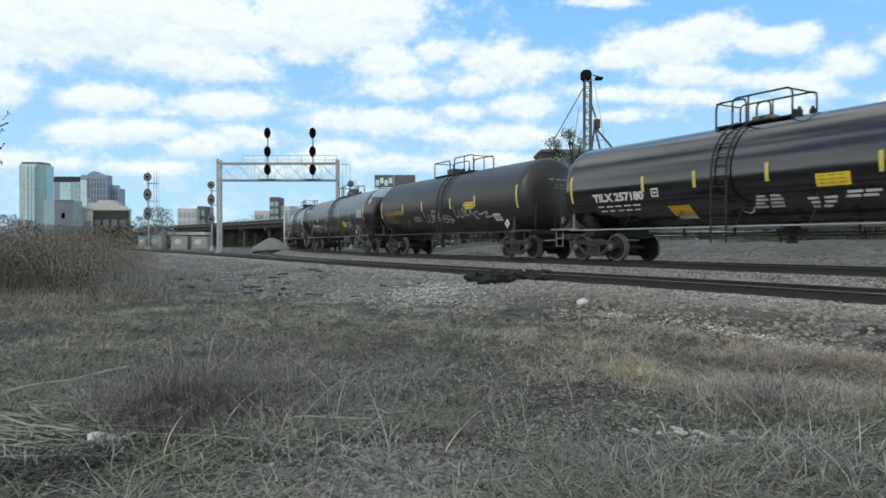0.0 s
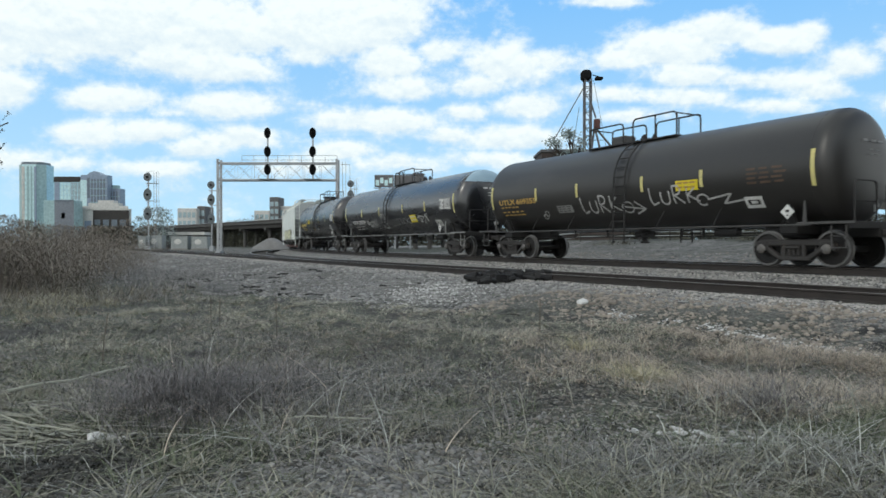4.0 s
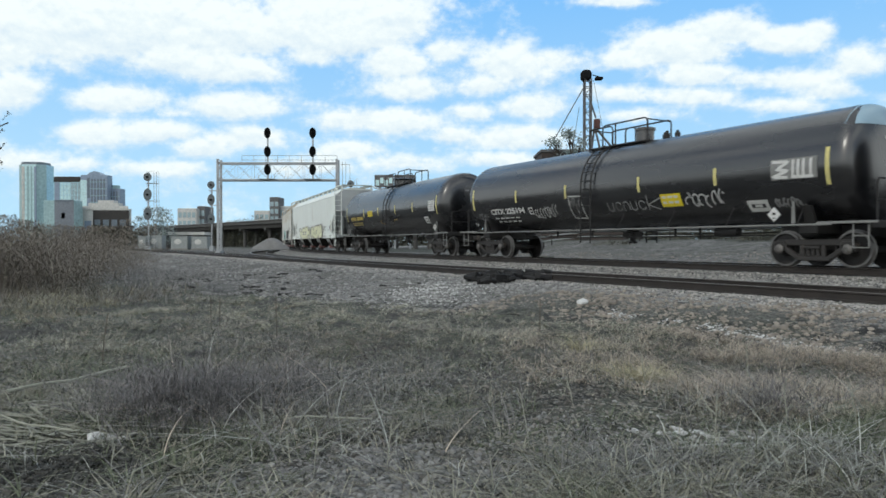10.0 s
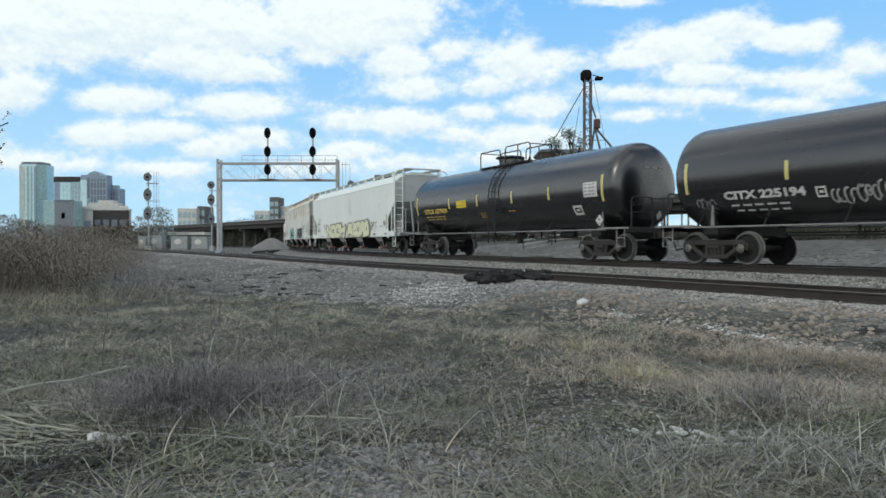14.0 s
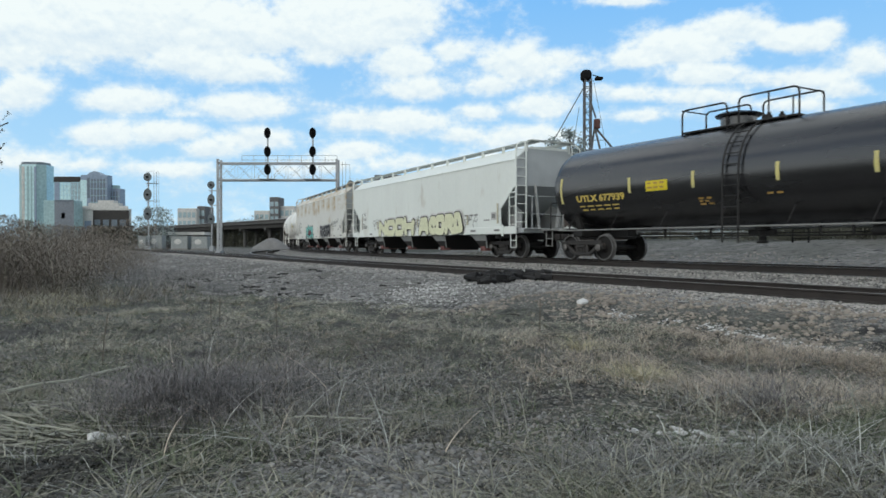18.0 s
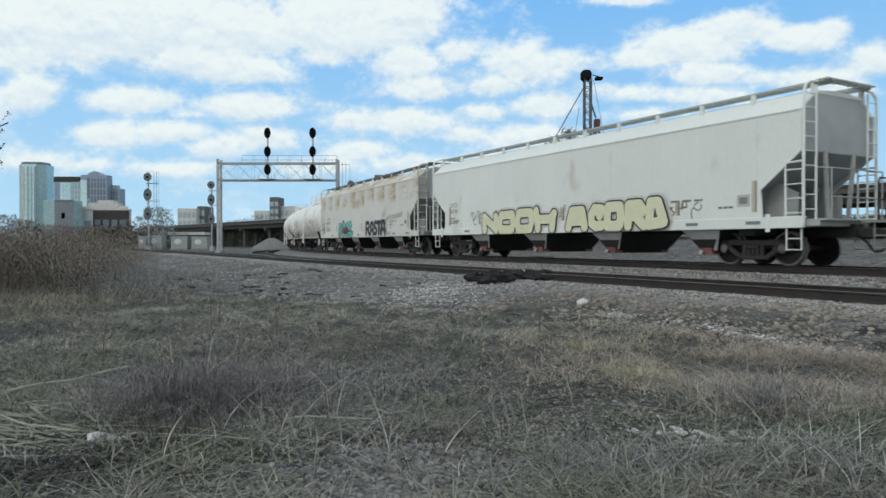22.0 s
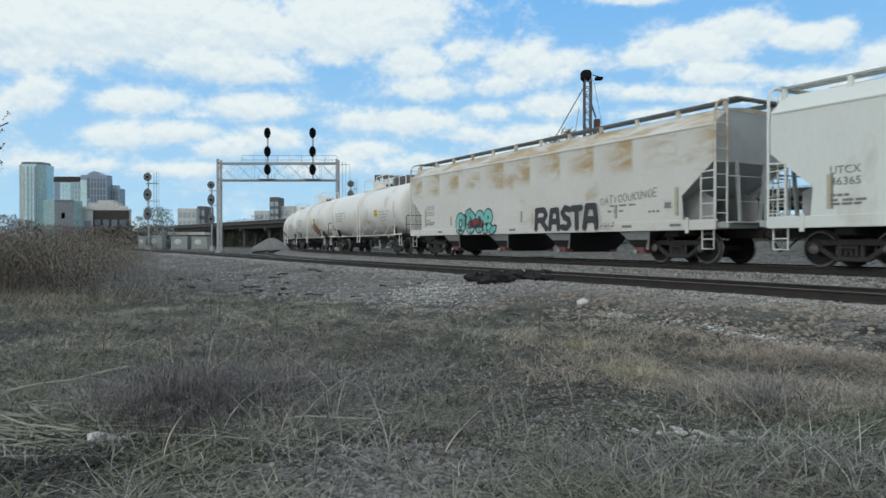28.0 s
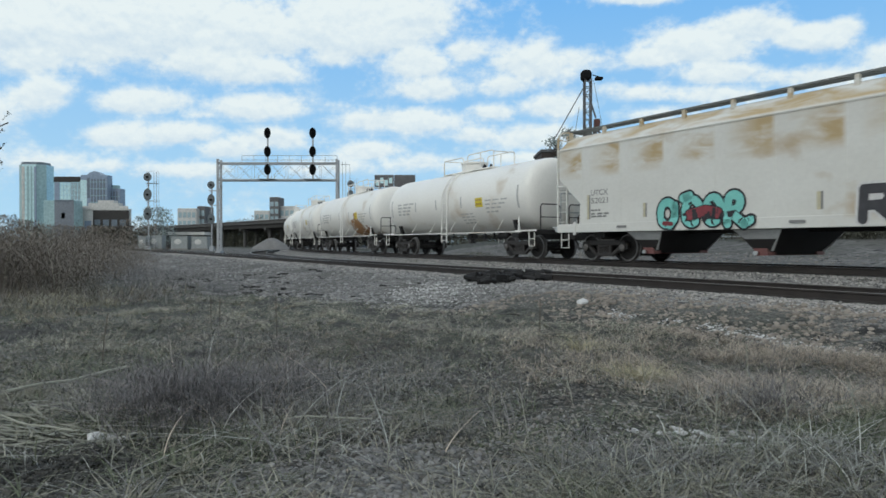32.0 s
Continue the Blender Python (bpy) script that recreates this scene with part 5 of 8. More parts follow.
# ---- covered hopper cars ----
def hopper_car(name, label, L, skin, walkway):
    car = thing(name, label, "hopper car", group="train of freight cars")
    hb, W = L / 2 - 0.78, 1.58
    top, low, sill, eave, crown = 4.43, 1.28, 0.98, 3.95, 0.98
    # side sheets with the sloped cut-outs at both ends
    side = [(-8.36, low), (8.36, low), (8.30, 1.98), (hb - 0.06, 2.90), (hb - 0.06, eave), (-hb + 0.06, eave), (-hb + 0.06, 2.90), (-8.30, 1.98)]
    for y in (-1, 1):
        b = Build()
        b.prism(side, y * W, y * (W - 0.05))
        for k in range(-4, 6):                              # weld seams
            sb = Build()
            sb.box(1.82 * k - 0.91, y * (W + 0.002), 2.62, 0.022, 0.012, 2.62, 0.003)
            part("weld_seam", sb, M[skin], car)
        part("side_sheet", b, M[skin], car, smooth=25)
        b = Build()
        b.box(0, y * (W + 0.008), eave - 0.03, 2 * hb - 0.2, 0.03, 0.05, 0.01)
        part("side_bead", b, M[skin], car)
        b = Build()                                         # sloped eave sheet up to the roof
        b.prism([(y * W, eave), (y * crown, top), (y * (crown - 0.04), top - 0.05), (y * (W - 0.05), eave - 0.02)][::y], -hb + 0.06, hb - 0.06, "x")
        part("eave_sheet", b, M[skin], car, smooth=25)
        b = Build()
        b.box(0, y * (W - 0.02), (low + sill) / 2, 2 * hb, 0.09, low - sill - 0.004, 0.012)
        b.box(0, y * (W - 0.07), low - 0.03, 2 * hb, 0.18, 0.04, 0.01)
        part("side_sill", b, M[skin], car)
        for x in (-8.55, 8.55):
            b = Build()
            b.box(x, y * (W + 0.045), 1.12, 0.13, 0.03, 0.46, 0.03)
            part("jacking_bracket", b, M[skin], car)
    # roof: curved from eave to eave
    b = Build()
    arc = [(-crown + 2 * crown * i / 8, top - 0.004 + 0.07 * math.sin(math.pi * i / 8)) for i in range(9)]
    b.prism([(crown - 0.05, top - 0.06), (-crown + 0.05, top - 0.06)][::-1] + arc[::-1], -hb + 0.05, hb - 0.05, "x")
    part("roof", b, M[skin], car, smooth=50)
    b = Build()                                             # trough hatch
    b.box(0, 0, top + 0.10, 2 * hb - 1.6, 0.66, 0.14, 0.03)
    part("hatch_cover", b, M["hopper_steel_and_shade"], car)
    for y in (-0.80, 0.80):
        b = Build()
        for k in range(6):                                  # open bars with gaps between
            b.box(0, y - 0.23 + 0.092 * k, top + 0.215, 2 * hb + 0.3, 0.022, 0.05, 0.0)
        x = -hb
        while x < hb:
            b.box(x, y, top + 0.205, 0.03, 0.46, 0.03, 0.0)
            x += 0.38
        part("running_board", b, M[walkway], car, "open steel grating walkway")
        k = -9.405
        while k < hb:
            s = Build()
            sg = 1 if y > 0 else -1
            s.prism([(k - 0.07, top - 0.16), (k + 0.07, top - 0.16), (k + 0.05, top + 0.19), (k - 0.05, top + 0.19)], sg * 0.99, sg * 1.09)
            part("running_board_bracket", s, M[skin], car)
            k += 1.71
    for x in (-hb - 0.12, hb + 0.12):
        b = Build()
        for k in range(5):
            b.box(x - 0.14 + 0.07 * k, 0, top + 0.255, 0.022, 2.1, 0.04, 0.0)
        for k in (-0.9, -0.3, 0.3, 0.9):
            b.box(x, k, top + 0.235, 0.32, 0.05, 0.03, 0.0)
        part("crossover_board", b, M[walkway], car)
    for sgn in (-1, 1):
        e = sgn * (hb - 0.06)
        b = Build()                                         # end sheet above, slope sheet below, shade painted in as darker grey
        b.prism([(-W + 0.05, 2.90), (W - 0.05, 2.90), (W - 0.05, eave), (crown, top - 0.02), (-crown, top - 0.02), (-W + 0.05, eave)], e - sgn * 0.05, e, "x")
        # front end gets a darker grey for its shade away from the sun
        part("end_sheet", b, M["hopper_steel_and_shade" if sgn > 0 else skin], car)
        b = Build()
        b.add([(e, -W + 0.05, 2.90), (e, W - 0.05, 2.90), (sgn * 6.9, W - 0.05, low), (sgn * 6.9, -W + 0.05, low),
               (e - sgn * 0.10, -W + 0.05, 2.90), (e - sgn * 0.10, W - 0.05, 2.90), (sgn * 6.8, W - 0.05, low), (sgn * 6.8, -W + 0.05, low)],
              [(0, 1, 2, 3), (7, 6, 5, 4), (0, 4, 5, 1), (3, 2, 6, 7), (0, 3, 7, 4), (1, 5, 6, 2)])
        part("slope_sheet", b, M["hopper_steel_and_shade"], car)
        b = Build()                                         # bolster web panel inside the cut-out
        for y in (-0.95, 0.95):
            b.prism([(sgn * 6.9, low - 0.1), (sgn * 8.95, low - 0.1), (sgn * 8.95, 1.9), (sgn * 8.4, 2.2), (sgn * 7.6, 1.75)][::sgn], y - 0.02, y + 0.02)
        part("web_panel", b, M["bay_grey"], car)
        for y in (-0.42, 0.42):
            b = Build()
            b.rod((e - sgn * 0.02, y, 1.15), (e + sgn * 0.02, y * 1.5, 2.95), 0.06, 6)
            part("end_post", b, M["bay_grey"], car)
        b = Build()
        b.box(sgn * (hb + 0.18), 0, 1.18, 0.62, 2.9, 0.05, 0.01)
        b.box(sgn * (hb - 0.35), 0, 1.10, 1.4, 2.9, 0.16, 0.02)
        part("end_platform", b, M["hopper_steel_and_shade"], car)
        b = Build()
        b.box(sgn * (L / 2 - 1.5), 0, 0.92, 2.4, 0.4, 0.34, 0.02)
        b.box(sgn * (L / 2 - 2.6), 0, 0.92, 0.5, 2.6, 0.24, 0.03)
        part("draft_sill", b, M["under_black"], car)
        for y in (-1, 1):
            b = Build()                                     # tall corner ladder bent over the roof
            x = sgn * hb
            b.pipe([(x, y * W, 1.0), (x, y * W, top - 0.12), (x, y * (W - 0.06), top + 0.08), (x, y * (W - 0.24), top + 0.18), (x, y * 1.05, top + 0.21)], 0.038, 8)
            b.pipe([(x + sgn * 0.03, y * 1.12, 1.2), (x + sgn * 0.03, y * 1.12, top + 0.10)], 0.03, 8)
            for k in range(9):
                b.rod((x, y * W, 1.45 + 0.36 * k), (x + sgn * 0.03, y * 1.12, 1.45 + 0.36 * k), 0.017, 6)
            part("end_ladder", b, M[skin], car)
            b = Build()
            xl = sgn * (hb - 0.48)
            b.pipe([(xl, y * W, low - 0.02), (xl, y * W, 2.62), (x, y * W, 2.64)], 0.03, 8)
            for k in range(4):
                b.rod((xl, y * W, 1.36 + 0.36 * k), (x, y * W, 1.36 + 0.36 * k), 0.017, 6)
            part("side_ladder", b, M[skin], car)
            b = Build()
            xs = sgn * (hb - 0.30)
            b.pipe([(xs - 0.2, y * 1.5, 0.98), (xs - 0.2, y * 1.5, 0.44), (xs + 0.2, y * 1.5, 0.44), (xs + 0.2, y * 1.5, 0.98)], 0.022, 6)
            b.rod((xs - 0.2, y * 1.5, 0.72), (xs + 0.2, y * 1.5, 0.72), 0.018, 6)
            part("stirrup_step", b, M[skin], car)
            b = Build()
            xr = sgn * (hb + 0.42)
            b.pipe([(xr, y * 1.1, 1.2), (xr, y * 1.1, 2.45), (xr - sgn * 0.4, y * 1.1, 2.5)], 0.022, 6)
            part("platform_railing", b, M["hopper_steel_and_shade"], car)
        b = Build()
        b.rod((sgn * (hb + 0.42), -1.1, 1.75), (sgn * (hb + 0.42), 1.1, 1.75), 0.02, 6).rod((sgn * (hb + 0.42), -1.1, 2.45), (sgn * (hb + 0.42), 1.1, 2.45), 0.02, 6)
        part("platform_rail", b, M["hopper_steel_and_shade"], car)
        add_coupler(car, sgn * L / 2, sgn)
    # discharge bays: shaded faces painted black, lit side faces painted grey
    for x, reach in ((-5.60, 0.85), (-1.66, 0.85), (2.28, 0.85), (6.20, 0.75)):
        b = Build()
        ty, by, zb, zt = 1.46, 1.16, 0.30, low - 0.31
        foot = 0.30 * reach
        b.add([(x - 0.55, -ty, zt), (x + reach, -ty, zt), (x + reach, ty, zt), (x - 0.55, ty, zt), (x - 0.02, -by, zb), (x + foot, -by, zb), (x + foot, by, zb), (x - 0.02, by, zb)],
              [(0, 1, 5, 4), (1, 2, 6, 5), (2, 3, 7, 6), (3, 0, 4, 7), (4, 5, 6, 7), (3, 2, 1, 0)])
        # black here stands for the shade on the bay's faces
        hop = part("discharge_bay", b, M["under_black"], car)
        for sgn in (-1, 1):                                 # lit side face, painted paler than the bay, narrowing to the outlet
            b = Build()
            top_y, low_y = sgn * (ty + 0.02), sgn * (by + 0.02)
            span = min(1.0, reach)
            vs = [(x - 0.58, top_y, zt), (x + span, top_y, zt), (x + 0.43, low_y, zb + 0.10), (x + 0.02, low_y, zb + 0.10)]
            b.add(vs + [(v[0], v[1] - sgn * 0.03, v[2]) for v in vs], [(0, 1, 2, 3), (7, 6, 5, 4), (0, 4, 5, 1), (1, 5, 6, 2), (2, 6, 7, 3), (3, 7, 4, 0)])
            part("bay_lit_side", b, M["bay_grey"], hop, "side face of the bay, painted grey as its lit part")
        b = Build()
        for y in (-by - 0.10, by - 0.25):
            b.prism([(x - 0.10, 0.47), (x - 0.02, 0.28), (x + 0.34, 0.28), (x + 0.30, 0.47)], y, y + 0.35)
        part("outlet_gate", b, M["chute_red"], hop, "dull red outlet gate")
        b = Build()
        b.rod((x + 0.02, -by - 0.16, 0.34), (x + 0.02, by + 0.16, 0.34), 0.07, 10)
        part("gate_shaft", b, M["chute_red"], hop)
        b = Build()
        b.rod((x + 0.02, -by - 0.21, 0.34), (x + 0.02, -by - 0.16, 0.34), 0.06, 10)
        part("shaft_end", b, M["hopper_steel_and_shade"], hop)
    b = Build()
    b.box(0, 0, 1.0, 2 * hb - 1.5, 0.5, 0.2, 0.02)
    part("centre_sill", b, M["under_black"], car)
    tc = L / 2 - 2.6
    return car, [add_truck(car, -tc), add_truck(car, tc)], tc


def flat_side(x, z):
    return (x, -1.588, z)


def flat_over(x, z):
    return (x, -1.594, z)


def sill_aware(base):
    """The sill stands a little proud of the sheet above it."""
    return lambda x, z: (x, base - (0.036 if z < 1.29 else 0.0), z)


FAT_LETTERS = {   # the lines of block letters, in units of the letter's box
    "N": [[(0.02, 0.0), (0.0, 1.0)], [(0.0, 1.0), (0.9, 0.15)], [(1.0, 0.0), (1.0, 1.0)]],
    "O": [[(0.05, 0.0), (0.0, 0.55), (0.1, 1.0), (0.95, 1.0), (1.0, 0.4), (0.9, 0.0), (0.05, 0.0)]],
    "H": [[(0.1, 0.0), (0.0, 1.0)], [(0.0, 0.52), (0.8, 0.5), (1.0, 0.78)], [(0.9, 0.0), (0.95, 0.62)]],
    "A": [[(0.0, 0.0), (0.22, 1.0), (0.85, 1.0), (1.0, 0.0)], [(0.15, 0.38), (0.95, 0.38)]],
    "C": [[(1.0, 0.95), (0.35, 1.0), (0.0, 0.65), (0.05, 0.2), (0.45, 0.0), (1.0, 0.05)], [(0.8, 0.62), (0.95, 0.95)]],
    "R": [[(0.0, 0.0), (0.05, 1.0), (0.75, 1.0), (0.95, 0.75), (0.75, 0.48), (0.1, 0.45)], [(0.5, 0.45), (1.0, 0.0)]],
    "D": [[(0.0, 0.02), (0.12, 1.0), (0.62, 1.0), (1.0, 0.12), (0.0, 0.02)]],
    "S": [[(1.0, 0.92), (0.4, 1.0), (0.05, 0.78), (0.3, 0.55), (0.8, 0.45), (1.0, 0.2), (0.6, 0.0), (0.0, 0.05)]],
    "T": [[(0.0, 0.98), (1.0, 1.0)], [(0.5, 0.95), (0.52, 0.0)]],
}


def spray_letters(car, letters, fill, edge, halo, label, width, rim, glow):
    """Fat sprayed block letters: (letter, from, to, low, high), each over the edge of the one before."""
    for i, (ch, x0, x1, z0, z1) in enumerate(letters):
        b = Build()
        for k, (w, slot) in enumerate(((width + 2 * rim + 2 * glow, 2), (width + 2 * rim, 1), (width, 0))):
            base = -1.608 - (0.0 if k == 0 else 0.006 * i + 0.009 * k)
            h, n = width / 2, 0
            for row in FAT_LETTERS[ch]:
                pts = [(x0 + h + (x1 - x0 - width) * p, z0 + h + (z1 - z0 - width) * q) for p, q in row]
                for p, q in zip(pts, pts[1:]):
                    place_stroke(b, [p, q], w, lambda x, z: (x, base - 0.0005 * n, max(0.985, z)), slot)
                    n += 1
                for x, z in pts:
                    b.add([(u, base - 0.0005 * n, max(0.985, v)) for u, v in curl(x, z, w / 2, w / 2, 0, 360, 14)[:-1]], [tuple(range(14))], slot)
                    n += 1
        part("graffiti_letter", b, [M[fill], M[edge], M[halo]], car, label, smooth=0)


def hopper_stencils(c, text1, text2, x0, x1, z0):
    b = Build()
    place_text(b, text1, x0, x1, z0 + 0.27, z0 + 0.46, flat_side, 0.01)
    place_text(b, text2, x0, x1, z0, z0 + 0.19, flat_side, 0.01)
    part("reporting_mark", b, M["mark_grey"], c, "grey stencilled reporting mark", smooth=0)
    for i, (a, d, z) in enumerate(((x0, x0 + 0.5, z0 - 0.26), (x0, x0 + 0.9, z0 - 0.38), (x0, x0 + 0.85, z0 - 0.47), (5.3, 6.6, 1.80), (5.2, 6.0, 1.62), (7.0, 7.5, 1.55), (3.6, 4.4, 1.72))):
        b = Build()
        place_bars(b, a, d, z, z + 0.06, flat_side, 3, 0, i)
        tagged(part("stencil_line", b, M["mark_grey"], c, smooth=0), kind="stuff")
    b = Build()
    place_quad(b, 7.60, 8.00, 1.58, 1.90, flat_side, 0)
    place_quad(b, 7.67, 7.93, 1.65, 1.83, flat_over, 1)
    part("data_plate", b, [M["white_mark" if text2 == "52021" else "mark_faded"], M["mark_grey"]], c, smooth=0)
    for x in (-7.9, -5.35, 0.24, 5.53, 8.1):
        b = Build()
        place_quad(b, x - 0.05, x + 0.05, 1.42, 2.25 if abs(x) > 7 else 1.86, flat_side, 0)
        place_quad(b, x + 0.05, x + 0.11, 1.42, 2.25 if abs(x) > 7 else 1.86, flat_side, 1)
        part("reflective_stripe", b, [M["stripe_faded"], M["mark_grey"]], c, smooth=0)
    for x in (-6.5, -0.5, 5.9, 7.9):
        b = Build()
        place_bars(b, x, x + 0.5, 1.10, 1.18, sill_aware(-1.59), 1, 0, 2)
        tagged(part("stencil_line", b, M["mark_grey"], c, smooth=0), kind="stuff")


c = enrol(hopper_car("hopper_car", "pale grey covered hopper car with cream graffiti", 20.55, "hopper_grey", "grating_pale"), 37.475)
spray_letters(c, [("N", -5.05, -3.82, 0.99, 1.88), ("O", -3.86, -2.58, 0.99, 1.92), ("O", -2.62, -1.36, 0.99, 1.96), ("H", -1.40, 0.02, 0.99, 2.00),
                  ("A", 0.50, 1.70, 1.00, 1.90), ("C", 1.70, 2.56, 1.00, 1.94), ("O", 2.48, 3.46, 1.00, 1.97), ("R", 3.44, 4.46, 1.00, 1.98), ("D", 4.34, 5.28, 1.00, 2.02)],
              "spray_cream", "spray_black", "white_mark", "cream graffiti letter with black outline", 0.345, 0.05, 0.08)
hopper_stencils(c, "UTCX", "46365", -7.87, -7.15, 1.97)
rr = random.Random(6)
for x0, x1 in ((-5.9, -5.2), (0.10, 0.42), (5.3, 6.3)):
    bb = Build()
    for k in range(7):
        x = x0 + (x1 - x0) * k / 6
        place_stroke(bb, curl(x, rr.uniform(1.45, 1.9), rr.uniform(0.06, 0.14), rr.uniform(0.08, 0.2), rr.uniform(0, 180), rr.uniform(200, 420), 8), 0.035, flat_side)
    tagged(part("graffiti", bb, M["mark_grey"], c, "small faded tags", smooth=0), kind="stuff")
c = enrol(hopper_car("hopper_car", "weathered grey covered hopper car with rust stains", 20.55, "hopper_rusty", "grating"), 58.025)
spray_letters(c, [("R", 1.19, 2.04, 1.05, 1.94), ("A", 2.04, 2.76, 1.05, 1.90), ("S", 2.77, 3.38, 1.05, 1.96), ("T", 3.34, 4.00, 1.05, 1.94), ("A", 3.98, 4.80, 1.05, 1.97)],
              "spray_charcoal", "spray_black", "white_mark", "charcoal graffiti letter with white edge", 0.20, 0.012, 0.07)
hopper_stencils(c, "UTCX", "52021", -7.75, -6.95, 1.95)
bb = Build()
def fat_stroke(b, pts, w, slot, lift):
    """A thick rounded spray line: the line and a disc at both ends."""
    surf = sill_aware(-1.594 - lift)
    place_stroke(b, pts, w, surf, slot)
    for x, z in (pts[0], pts[-1]):
        b.add([surf(*p) for p in curl(x, z, w / 2, w / 2, 0, 360, 12)[:-1]], [tuple(range(12))], slot)


teal = [curl(-4.42, 1.50, 0.27, 0.33, 0, 360, 18), [(-4.14, 1.72), (-4.14, 1.30), (-4.30, 1.14)],
        [(-3.72, 1.42), (-3.30, 1.50)] + curl(-3.50, 1.52, 0.27, 0.34, 0, 300, 14), [(-3.85, 1.92), (-3.60, 1.98)],
        [(-2.98, 1.46), (-2.60, 1.52)] + curl(-2.78, 1.54, 0.25, 0.34, 0, 300, 14),
        [(-2.30, 1.14), (-2.30, 1.80)] + curl(-2.12, 1.72, 0.20, 0.20, 140, -60, 8) + [(-2.20, 1.45), (-1.78, 1.12)], [(-1.78, 1.14), (-1.60, 1.22)]]
for w, slot, lift in ((0.37, 1, 0.0), (0.25, 0, 0.005)):
    for pts in teal:
        fat_stroke(bb, pts, w, slot, lift)
fat_stroke(bb, [(-3.60, 1.42), (-3.05, 1.52), (-2.62, 1.44)], 0.36, 1, 0.010)
fat_stroke(bb, [(-3.58, 1.42), (-3.05, 1.52), (-2.64, 1.44)], 0.31, 2, 0.015)
fat_stroke(bb, [(-4.52, 1.20), (-4.22, 1.18)], 0.12, 2, 0.015)
for x, z in ((-4.46, 1.62), (-3.60, 1.74), (-2.86, 1.74)):
    fat_stroke(bb, [(x, z), (x + 0.06, z + 0.03)], 0.06, 1, 0.018)
tagged(part("graffiti", bb, [M["spray_teal"], M["spray_black"], M["spray_red"]], c, "teal and dark red bubble graffiti with black outline", smooth=0), kind="stuff")
bb = Build()
rr = random.Random(4)
for k in range(12):
    x, z, h = 4.85 + 0.215 * k, 1.88 + 0.014 * k, 0.22 + 0.02 * (k % 3)
    kind = (0, 1, 2, 3, 0, 0, 4, 5, 4, 6, 0, 7)[k]
    rows = {0: [curl(x + 0.08, z + h / 2, 0.075, h / 2, 20, 380, 10)], 1: [[(x, z), (x + 0.08, z + h), (x + 0.16, z)], [(x + 0.03, z + h * 0.4), (x + 0.13, z + h * 0.4)]],
            2: [[(x, z + h), (x + 0.17, z + h)], [(x + 0.08, z + h), (x + 0.07, z)]], 3: [[(x, z + h), (x + 0.08, z + h * 0.5), (x + 0.16, z + h)], [(x + 0.08, z + h * 0.5), (x + 0.03, z)]],
            4: [[(x, z + h), (x + 0.02, z + 0.03), (x + 0.12, z), (x + 0.15, z + h)]], 5: [[(x, z + h), (x, z)], [(x + 0.15, z + h), (x + 0.01, z + h * 0.45), (x + 0.16, z)]],
            6: [[(x, z), (x, z + h), (x + 0.14, z), (x + 0.14, z + h)]], 7: [[(x + 0.14, z + h), (x, z + h), (x, z), (x + 0.14, z)], [(x, z + h / 2), (x + 0.12, z + h / 2)]]}[kind]
    for pts in rows:
        place_stroke(bb, pts, 0.026, flat_side)
for k in range(8):
    place_stroke(bb, curl(4.92 + 0.08 * k, 1.12 + 0.10 * (k % 2), 0.05, 0.07, rr.uniform(0, 90), rr.uniform(220, 400), 8), 0.018, sill_aware(-1.594))
tagged(part("graffiti", bb, M["marker_dark"], c, "thin dark marker scrawl", smooth=0), kind="stuff")

# ---- white tank cars that follow ----
WHITE = []
for k, (cx, seed) in enumerate(((76.3, 1), (92.3, 2), (108.3, 3), (124.3, 4))):
    c = enrol(tank_car("tank_car", ("off-white tank car with faded lettering and a yellow placard", "white tank car with a large rust stain", "dirty white tank car with faded lettering", "dirty white tank car with faded lettering")[k],
                       16.0, "white_tank", "mark_grey", ("drum", 0.3, 0.62, 0.55), (-1.8, 2.9), 0.4, -0.10, frame_mat="under_black", edge_mat="white_tank"), cx)
    stripes(c, (-3.2, -0.9, 1.6), RT, ZT, "mark_faded", (-6.2, 6.2))
    for i in range(4):
        bb = Build()
        place_bars(bb, -5.4, -3.3 - 0.2 * i, 2.60 - 0.17 * i, 2.69 - 0.17 * i, tank_surf, 3, 0, i + seed)
        place_bars(bb, 3.7, 5.6 - 0.3 * i, 2.4 - 0.16 * i, 2.46 - 0.16 * i, tank_surf, 3, 0, i + 9 + seed)
        place_bars(bb, 1.4, 2.6, 1.9 - 0.13 * i, 1.95 - 0.13 * i, tank_surf, 3, 0, i + 5 + seed)
        tagged(part("stencil_line", bb, M["mark_faded"], c, smooth=0), kind="stuff")
    sticker(c, "warning_placard", 2.87, 3.48, 2.18, 2.58, RT, ZT, ("placard_yellow", "gold_mark"), 2, "yellow warning placard")
    if k == 1:
        bb = Build()
        rr = random.Random(9)
        for i in range(80):
            x = rr.gauss(2.7, 1.2)
            h = max(0.1, 1.2 - abs(x - 2.9) * 0.42) * rr.uniform(0.4, 1.2)
            place_quad(bb, x, x + rr.uniform(0.05, 0.28), 1.12, 1.12 + h, tank_surf, 0, 4, rr.uniform(-0.4, 0.2))
        tagged(part("rust_stain", bb, M["rust"], c, "brown rust streaks", smooth=0), kind="stuff")


# ---- signals ----
def far_at(px, Z):
    """The x of a thing seen at that bearing (tangent) and depth."""
    return px * Z


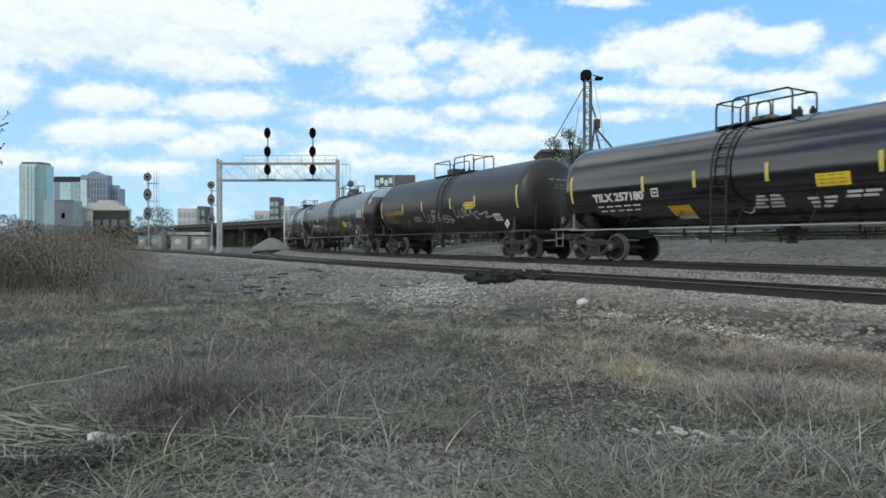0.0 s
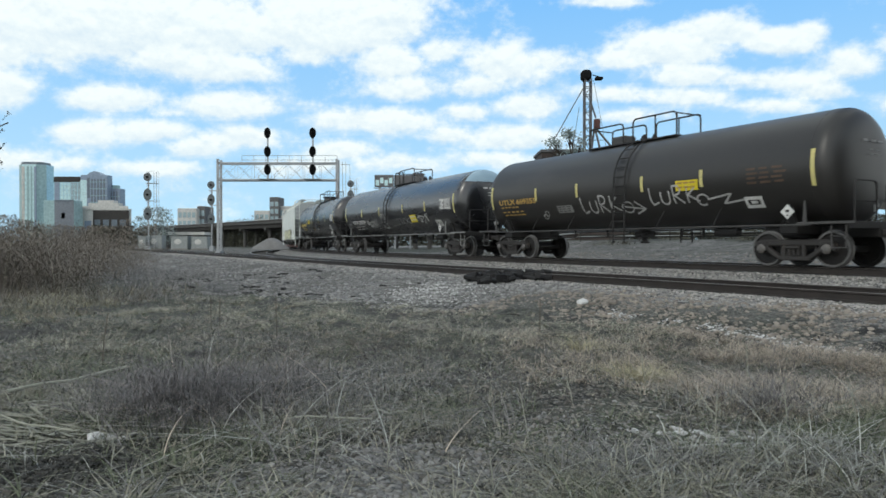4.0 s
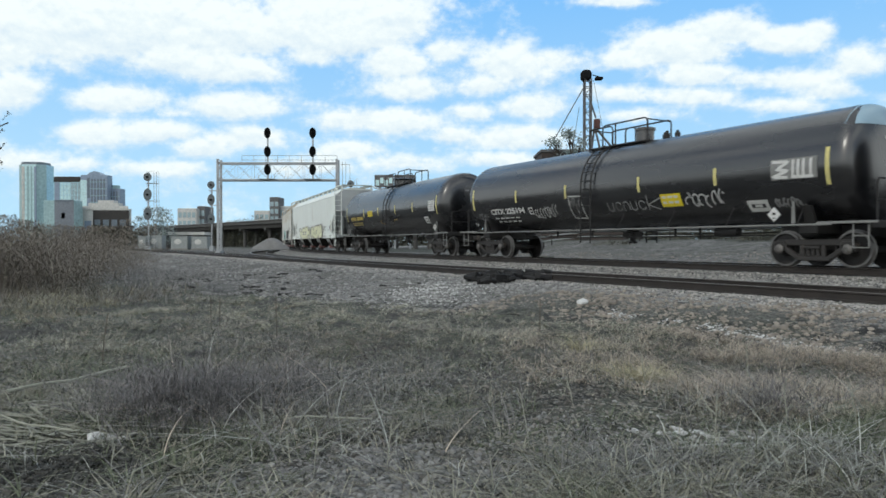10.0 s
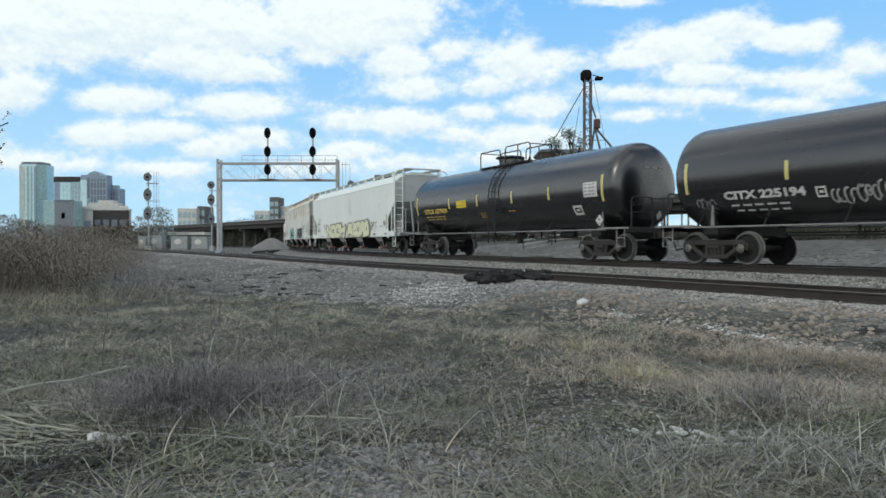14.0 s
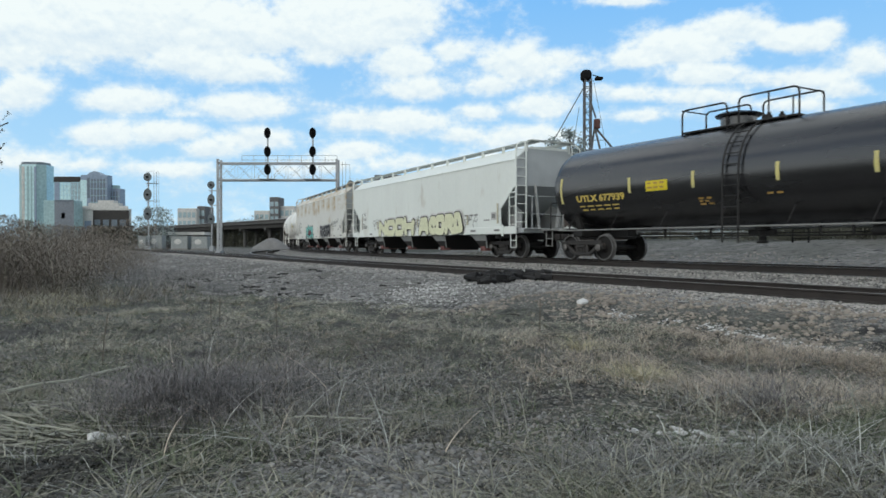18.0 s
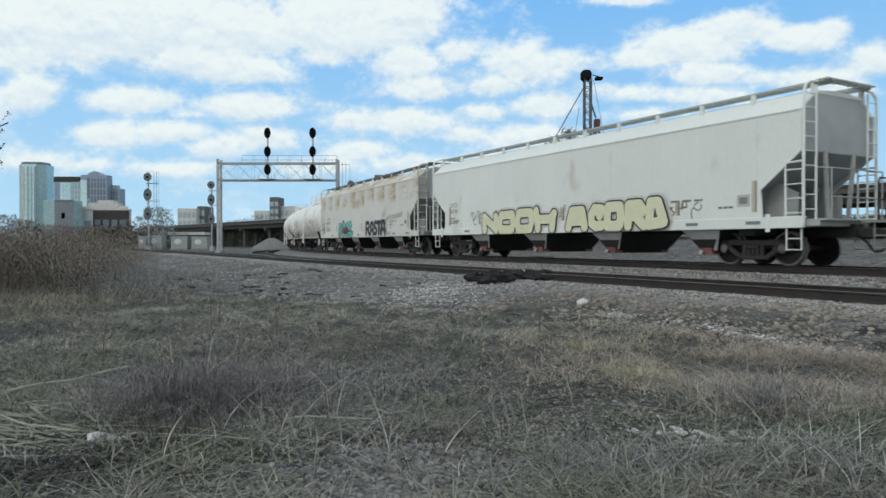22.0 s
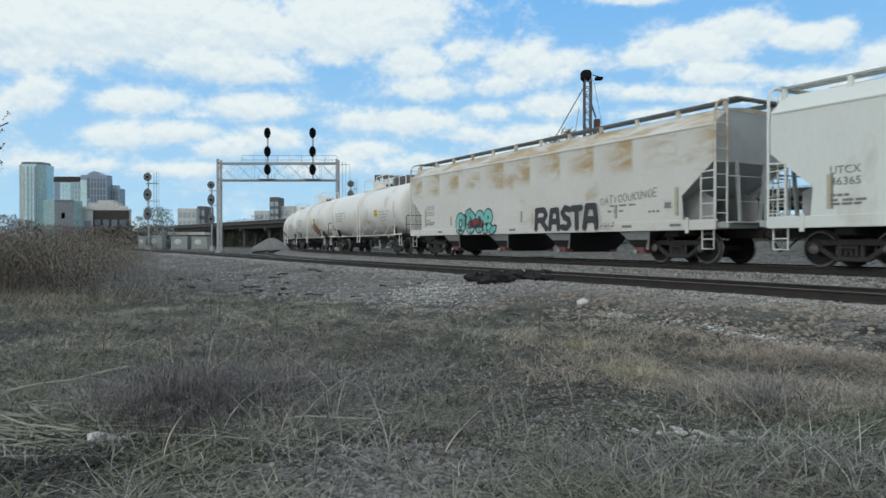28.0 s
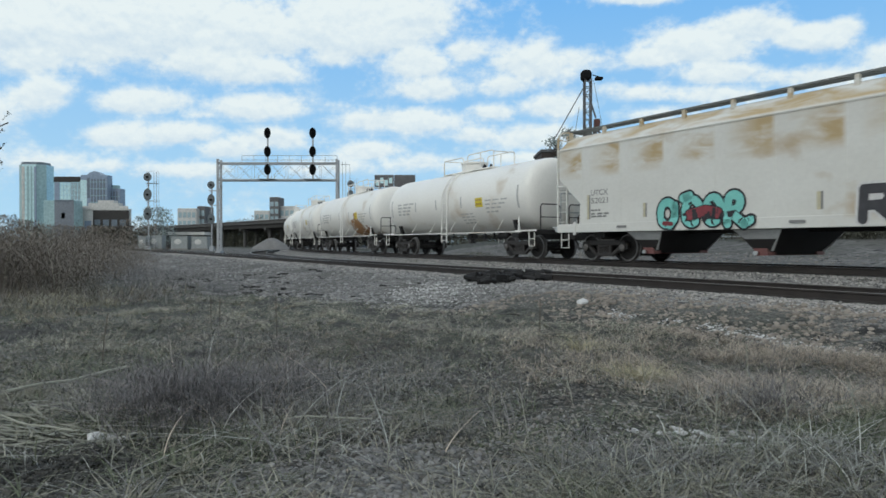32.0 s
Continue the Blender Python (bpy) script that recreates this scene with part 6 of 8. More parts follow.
def signal_head(parent, x, y, z, w, h, ring=False):
    """An oval background plate with a lamp unit and hood, facing the camera."""
    b = Build()
    n = 20
    front = [(x + w / 2 * math.cos(2 * math.pi * i / n), z + h / 2 * math.sin(2 * math.pi * i / n)) for i in range(n)]
    b.prism(front, y - 0.02, y + 0.02)
    b.box(x, y + 0.16, z, w * 0.5, 0.28, h * 0.7, 0.03)
    head = part("signal_head", b, M["signal_grey" if ring else "signal_black"], parent)
    lamps = (0.0,) if ring else (-0.27, 0.0, 0.27)
    for k in lamps:
        b = Build()
        pts = [(0.0, 0.13), (0.30, 0.12)]
        m = Matrix.Translation((x, y - 0.02, z + k * h)) @ Matrix.Rotation(radians(-90), 4, "Z")
        b.lathe([(0.0, 0.14), (0.26, 0.13), (0.26, 0.11), (0.02, 0.11)], 12, m)
        part("lamp_hood", b, M["signal_black"], head)
    return head


def make_gantry():
    Z = 85.0
    xl, xr = -0.3215 * Z, -0.1515 * Z
    k = Z / 1230
    z0 = -0.5
    zt, zb = 0.6 + 141 * k, 0.6 + 111.5 * k
    g = thing("signal_gantry", "galvanised steel signal gantry spanning the tracks", "signal gantry", pose(0, Z, 0))
    for x, top in ((xl, zt + 0.5), (xr, zt + 0.5)):
        b = Build()
        b.box(x, -0.6, (z0 + top) / 2, 0.30, 0.16, top - z0, 0.02)
        b.box(x, 0.6, (z0 + top) / 2, 0.30, 0.16, top - z0, 0.02)
        for i in range(8):
            h = z0 + 0.6 + i * (top - z0 - 1.0) / 8
            b.rod((x, -0.6, h), (x, 0.6, h + (top - z0 - 1.0) / 8), 0.05, 5)
        b.box(x, 0, z0 + 0.05, 0.6, 1.7, 0.3, 0.03)
        part("gantry_post", b, M["galvanised"], g)
    for y in (-0.6, 0.6):
        for z in (zt, zb):
            b = Build()
            b.box((xl + xr) / 2, y, z, xr - xl, 0.16, 0.20, 0.02)
            part("chord", b, M["galvanised"], g)
        n = 7
        for i in range(n):
            x0, x1 = xl + (xr - xl) * i / n, xl + (xr - xl) * (i + 1) / n
            b = Build()
            b.rod((x0, y, zb), (x1, y, zt), 0.018, 5).rod((x0, y, zt), (x1, y, zb), 0.018, 5).rod((x1, y, zb), (x1, y, zt), 0.018, 5)
            part("lattice", b, M["galvanised"], g)
    b = Build()
    b.box((xl + xr) / 2, 0, zb + 0.02, xr - xl - 0.4, 0.9, 0.05, 0.01)
    part("walkway", b, M["galvanised"], g)
    b = Build()
    for z in (zt + 0.55, zt + 1.1):
        b.rod((xl + 2.5, 0.9, z), (xr - 0.2, 0.9, z), 0.028, 5)
    for i in range(9):
        x = xl + 2.5 + (xr - xl - 2.7) * i / 8
        b.rod((x, 0.9, zt), (x, 0.9, zt + 1.1), 0.028, 5)
    part("handrail", b, M["galvanised"], g)
    for px in (-307.0, -228.0):
        x = px * k
        b = Build()
        b.rod((x, -0.75, zb), (x, -0.75, 0.6 + 200 * k), 0.09, 8)
        b.box(x, -0.95, zb + 0.05, 2.0, 0.9, 0.06, 0.01)
        for dx in (-0.95, 0.95):
            b.rod((x + dx, -1.35, zb), (x + dx, -1.35, zb + 0.5), 0.03, 5)
        part("signal_mast", b, M["galvanised"], g)
        for y in (193, 160.5, 129):
            signal_head(g, x, -0.95, 0.6 + y * k, 11.8 * k, 19 * k)
    b = Build()                                             # ladder on the far post
    for dx in (0.6, 1.0):
        b.rod((xr + dx, 0, z0), (xr + dx, 0, zt + 0.2), 0.03, 5)
    for i in range(22):
        z = z0 + 0.3 + i * 0.4
        b.rod((xr + 0.6, 0, z), (xr + 1.0, 0, z), 0.02, 4)
    b.pipe([(xr + 0.4, 0, zt - 0.1), (xr + 1.5, 0, zt - 0.1), (xr + 1.5, 0, zt - 2.2)], 0.03, 5)
    part("ladder", b, M["galvanised"], g)


make_gantry()


def mast_signal(px, Z, top, heads, w, base_z=-0.5):
    k = Z / 1230
    x = px * k
    s = thing("mast_signal", "grey railway mast signal with three round heads and a ladder", "railway signal", pose(x, Z, 0), group="mast signals")
    b = Build()
    b.rod((0, 0, base_z), (0, 0, 0.6 + top * k), 0.10, 10)
    b.box(0, 0, base_z + 0.35, 0.6, 0.6, 0.7, 0.04)
    part("mast", b, M["galvanised"], s)
    b = Build()
    for dx in (0.62, 1.0):
        b.rod((dx, 0.3, base_z), (dx, 0.3, 0.6 + top * k), 0.03, 5)
    z = base_z + 0.3
    while z < 0.6 + top * k:
        b.rod((0.62, 0.3, z), (1.0, 0.3, z), 0.02, 4)
        z += 0.4
    part("ladder", b, M["galvanised"], s)
    b = Build()
    for z in (heads[0] - w * 0.75, heads[1] - w * 0.75):
        zz = 0.6 + z * k
        b.box(0.5, 0.1, zz, 1.6, 0.9, 0.05, 0.01)
    zz = 0.6 + (top + 2) * k
    b.pipe([(-0.4, 0.5, 0.6 + heads[2] * k), (-0.4, 0.5, zz), (1.2, 0.5, zz), (1.2, 0.5, 0.6 + heads[2] * k)], 0.025, 5)
    part("service_platform", b, M["galvanised"], s)
    for i, h in enumerate(heads):
        signal_head(s, 0, -0.3, 0.6 + h * k, w * k, w * k * (1.0 if i == 0 else 1.5), ring=True)


mast_signal(-521, 95.0, 126, (117, 86, 52), 14.5)
mast_signal(-409, 96.0, 109, (103, 77, 43), 13.0)
mast_signal(-163, 125.0, 112, (105, 85, 62), 12.0)


def cabinet(px0, px1, Z, h, label):
    k = Z / 1230
    x0, x1 = px0 * k, px1 * k
    c = thing("signal_cabinet", label, "equipment cabinet", pose((x0 + x1) / 2, Z, -0.55), group="signal cabinets")
    b = Build()
    w = x1 - x0
    b.box(0, 0, 0.12, w + 0.2, 2.0, 0.24, 0.02)
    part("plinth", b, M["concrete"], c)
    b = Build()
    b.box(0, 0, 0.24 + h / 2, w, 1.8, h, 0.03)
    b.box(0, 0, 0.24 + h + 0.05, w + 0.16, 2.0, 0.10, 0.03)
    part("body", b, M["cabinet"], c)
    for s in (-1, 1):
        b = Build()
        b.box(s * w * 0.24, -0.92, 0.24 + h / 2, w * 0.42, 0.04, h * 0.86, 0.01)
        d = part("door", b, M["cabinet"], c)
        b = Build()
        b.box(s * w * 0.06, -0.96, 0.24 + h / 2, 0.05, 0.05, 0.22, 0.01)
        part("handle", b, M["galvanised"], d)
    b = Build()
    b.prism([(w * 0.22 * math.cos(2 * math.pi * i / 14) - w * 0.08, 0.3 + h * 0.55 + h * 0.22 * math.sin(2 * math.pi * i / 14)) for i in range(14)], -0.965, -0.945)
    part("round_plate", b, M["facade_white"], c, "round white plate")


cabinet(-536, -522, 120, 2.0, "small white signal cabinet on a concrete plinth")
cabinet(-519, -494, 122, 2.2, "grey signal cabinet on a concrete plinth")
cabinet(-478, -449, 122, 2.1, "grey signal bungalow on a concrete plinth")
cabinet(-442, -414, 122, 2.0, "grey signal bungalow on a concrete plinth")


# ---- road bridge behind the tracks ----
def make_bridge():
    a, c = Vector((-118.0, 286.0, 0)), Vector((66.0, 57.0, 0))
    d = (c - a).normalized()
    nrm = Vector((-d.y, d.x, 0))
    L = (c - a).length
    ang = math.atan2(d.y, d.x)
    br = thing("road_bridge", "dark road bridge on concrete piers crossing behind the tracks", "bridge", Matrix.Translation(a) @ Matrix.Rotation(ang, 4, "Z"))
    b = Build()
    b.box(L / 2, 0, 6.25, L, 11.0, 0.5, 0.03)
    part("deck", b, M["bridge_concrete"], br)
    for y in (-4.5, -1.5, 1.5, 4.5):
        b = Build()
        b.box(L / 2, y, 5.45, L, 0.5, 1.1, 0.03)
        part("girder", b, M["bridge_dark"], br)
    for y in (-5.4, 5.4):
        b = Build()
        b.box(L / 2, y, 6.75, L, 0.22, 0.5, 0.02)
        part("parapet", b, M["bridge_dark"], br)
        b = Build()
        b.rod((0, y, 7.15), (L, y, 7.15), 0.05, 5)
        x = 1.0
        while x < L:
            b.rod((x, y, 6.9), (x, y, 7.2), 0.035, 4)
            x += 2.5
        part("railing", b, M["galvanised"], br)
    # piers stand clear of the tracks
    x = 14.0
    while x < L:
        p = a + d * x
        if min(math.sqrt(((MAIN_XY - (p.x, p.y)) ** 2).sum(1).min()), math.sqrt(((BRANCH_XY - (p.x, p.y)) ** 2).sum(1).min())) > 6.5:
            b = Build()
            b.box(x, 0, 4.55, 1.2, 10.4, 0.7, 0.05)
            cap = part("pier_cap", b, M["bridge_concrete"], br)
            for y in (-3.6, 0, 3.6):
                b = Build()
                b.lathe([(-0.8, 0.5), (4.2, 0.5), (4.25, 0.62)], 14, Matrix.Translation((x, y, 0)) @ Matrix.Rotation(radians(-90), 4, "Y"))
                part("column", b, M["bridge_concrete"], cap)
        x += 17.0


make_bridge()


# ---- grain elevator leg on a flat-roofed building ----
def make_elevator():
    Z = 84.0
    k = Z / 1230
    o = thing("warehouse", "dark brick flat-roofed warehouse behind the train", "building", pose(0, Z, 0))
    x0, x1, h = 170 * k, 313 * k, 0.6 + 158 * k
    b = Build()
    b.box((x0 + x1) / 2, 1, (h - 0.6) / 2, x1 - x0, 6, h + 0.6, 0.05)
    part("wall", b, M["brick_far"], o)
    b = Build()
    b.box((x0 + x1) / 2, 1, h + 0.1, x1 - x0 + 0.3, 6.3, 0.35, 0.05)
    part("roof_edge", b, M["facade_brown"], o)
    for i in range(5):
        b = Build()
        b.box(x0 + (x1 - x0) * (i + 0.5) / 5, -2.0, h - 4.0, 1.1, 0.12, 1.6, 0.02)
        part("window", b, M["glass_far"], o)
    e = thing("elevator_leg", "steel grain elevator leg tower with guy wires and a motor head", "elevator tower", pose(0, Z - 4.4, 0))
    xa, xb, top = 250 * k, 261 * k, 0.6 + 290 * k
    zb = h + 0.2
    for dy in (0, 0.9):
        for x in (xa, xb):
            b = Build()
            b.box(x, 4 + dy, (zb + top) / 2, 0.16, 0.16, top - zb, 0.02)
            part("leg", b, M["facade_brown"], e)
    n = 9
    for i in range(n + 1):
        z = zb + (top - zb) * i / n
        for y in (4, 4.9):
            b = Build()
            b.rod((xa, y, z), (xb, y, z), 0.05, 5)
            part("crossbar", b, M["facade_brown"], e)
        if i < n:
            z1 = zb + (top - zb) * (i + 1) / n
            b = Build()
            b.rod((xa if i % 2 else xb, 4, z), (xb if i % 2 else xa, 4, z1), 0.04, 5)
            part("brace", b, M["facade_brown"], e)
    b = Build()
    xm = (xa + xb) / 2
    b.box(xm - 0.2, 4.4, 0.6 + 296 * k, 18 * k, 1.2, 19 * k, 0.3)
    part("head_box", b, M["signal_black"], e, "dark rounded head casing")
    b = Build()
    b.box(xm + 1.35, 4.4, 0.6 + 291 * k, 0.9, 0.8, 0.35, 0.12)
    b.rod((xm + 0.5, 4.4, 0.6 + 298 * k), (xm + 1.4, 4.4, 0.6 + 294 * k), 0.06, 6)
    part("motor", b, M["signal_black"], e)
    b = Build()
    b.rod((xb, 4.4, 0.6 + 250 * k), (270 * k, 4.4, 0.6 + 222 * k), 0.10, 8)
    b.box(272 * k, 4.4, 0.6 + 211 * k, 10 * k, 0.8, 17 * k, 0.08, slot=1)
    part("distributor", b, [M["facade_brown"], M["hopper_brown"]], e)
    for dx in (-6, 11, 38):
        b = Build()
        b.rod((268 * k, 4.4, 0.6 + 206 * k), ((268 + dx) * k, 4.4, zb), 0.13, 8)
        part("spout", b, M["facade_brown"], e)
    for xs, zs, xe in ((247, 273, 184), (266, 288, 290)):
        b = Build()
        b.rod((xs * k, 4.4, 0.6 + zs * k), (xe * k, 4.4, zb), 0.06 if xs == 247 else 0.025, 5)
        part("guy_wire", b, M["facade_brown"], e)
    b = Build()
    b.rod((228 * k, 4.2, 0.6 + 182 * k), (288 * k, 4.2, 0.6 + 182 * k), 0.04, 5)
    b.rod((228 * k, 4.2, zb), (240 * k, 4.2, 0.6 + 240 * k), 0.03, 5)
    part("stay_frame", b, M["facade_brown"], e)
    return x0, k, h, Z


make_elevator()


# ---- billboard ----
def make_billboard():
    Z = 140.0
    k = Z / 1230
    o = thing("billboard", "two faded billboard panels on steel posts", "billboard", pose(0, Z, 0))
    for x0, x1, m in ((-121, -87, "facade_pale"), (-86, -49, "facade_brown")):
        b = Build()
        b.box((x0 + x1) / 2 * k, 0, 0.6 + 110 * k, (x1 - x0) * k, 0.3, 22 * k, 0.05)
        pnl = part("panel", b, M["facade_brown"], o)
        b = Build()
        for i in range(4):
            b.box((x0 + (x1 - x0) * (0.15 + 0.23 * i)) * k, -0.18, 0.6 + (107 + 4 * (i % 2)) * k, (x1 - x0) * 0.18 * k, 0.04, 10 * k, 0.01)
        part("faded_print", b, M[m], pnl)
    for x in (-112, -85, -58):
        b = Build()
        b.rod((x * k, 0.5, -0.6), (x * k, 0.5, 0.6 + 118 * k), 0.2, 8)
        part("post", b, M["galvanised"], o)
    b = Build()
    b.box(-85 * k, -0.4, 0.6 + 97 * k, 74 * k, 0.8, 0.1, 0.01)
    part("catwalk", b, M["galvanised"], o)


make_billboard()


# ---- city skyline ----
def tower(name, label, px0, px1, top, Z, mat, glass, depth=30.0, floors=24, bays=8, shape="box", cap=None):
    k = Z / 1230
    x0, x1, h = px0 * k, px1 * k, 0.6 + top * k
    o = thing(name, label, "building", pose((x0 + x1) / 2, Z, 0))
    w = x1 - x0
    b = Build()
    if shape == "chamfer":
        c = w * 0.2
        out = [(-w / 2, c), (-w / 2 + c, 0), (w / 2 - c, 0), (w / 2, c), (w / 2, depth), (-w / 2, depth)]
        b.prism(out, -1, h, "z")
    elif shape == "gable":
        b.prism([(-w / 2, -1), (w / 2, -1), (w / 2, h * 0.95), (w * 0.2, h * 0.95), (-w * 0.05, h), (-w * 0.3, h * 0.95), (-w / 2, h * 0.95)], 0, depth)
    else:
        b.box(0, depth / 2, h / 2 - 0.5, w, depth, h + 1, 0.3)
    wall = part("wall", b, M[mat], o)
    if cap:
        b = Build()
        b.box(0, depth / 2, h + 0.02 * h, w * 0.98, depth * 0.98, h * 0.05, 0.3)
        part("roof", b, M[cap], o)
    fh = h * 0.93 / floors
    wm = None
    span = w * (0.6 if shape == "chamfer" else 0.94)
    b = Build()
    b.box(0, 0, 0, span / bays * 0.72, 0.3, fh * 0.62, 0.0)
    wm = b.mesh("window", M[glass])
    for f in range(floors):
        if (f + 0.5) * fh < h * 0.12:
            continue
        for i in range(bays):
            win = part("window", wm, None, wall)
            win.location = (-span / 2 + span * (i + 0.5) / bays, -0.1, (f + 0.5) * fh)


def banded_tower(name, label, px0, px1, top, Z, mat, strips=(), bands=(), outline=None, sides=(), depth=14.0):
    """A far tower: strips run up it (from, to, low, high), bands run across it, all by bearing and height."""
    k = Z / 1230
    o = thing(name, label, "building", pose((px0 + px1) / 2 * k, Z, 0))
    w, h, mid = (px1 - px0) * k, 0.6 + top * k, (px0 + px1) / 2
    slots = [mat]
    b = Build()
    if outline:                                             # plan of the front, as cuts of the two corners
        cl, cr = outline[0] * k, outline[1] * k
        b.prism([(-w / 2, cl), (-w / 2 + cl, 0), (w / 2 - cr, 0), (w / 2, cr), (w / 2, depth), (-w / 2, depth)], -1, h, "z")
        for edge, m in sides:
            slots.append(m)
            b.s[edge] = len(slots) - 1
    else:
        b.box(0, depth / 2, h / 2 - 0.5, w, depth, h + 1, 0.3)
    wall = part("wall", b, [M[m] for m in slots], o)
    for kind, rows, out in (("glazing", strips, 0.45), ("ledge", bands, 0.75)):
        for a, c, lo, hi, m in rows:
            b = Build()
            b.box(((a + c) / 2 - mid) * k, -out / 2 + 0.05, 0.6 + (lo + hi) / 2 * k, (c - a) * k, out, (hi - lo) * k, 0.05)
            part(kind, b, M[m], wall)
    return o, w, h, k


o, w, h, k = banded_tower("skyscraper", "pale green-grey glass skyscraper with chamfered corners", -756, -708, 140, 900, "facade_pale",
                          [(-745, -740, 2, 136, "facade_white"), (-736, -732, 2, 136, "facade_sage"), (-729, -726.5, 2, 136, "facade_sage"), (-723, -719, 2, 136, "facade_grey")],
                          [(-744, -720, 6 + 8.8 * i, 6.7 + 8.8 * i, "facade_sage") for i in range(14)], (11, 12), ((0, "facade_sage"), (2, "facade_sage"), (3, "facade_blue")), 26)
b = Build()
b.prism([(-w * 0.40, 9 * k), (-w * 0.28, 2), (w * 0.26, 2), (w * 0.42, 9 * k), (w * 0.42, 24), (-w * 0.40, 24)], h - 0.5, h + 4.5 * k, "z")
part("crown", b, M["facade_dark"], o)
banded_tower("skyscraper", "blue glass office tower with a dark top", -689, -640, 117, 880, "facade_blue",
             [(-687, -678, 0, 108, "facade_grey")] + [(-676 + 6 * i, -671.5 + 6 * i, 0, 107, "facade_pale" if i < 3 else "glass_far") for i in range(6)],
             [(-688, -641, 108.5, 118, "bridge_dark")] + [(-677, -641, 4 + 9 * i, 4.8 + 9 * i, "facade_blue") for i in range(12)])
o, w, h, k = banded_tower("skyscraper", "blue-grey office tower with a gabled top", -641, -594, 121, 860, "facade_grey",
                          [(-641, -630, 0, 112, "facade_pale"), (-629, -625, 80, 116, "facade_dark")] + [(-622 + 5.4 * i, -619.6 + 5.4 * i, 0, 114, "facade_dark") for i in range(5)],
                          [(-624, -595, 12 + 12 * i, 13 + 12 * i, "facade_sage") for i in range(9)])
b = Build()
b.prism([(-w * 0.28, h - 1), (w * 0.30, h - 1), (w * 0.20, h + 4 * k), (0.0, h + 7 * k), (-w * 0.18, h + 4 * k)], 0.5, 12)
part("gable", b, M["facade_grey"], o)
o, w, h, k = banded_tower("skyscraper", "blue-grey stepped office block", -596, -571, 97, 870, "facade_grey",
                          [(-593 + 5 * i, -590.6 + 5 * i, 0, 92, "facade_dark") for i in range(4)], [(-595, -572, 16 + 11 * i, 17 + 11 * i, "facade_sage") for i in range(7)])
b = Build()
b.box(-w * 0.05, 6, h + 3 * k, w * 0.6, 8, 6 * k, 0.2)
part("plant_room", b, M["facade_sage"], o)
banded_tower("office_block", "grey-brown mid-rise office block", -707, -652, 76, 620, "facade_sage",
             [(-687, -653, 2, 75.5, "facade_slate"), (-675, -668, 44, 54, "facade_dark")], [(-687, -653, 74, 77, "facade_dark")])
o, w, h, k = banded_tower("office_block", "white stepped office block with a dark lower wing", -638, -563, 62, 640, "facade_white",
                          [(-619, -555, -4, 58, "bridge_dark"), (-634, -622, 20, 40, "facade_grey")], [(-640, -557, 59, 66, "facade_white")] + [(-616 + 15 * i, -606 + 15 * i, 30, 42, "facade_dark") for i in range(4)])
for a, c, lo, hi in ((-629, -575, 66, 71), (-612, -584, 71, 76)):
    b = Build()
    b.box(((a + c) / 2 + 600.5) * k, 6, 0.6 + (lo + hi) / 2 * k, (c - a) * k, 9, (hi - lo) * k + 0.3, 0.2)
    part("penthouse", b, M["facade_white"], o)
tower("office_block", "pale low-rise building by the railway", -470, -436, 62, 420, "facade_white", "glass_far", 16, 4, 4)
tower("office_block", "dark-sided low-rise building by the railway", -435, -421, 66, 425, "facade_brown", "glass_far", 16, 4, 2)
tower("office_block", "pale stepped building behind the bridge", -334, -307, 58, 430, "facade_white", "glass_far", 16, 4, 3)
tower("office_block", "brown stair tower of a pale building", -307, -290, 82, 432, "facade_brown", "glass_far", 14, 6, 2)
tower("office_block", "pale low wing of a building", -290, -262, 66, 436, "facade_white", "glass_far", 14, 4, 3)


# ---- white shed behind the cabinets, gravel heap ----
shed = thing("shed", "long low open shed with a flat white roof", "shed", pose(-0.372 * 165, 165, -0.55))
# dark block put in for the shade under the open roof
b = Build()
b.box(0, 0.5, 1.5, 10.2, 3.0, 2.9, 0.05)
part("wall", b, M["facade_brown"], shed)
b = Build()
b.box(0, 0, 3.45, 11.0, 4.6, 0.7, 0.05)
part("roof", b, M["facade_white"], shed)
b = Build()
vs, fs = [], []
for j in range(7):
    for i in range(28):
        t, u = 2 * math.pi * i / 28, j / 6
        r = (1 - u) * (1 + 0.12 * noise.noise((math.cos(t) * 2, math.sin(t) * 2, u * 3)))
        vs.append((4.2 * r * math.cos(t), 3.0 * r * math.sin(t), 2.3 * (1 - (1 - u) ** 1.5)))
for j in range(6):
    for i in range(28):
        fs.append((j * 28 + i, j * 28 + (i + 1) % 28, (j + 1) * 28 + (i + 1) % 28, (j + 1) * 28 + i))
b.add(vs, fs)
solid("gravel_heap", b, M["heap_grey"], "conical heap of grey gravel beside the bridge", "gravel heap", pose(-0.2465 * 140, 140, -0.6), smooth=60)


# ---- fence on the far bank ----
def far_fence():
    f = thing("fence", "long pale metal rail fence on the bank behind the tracks", "fence")
    post = Build().box(0, 0, 0.35, 0.10, 0.10, 1.1, 0.01).mesh("post", M["bridge_dark"])
    for i in range(20):
        x = 7.0 + 2.4 * i
        y = 62.0 - 0.20 * x
        z = ground_z(x, y)
        part("post", post, None, f).location = (x, y, z)
        if i:
            for h in (0.42, 0.80):
                b = Build()
                b.rod((px, py, pz + h), (x, y, z + h), 0.055, 6)
                part("rail", b, M["cabinet"], f)
        px, py, pz = x, y, z


far_fence()


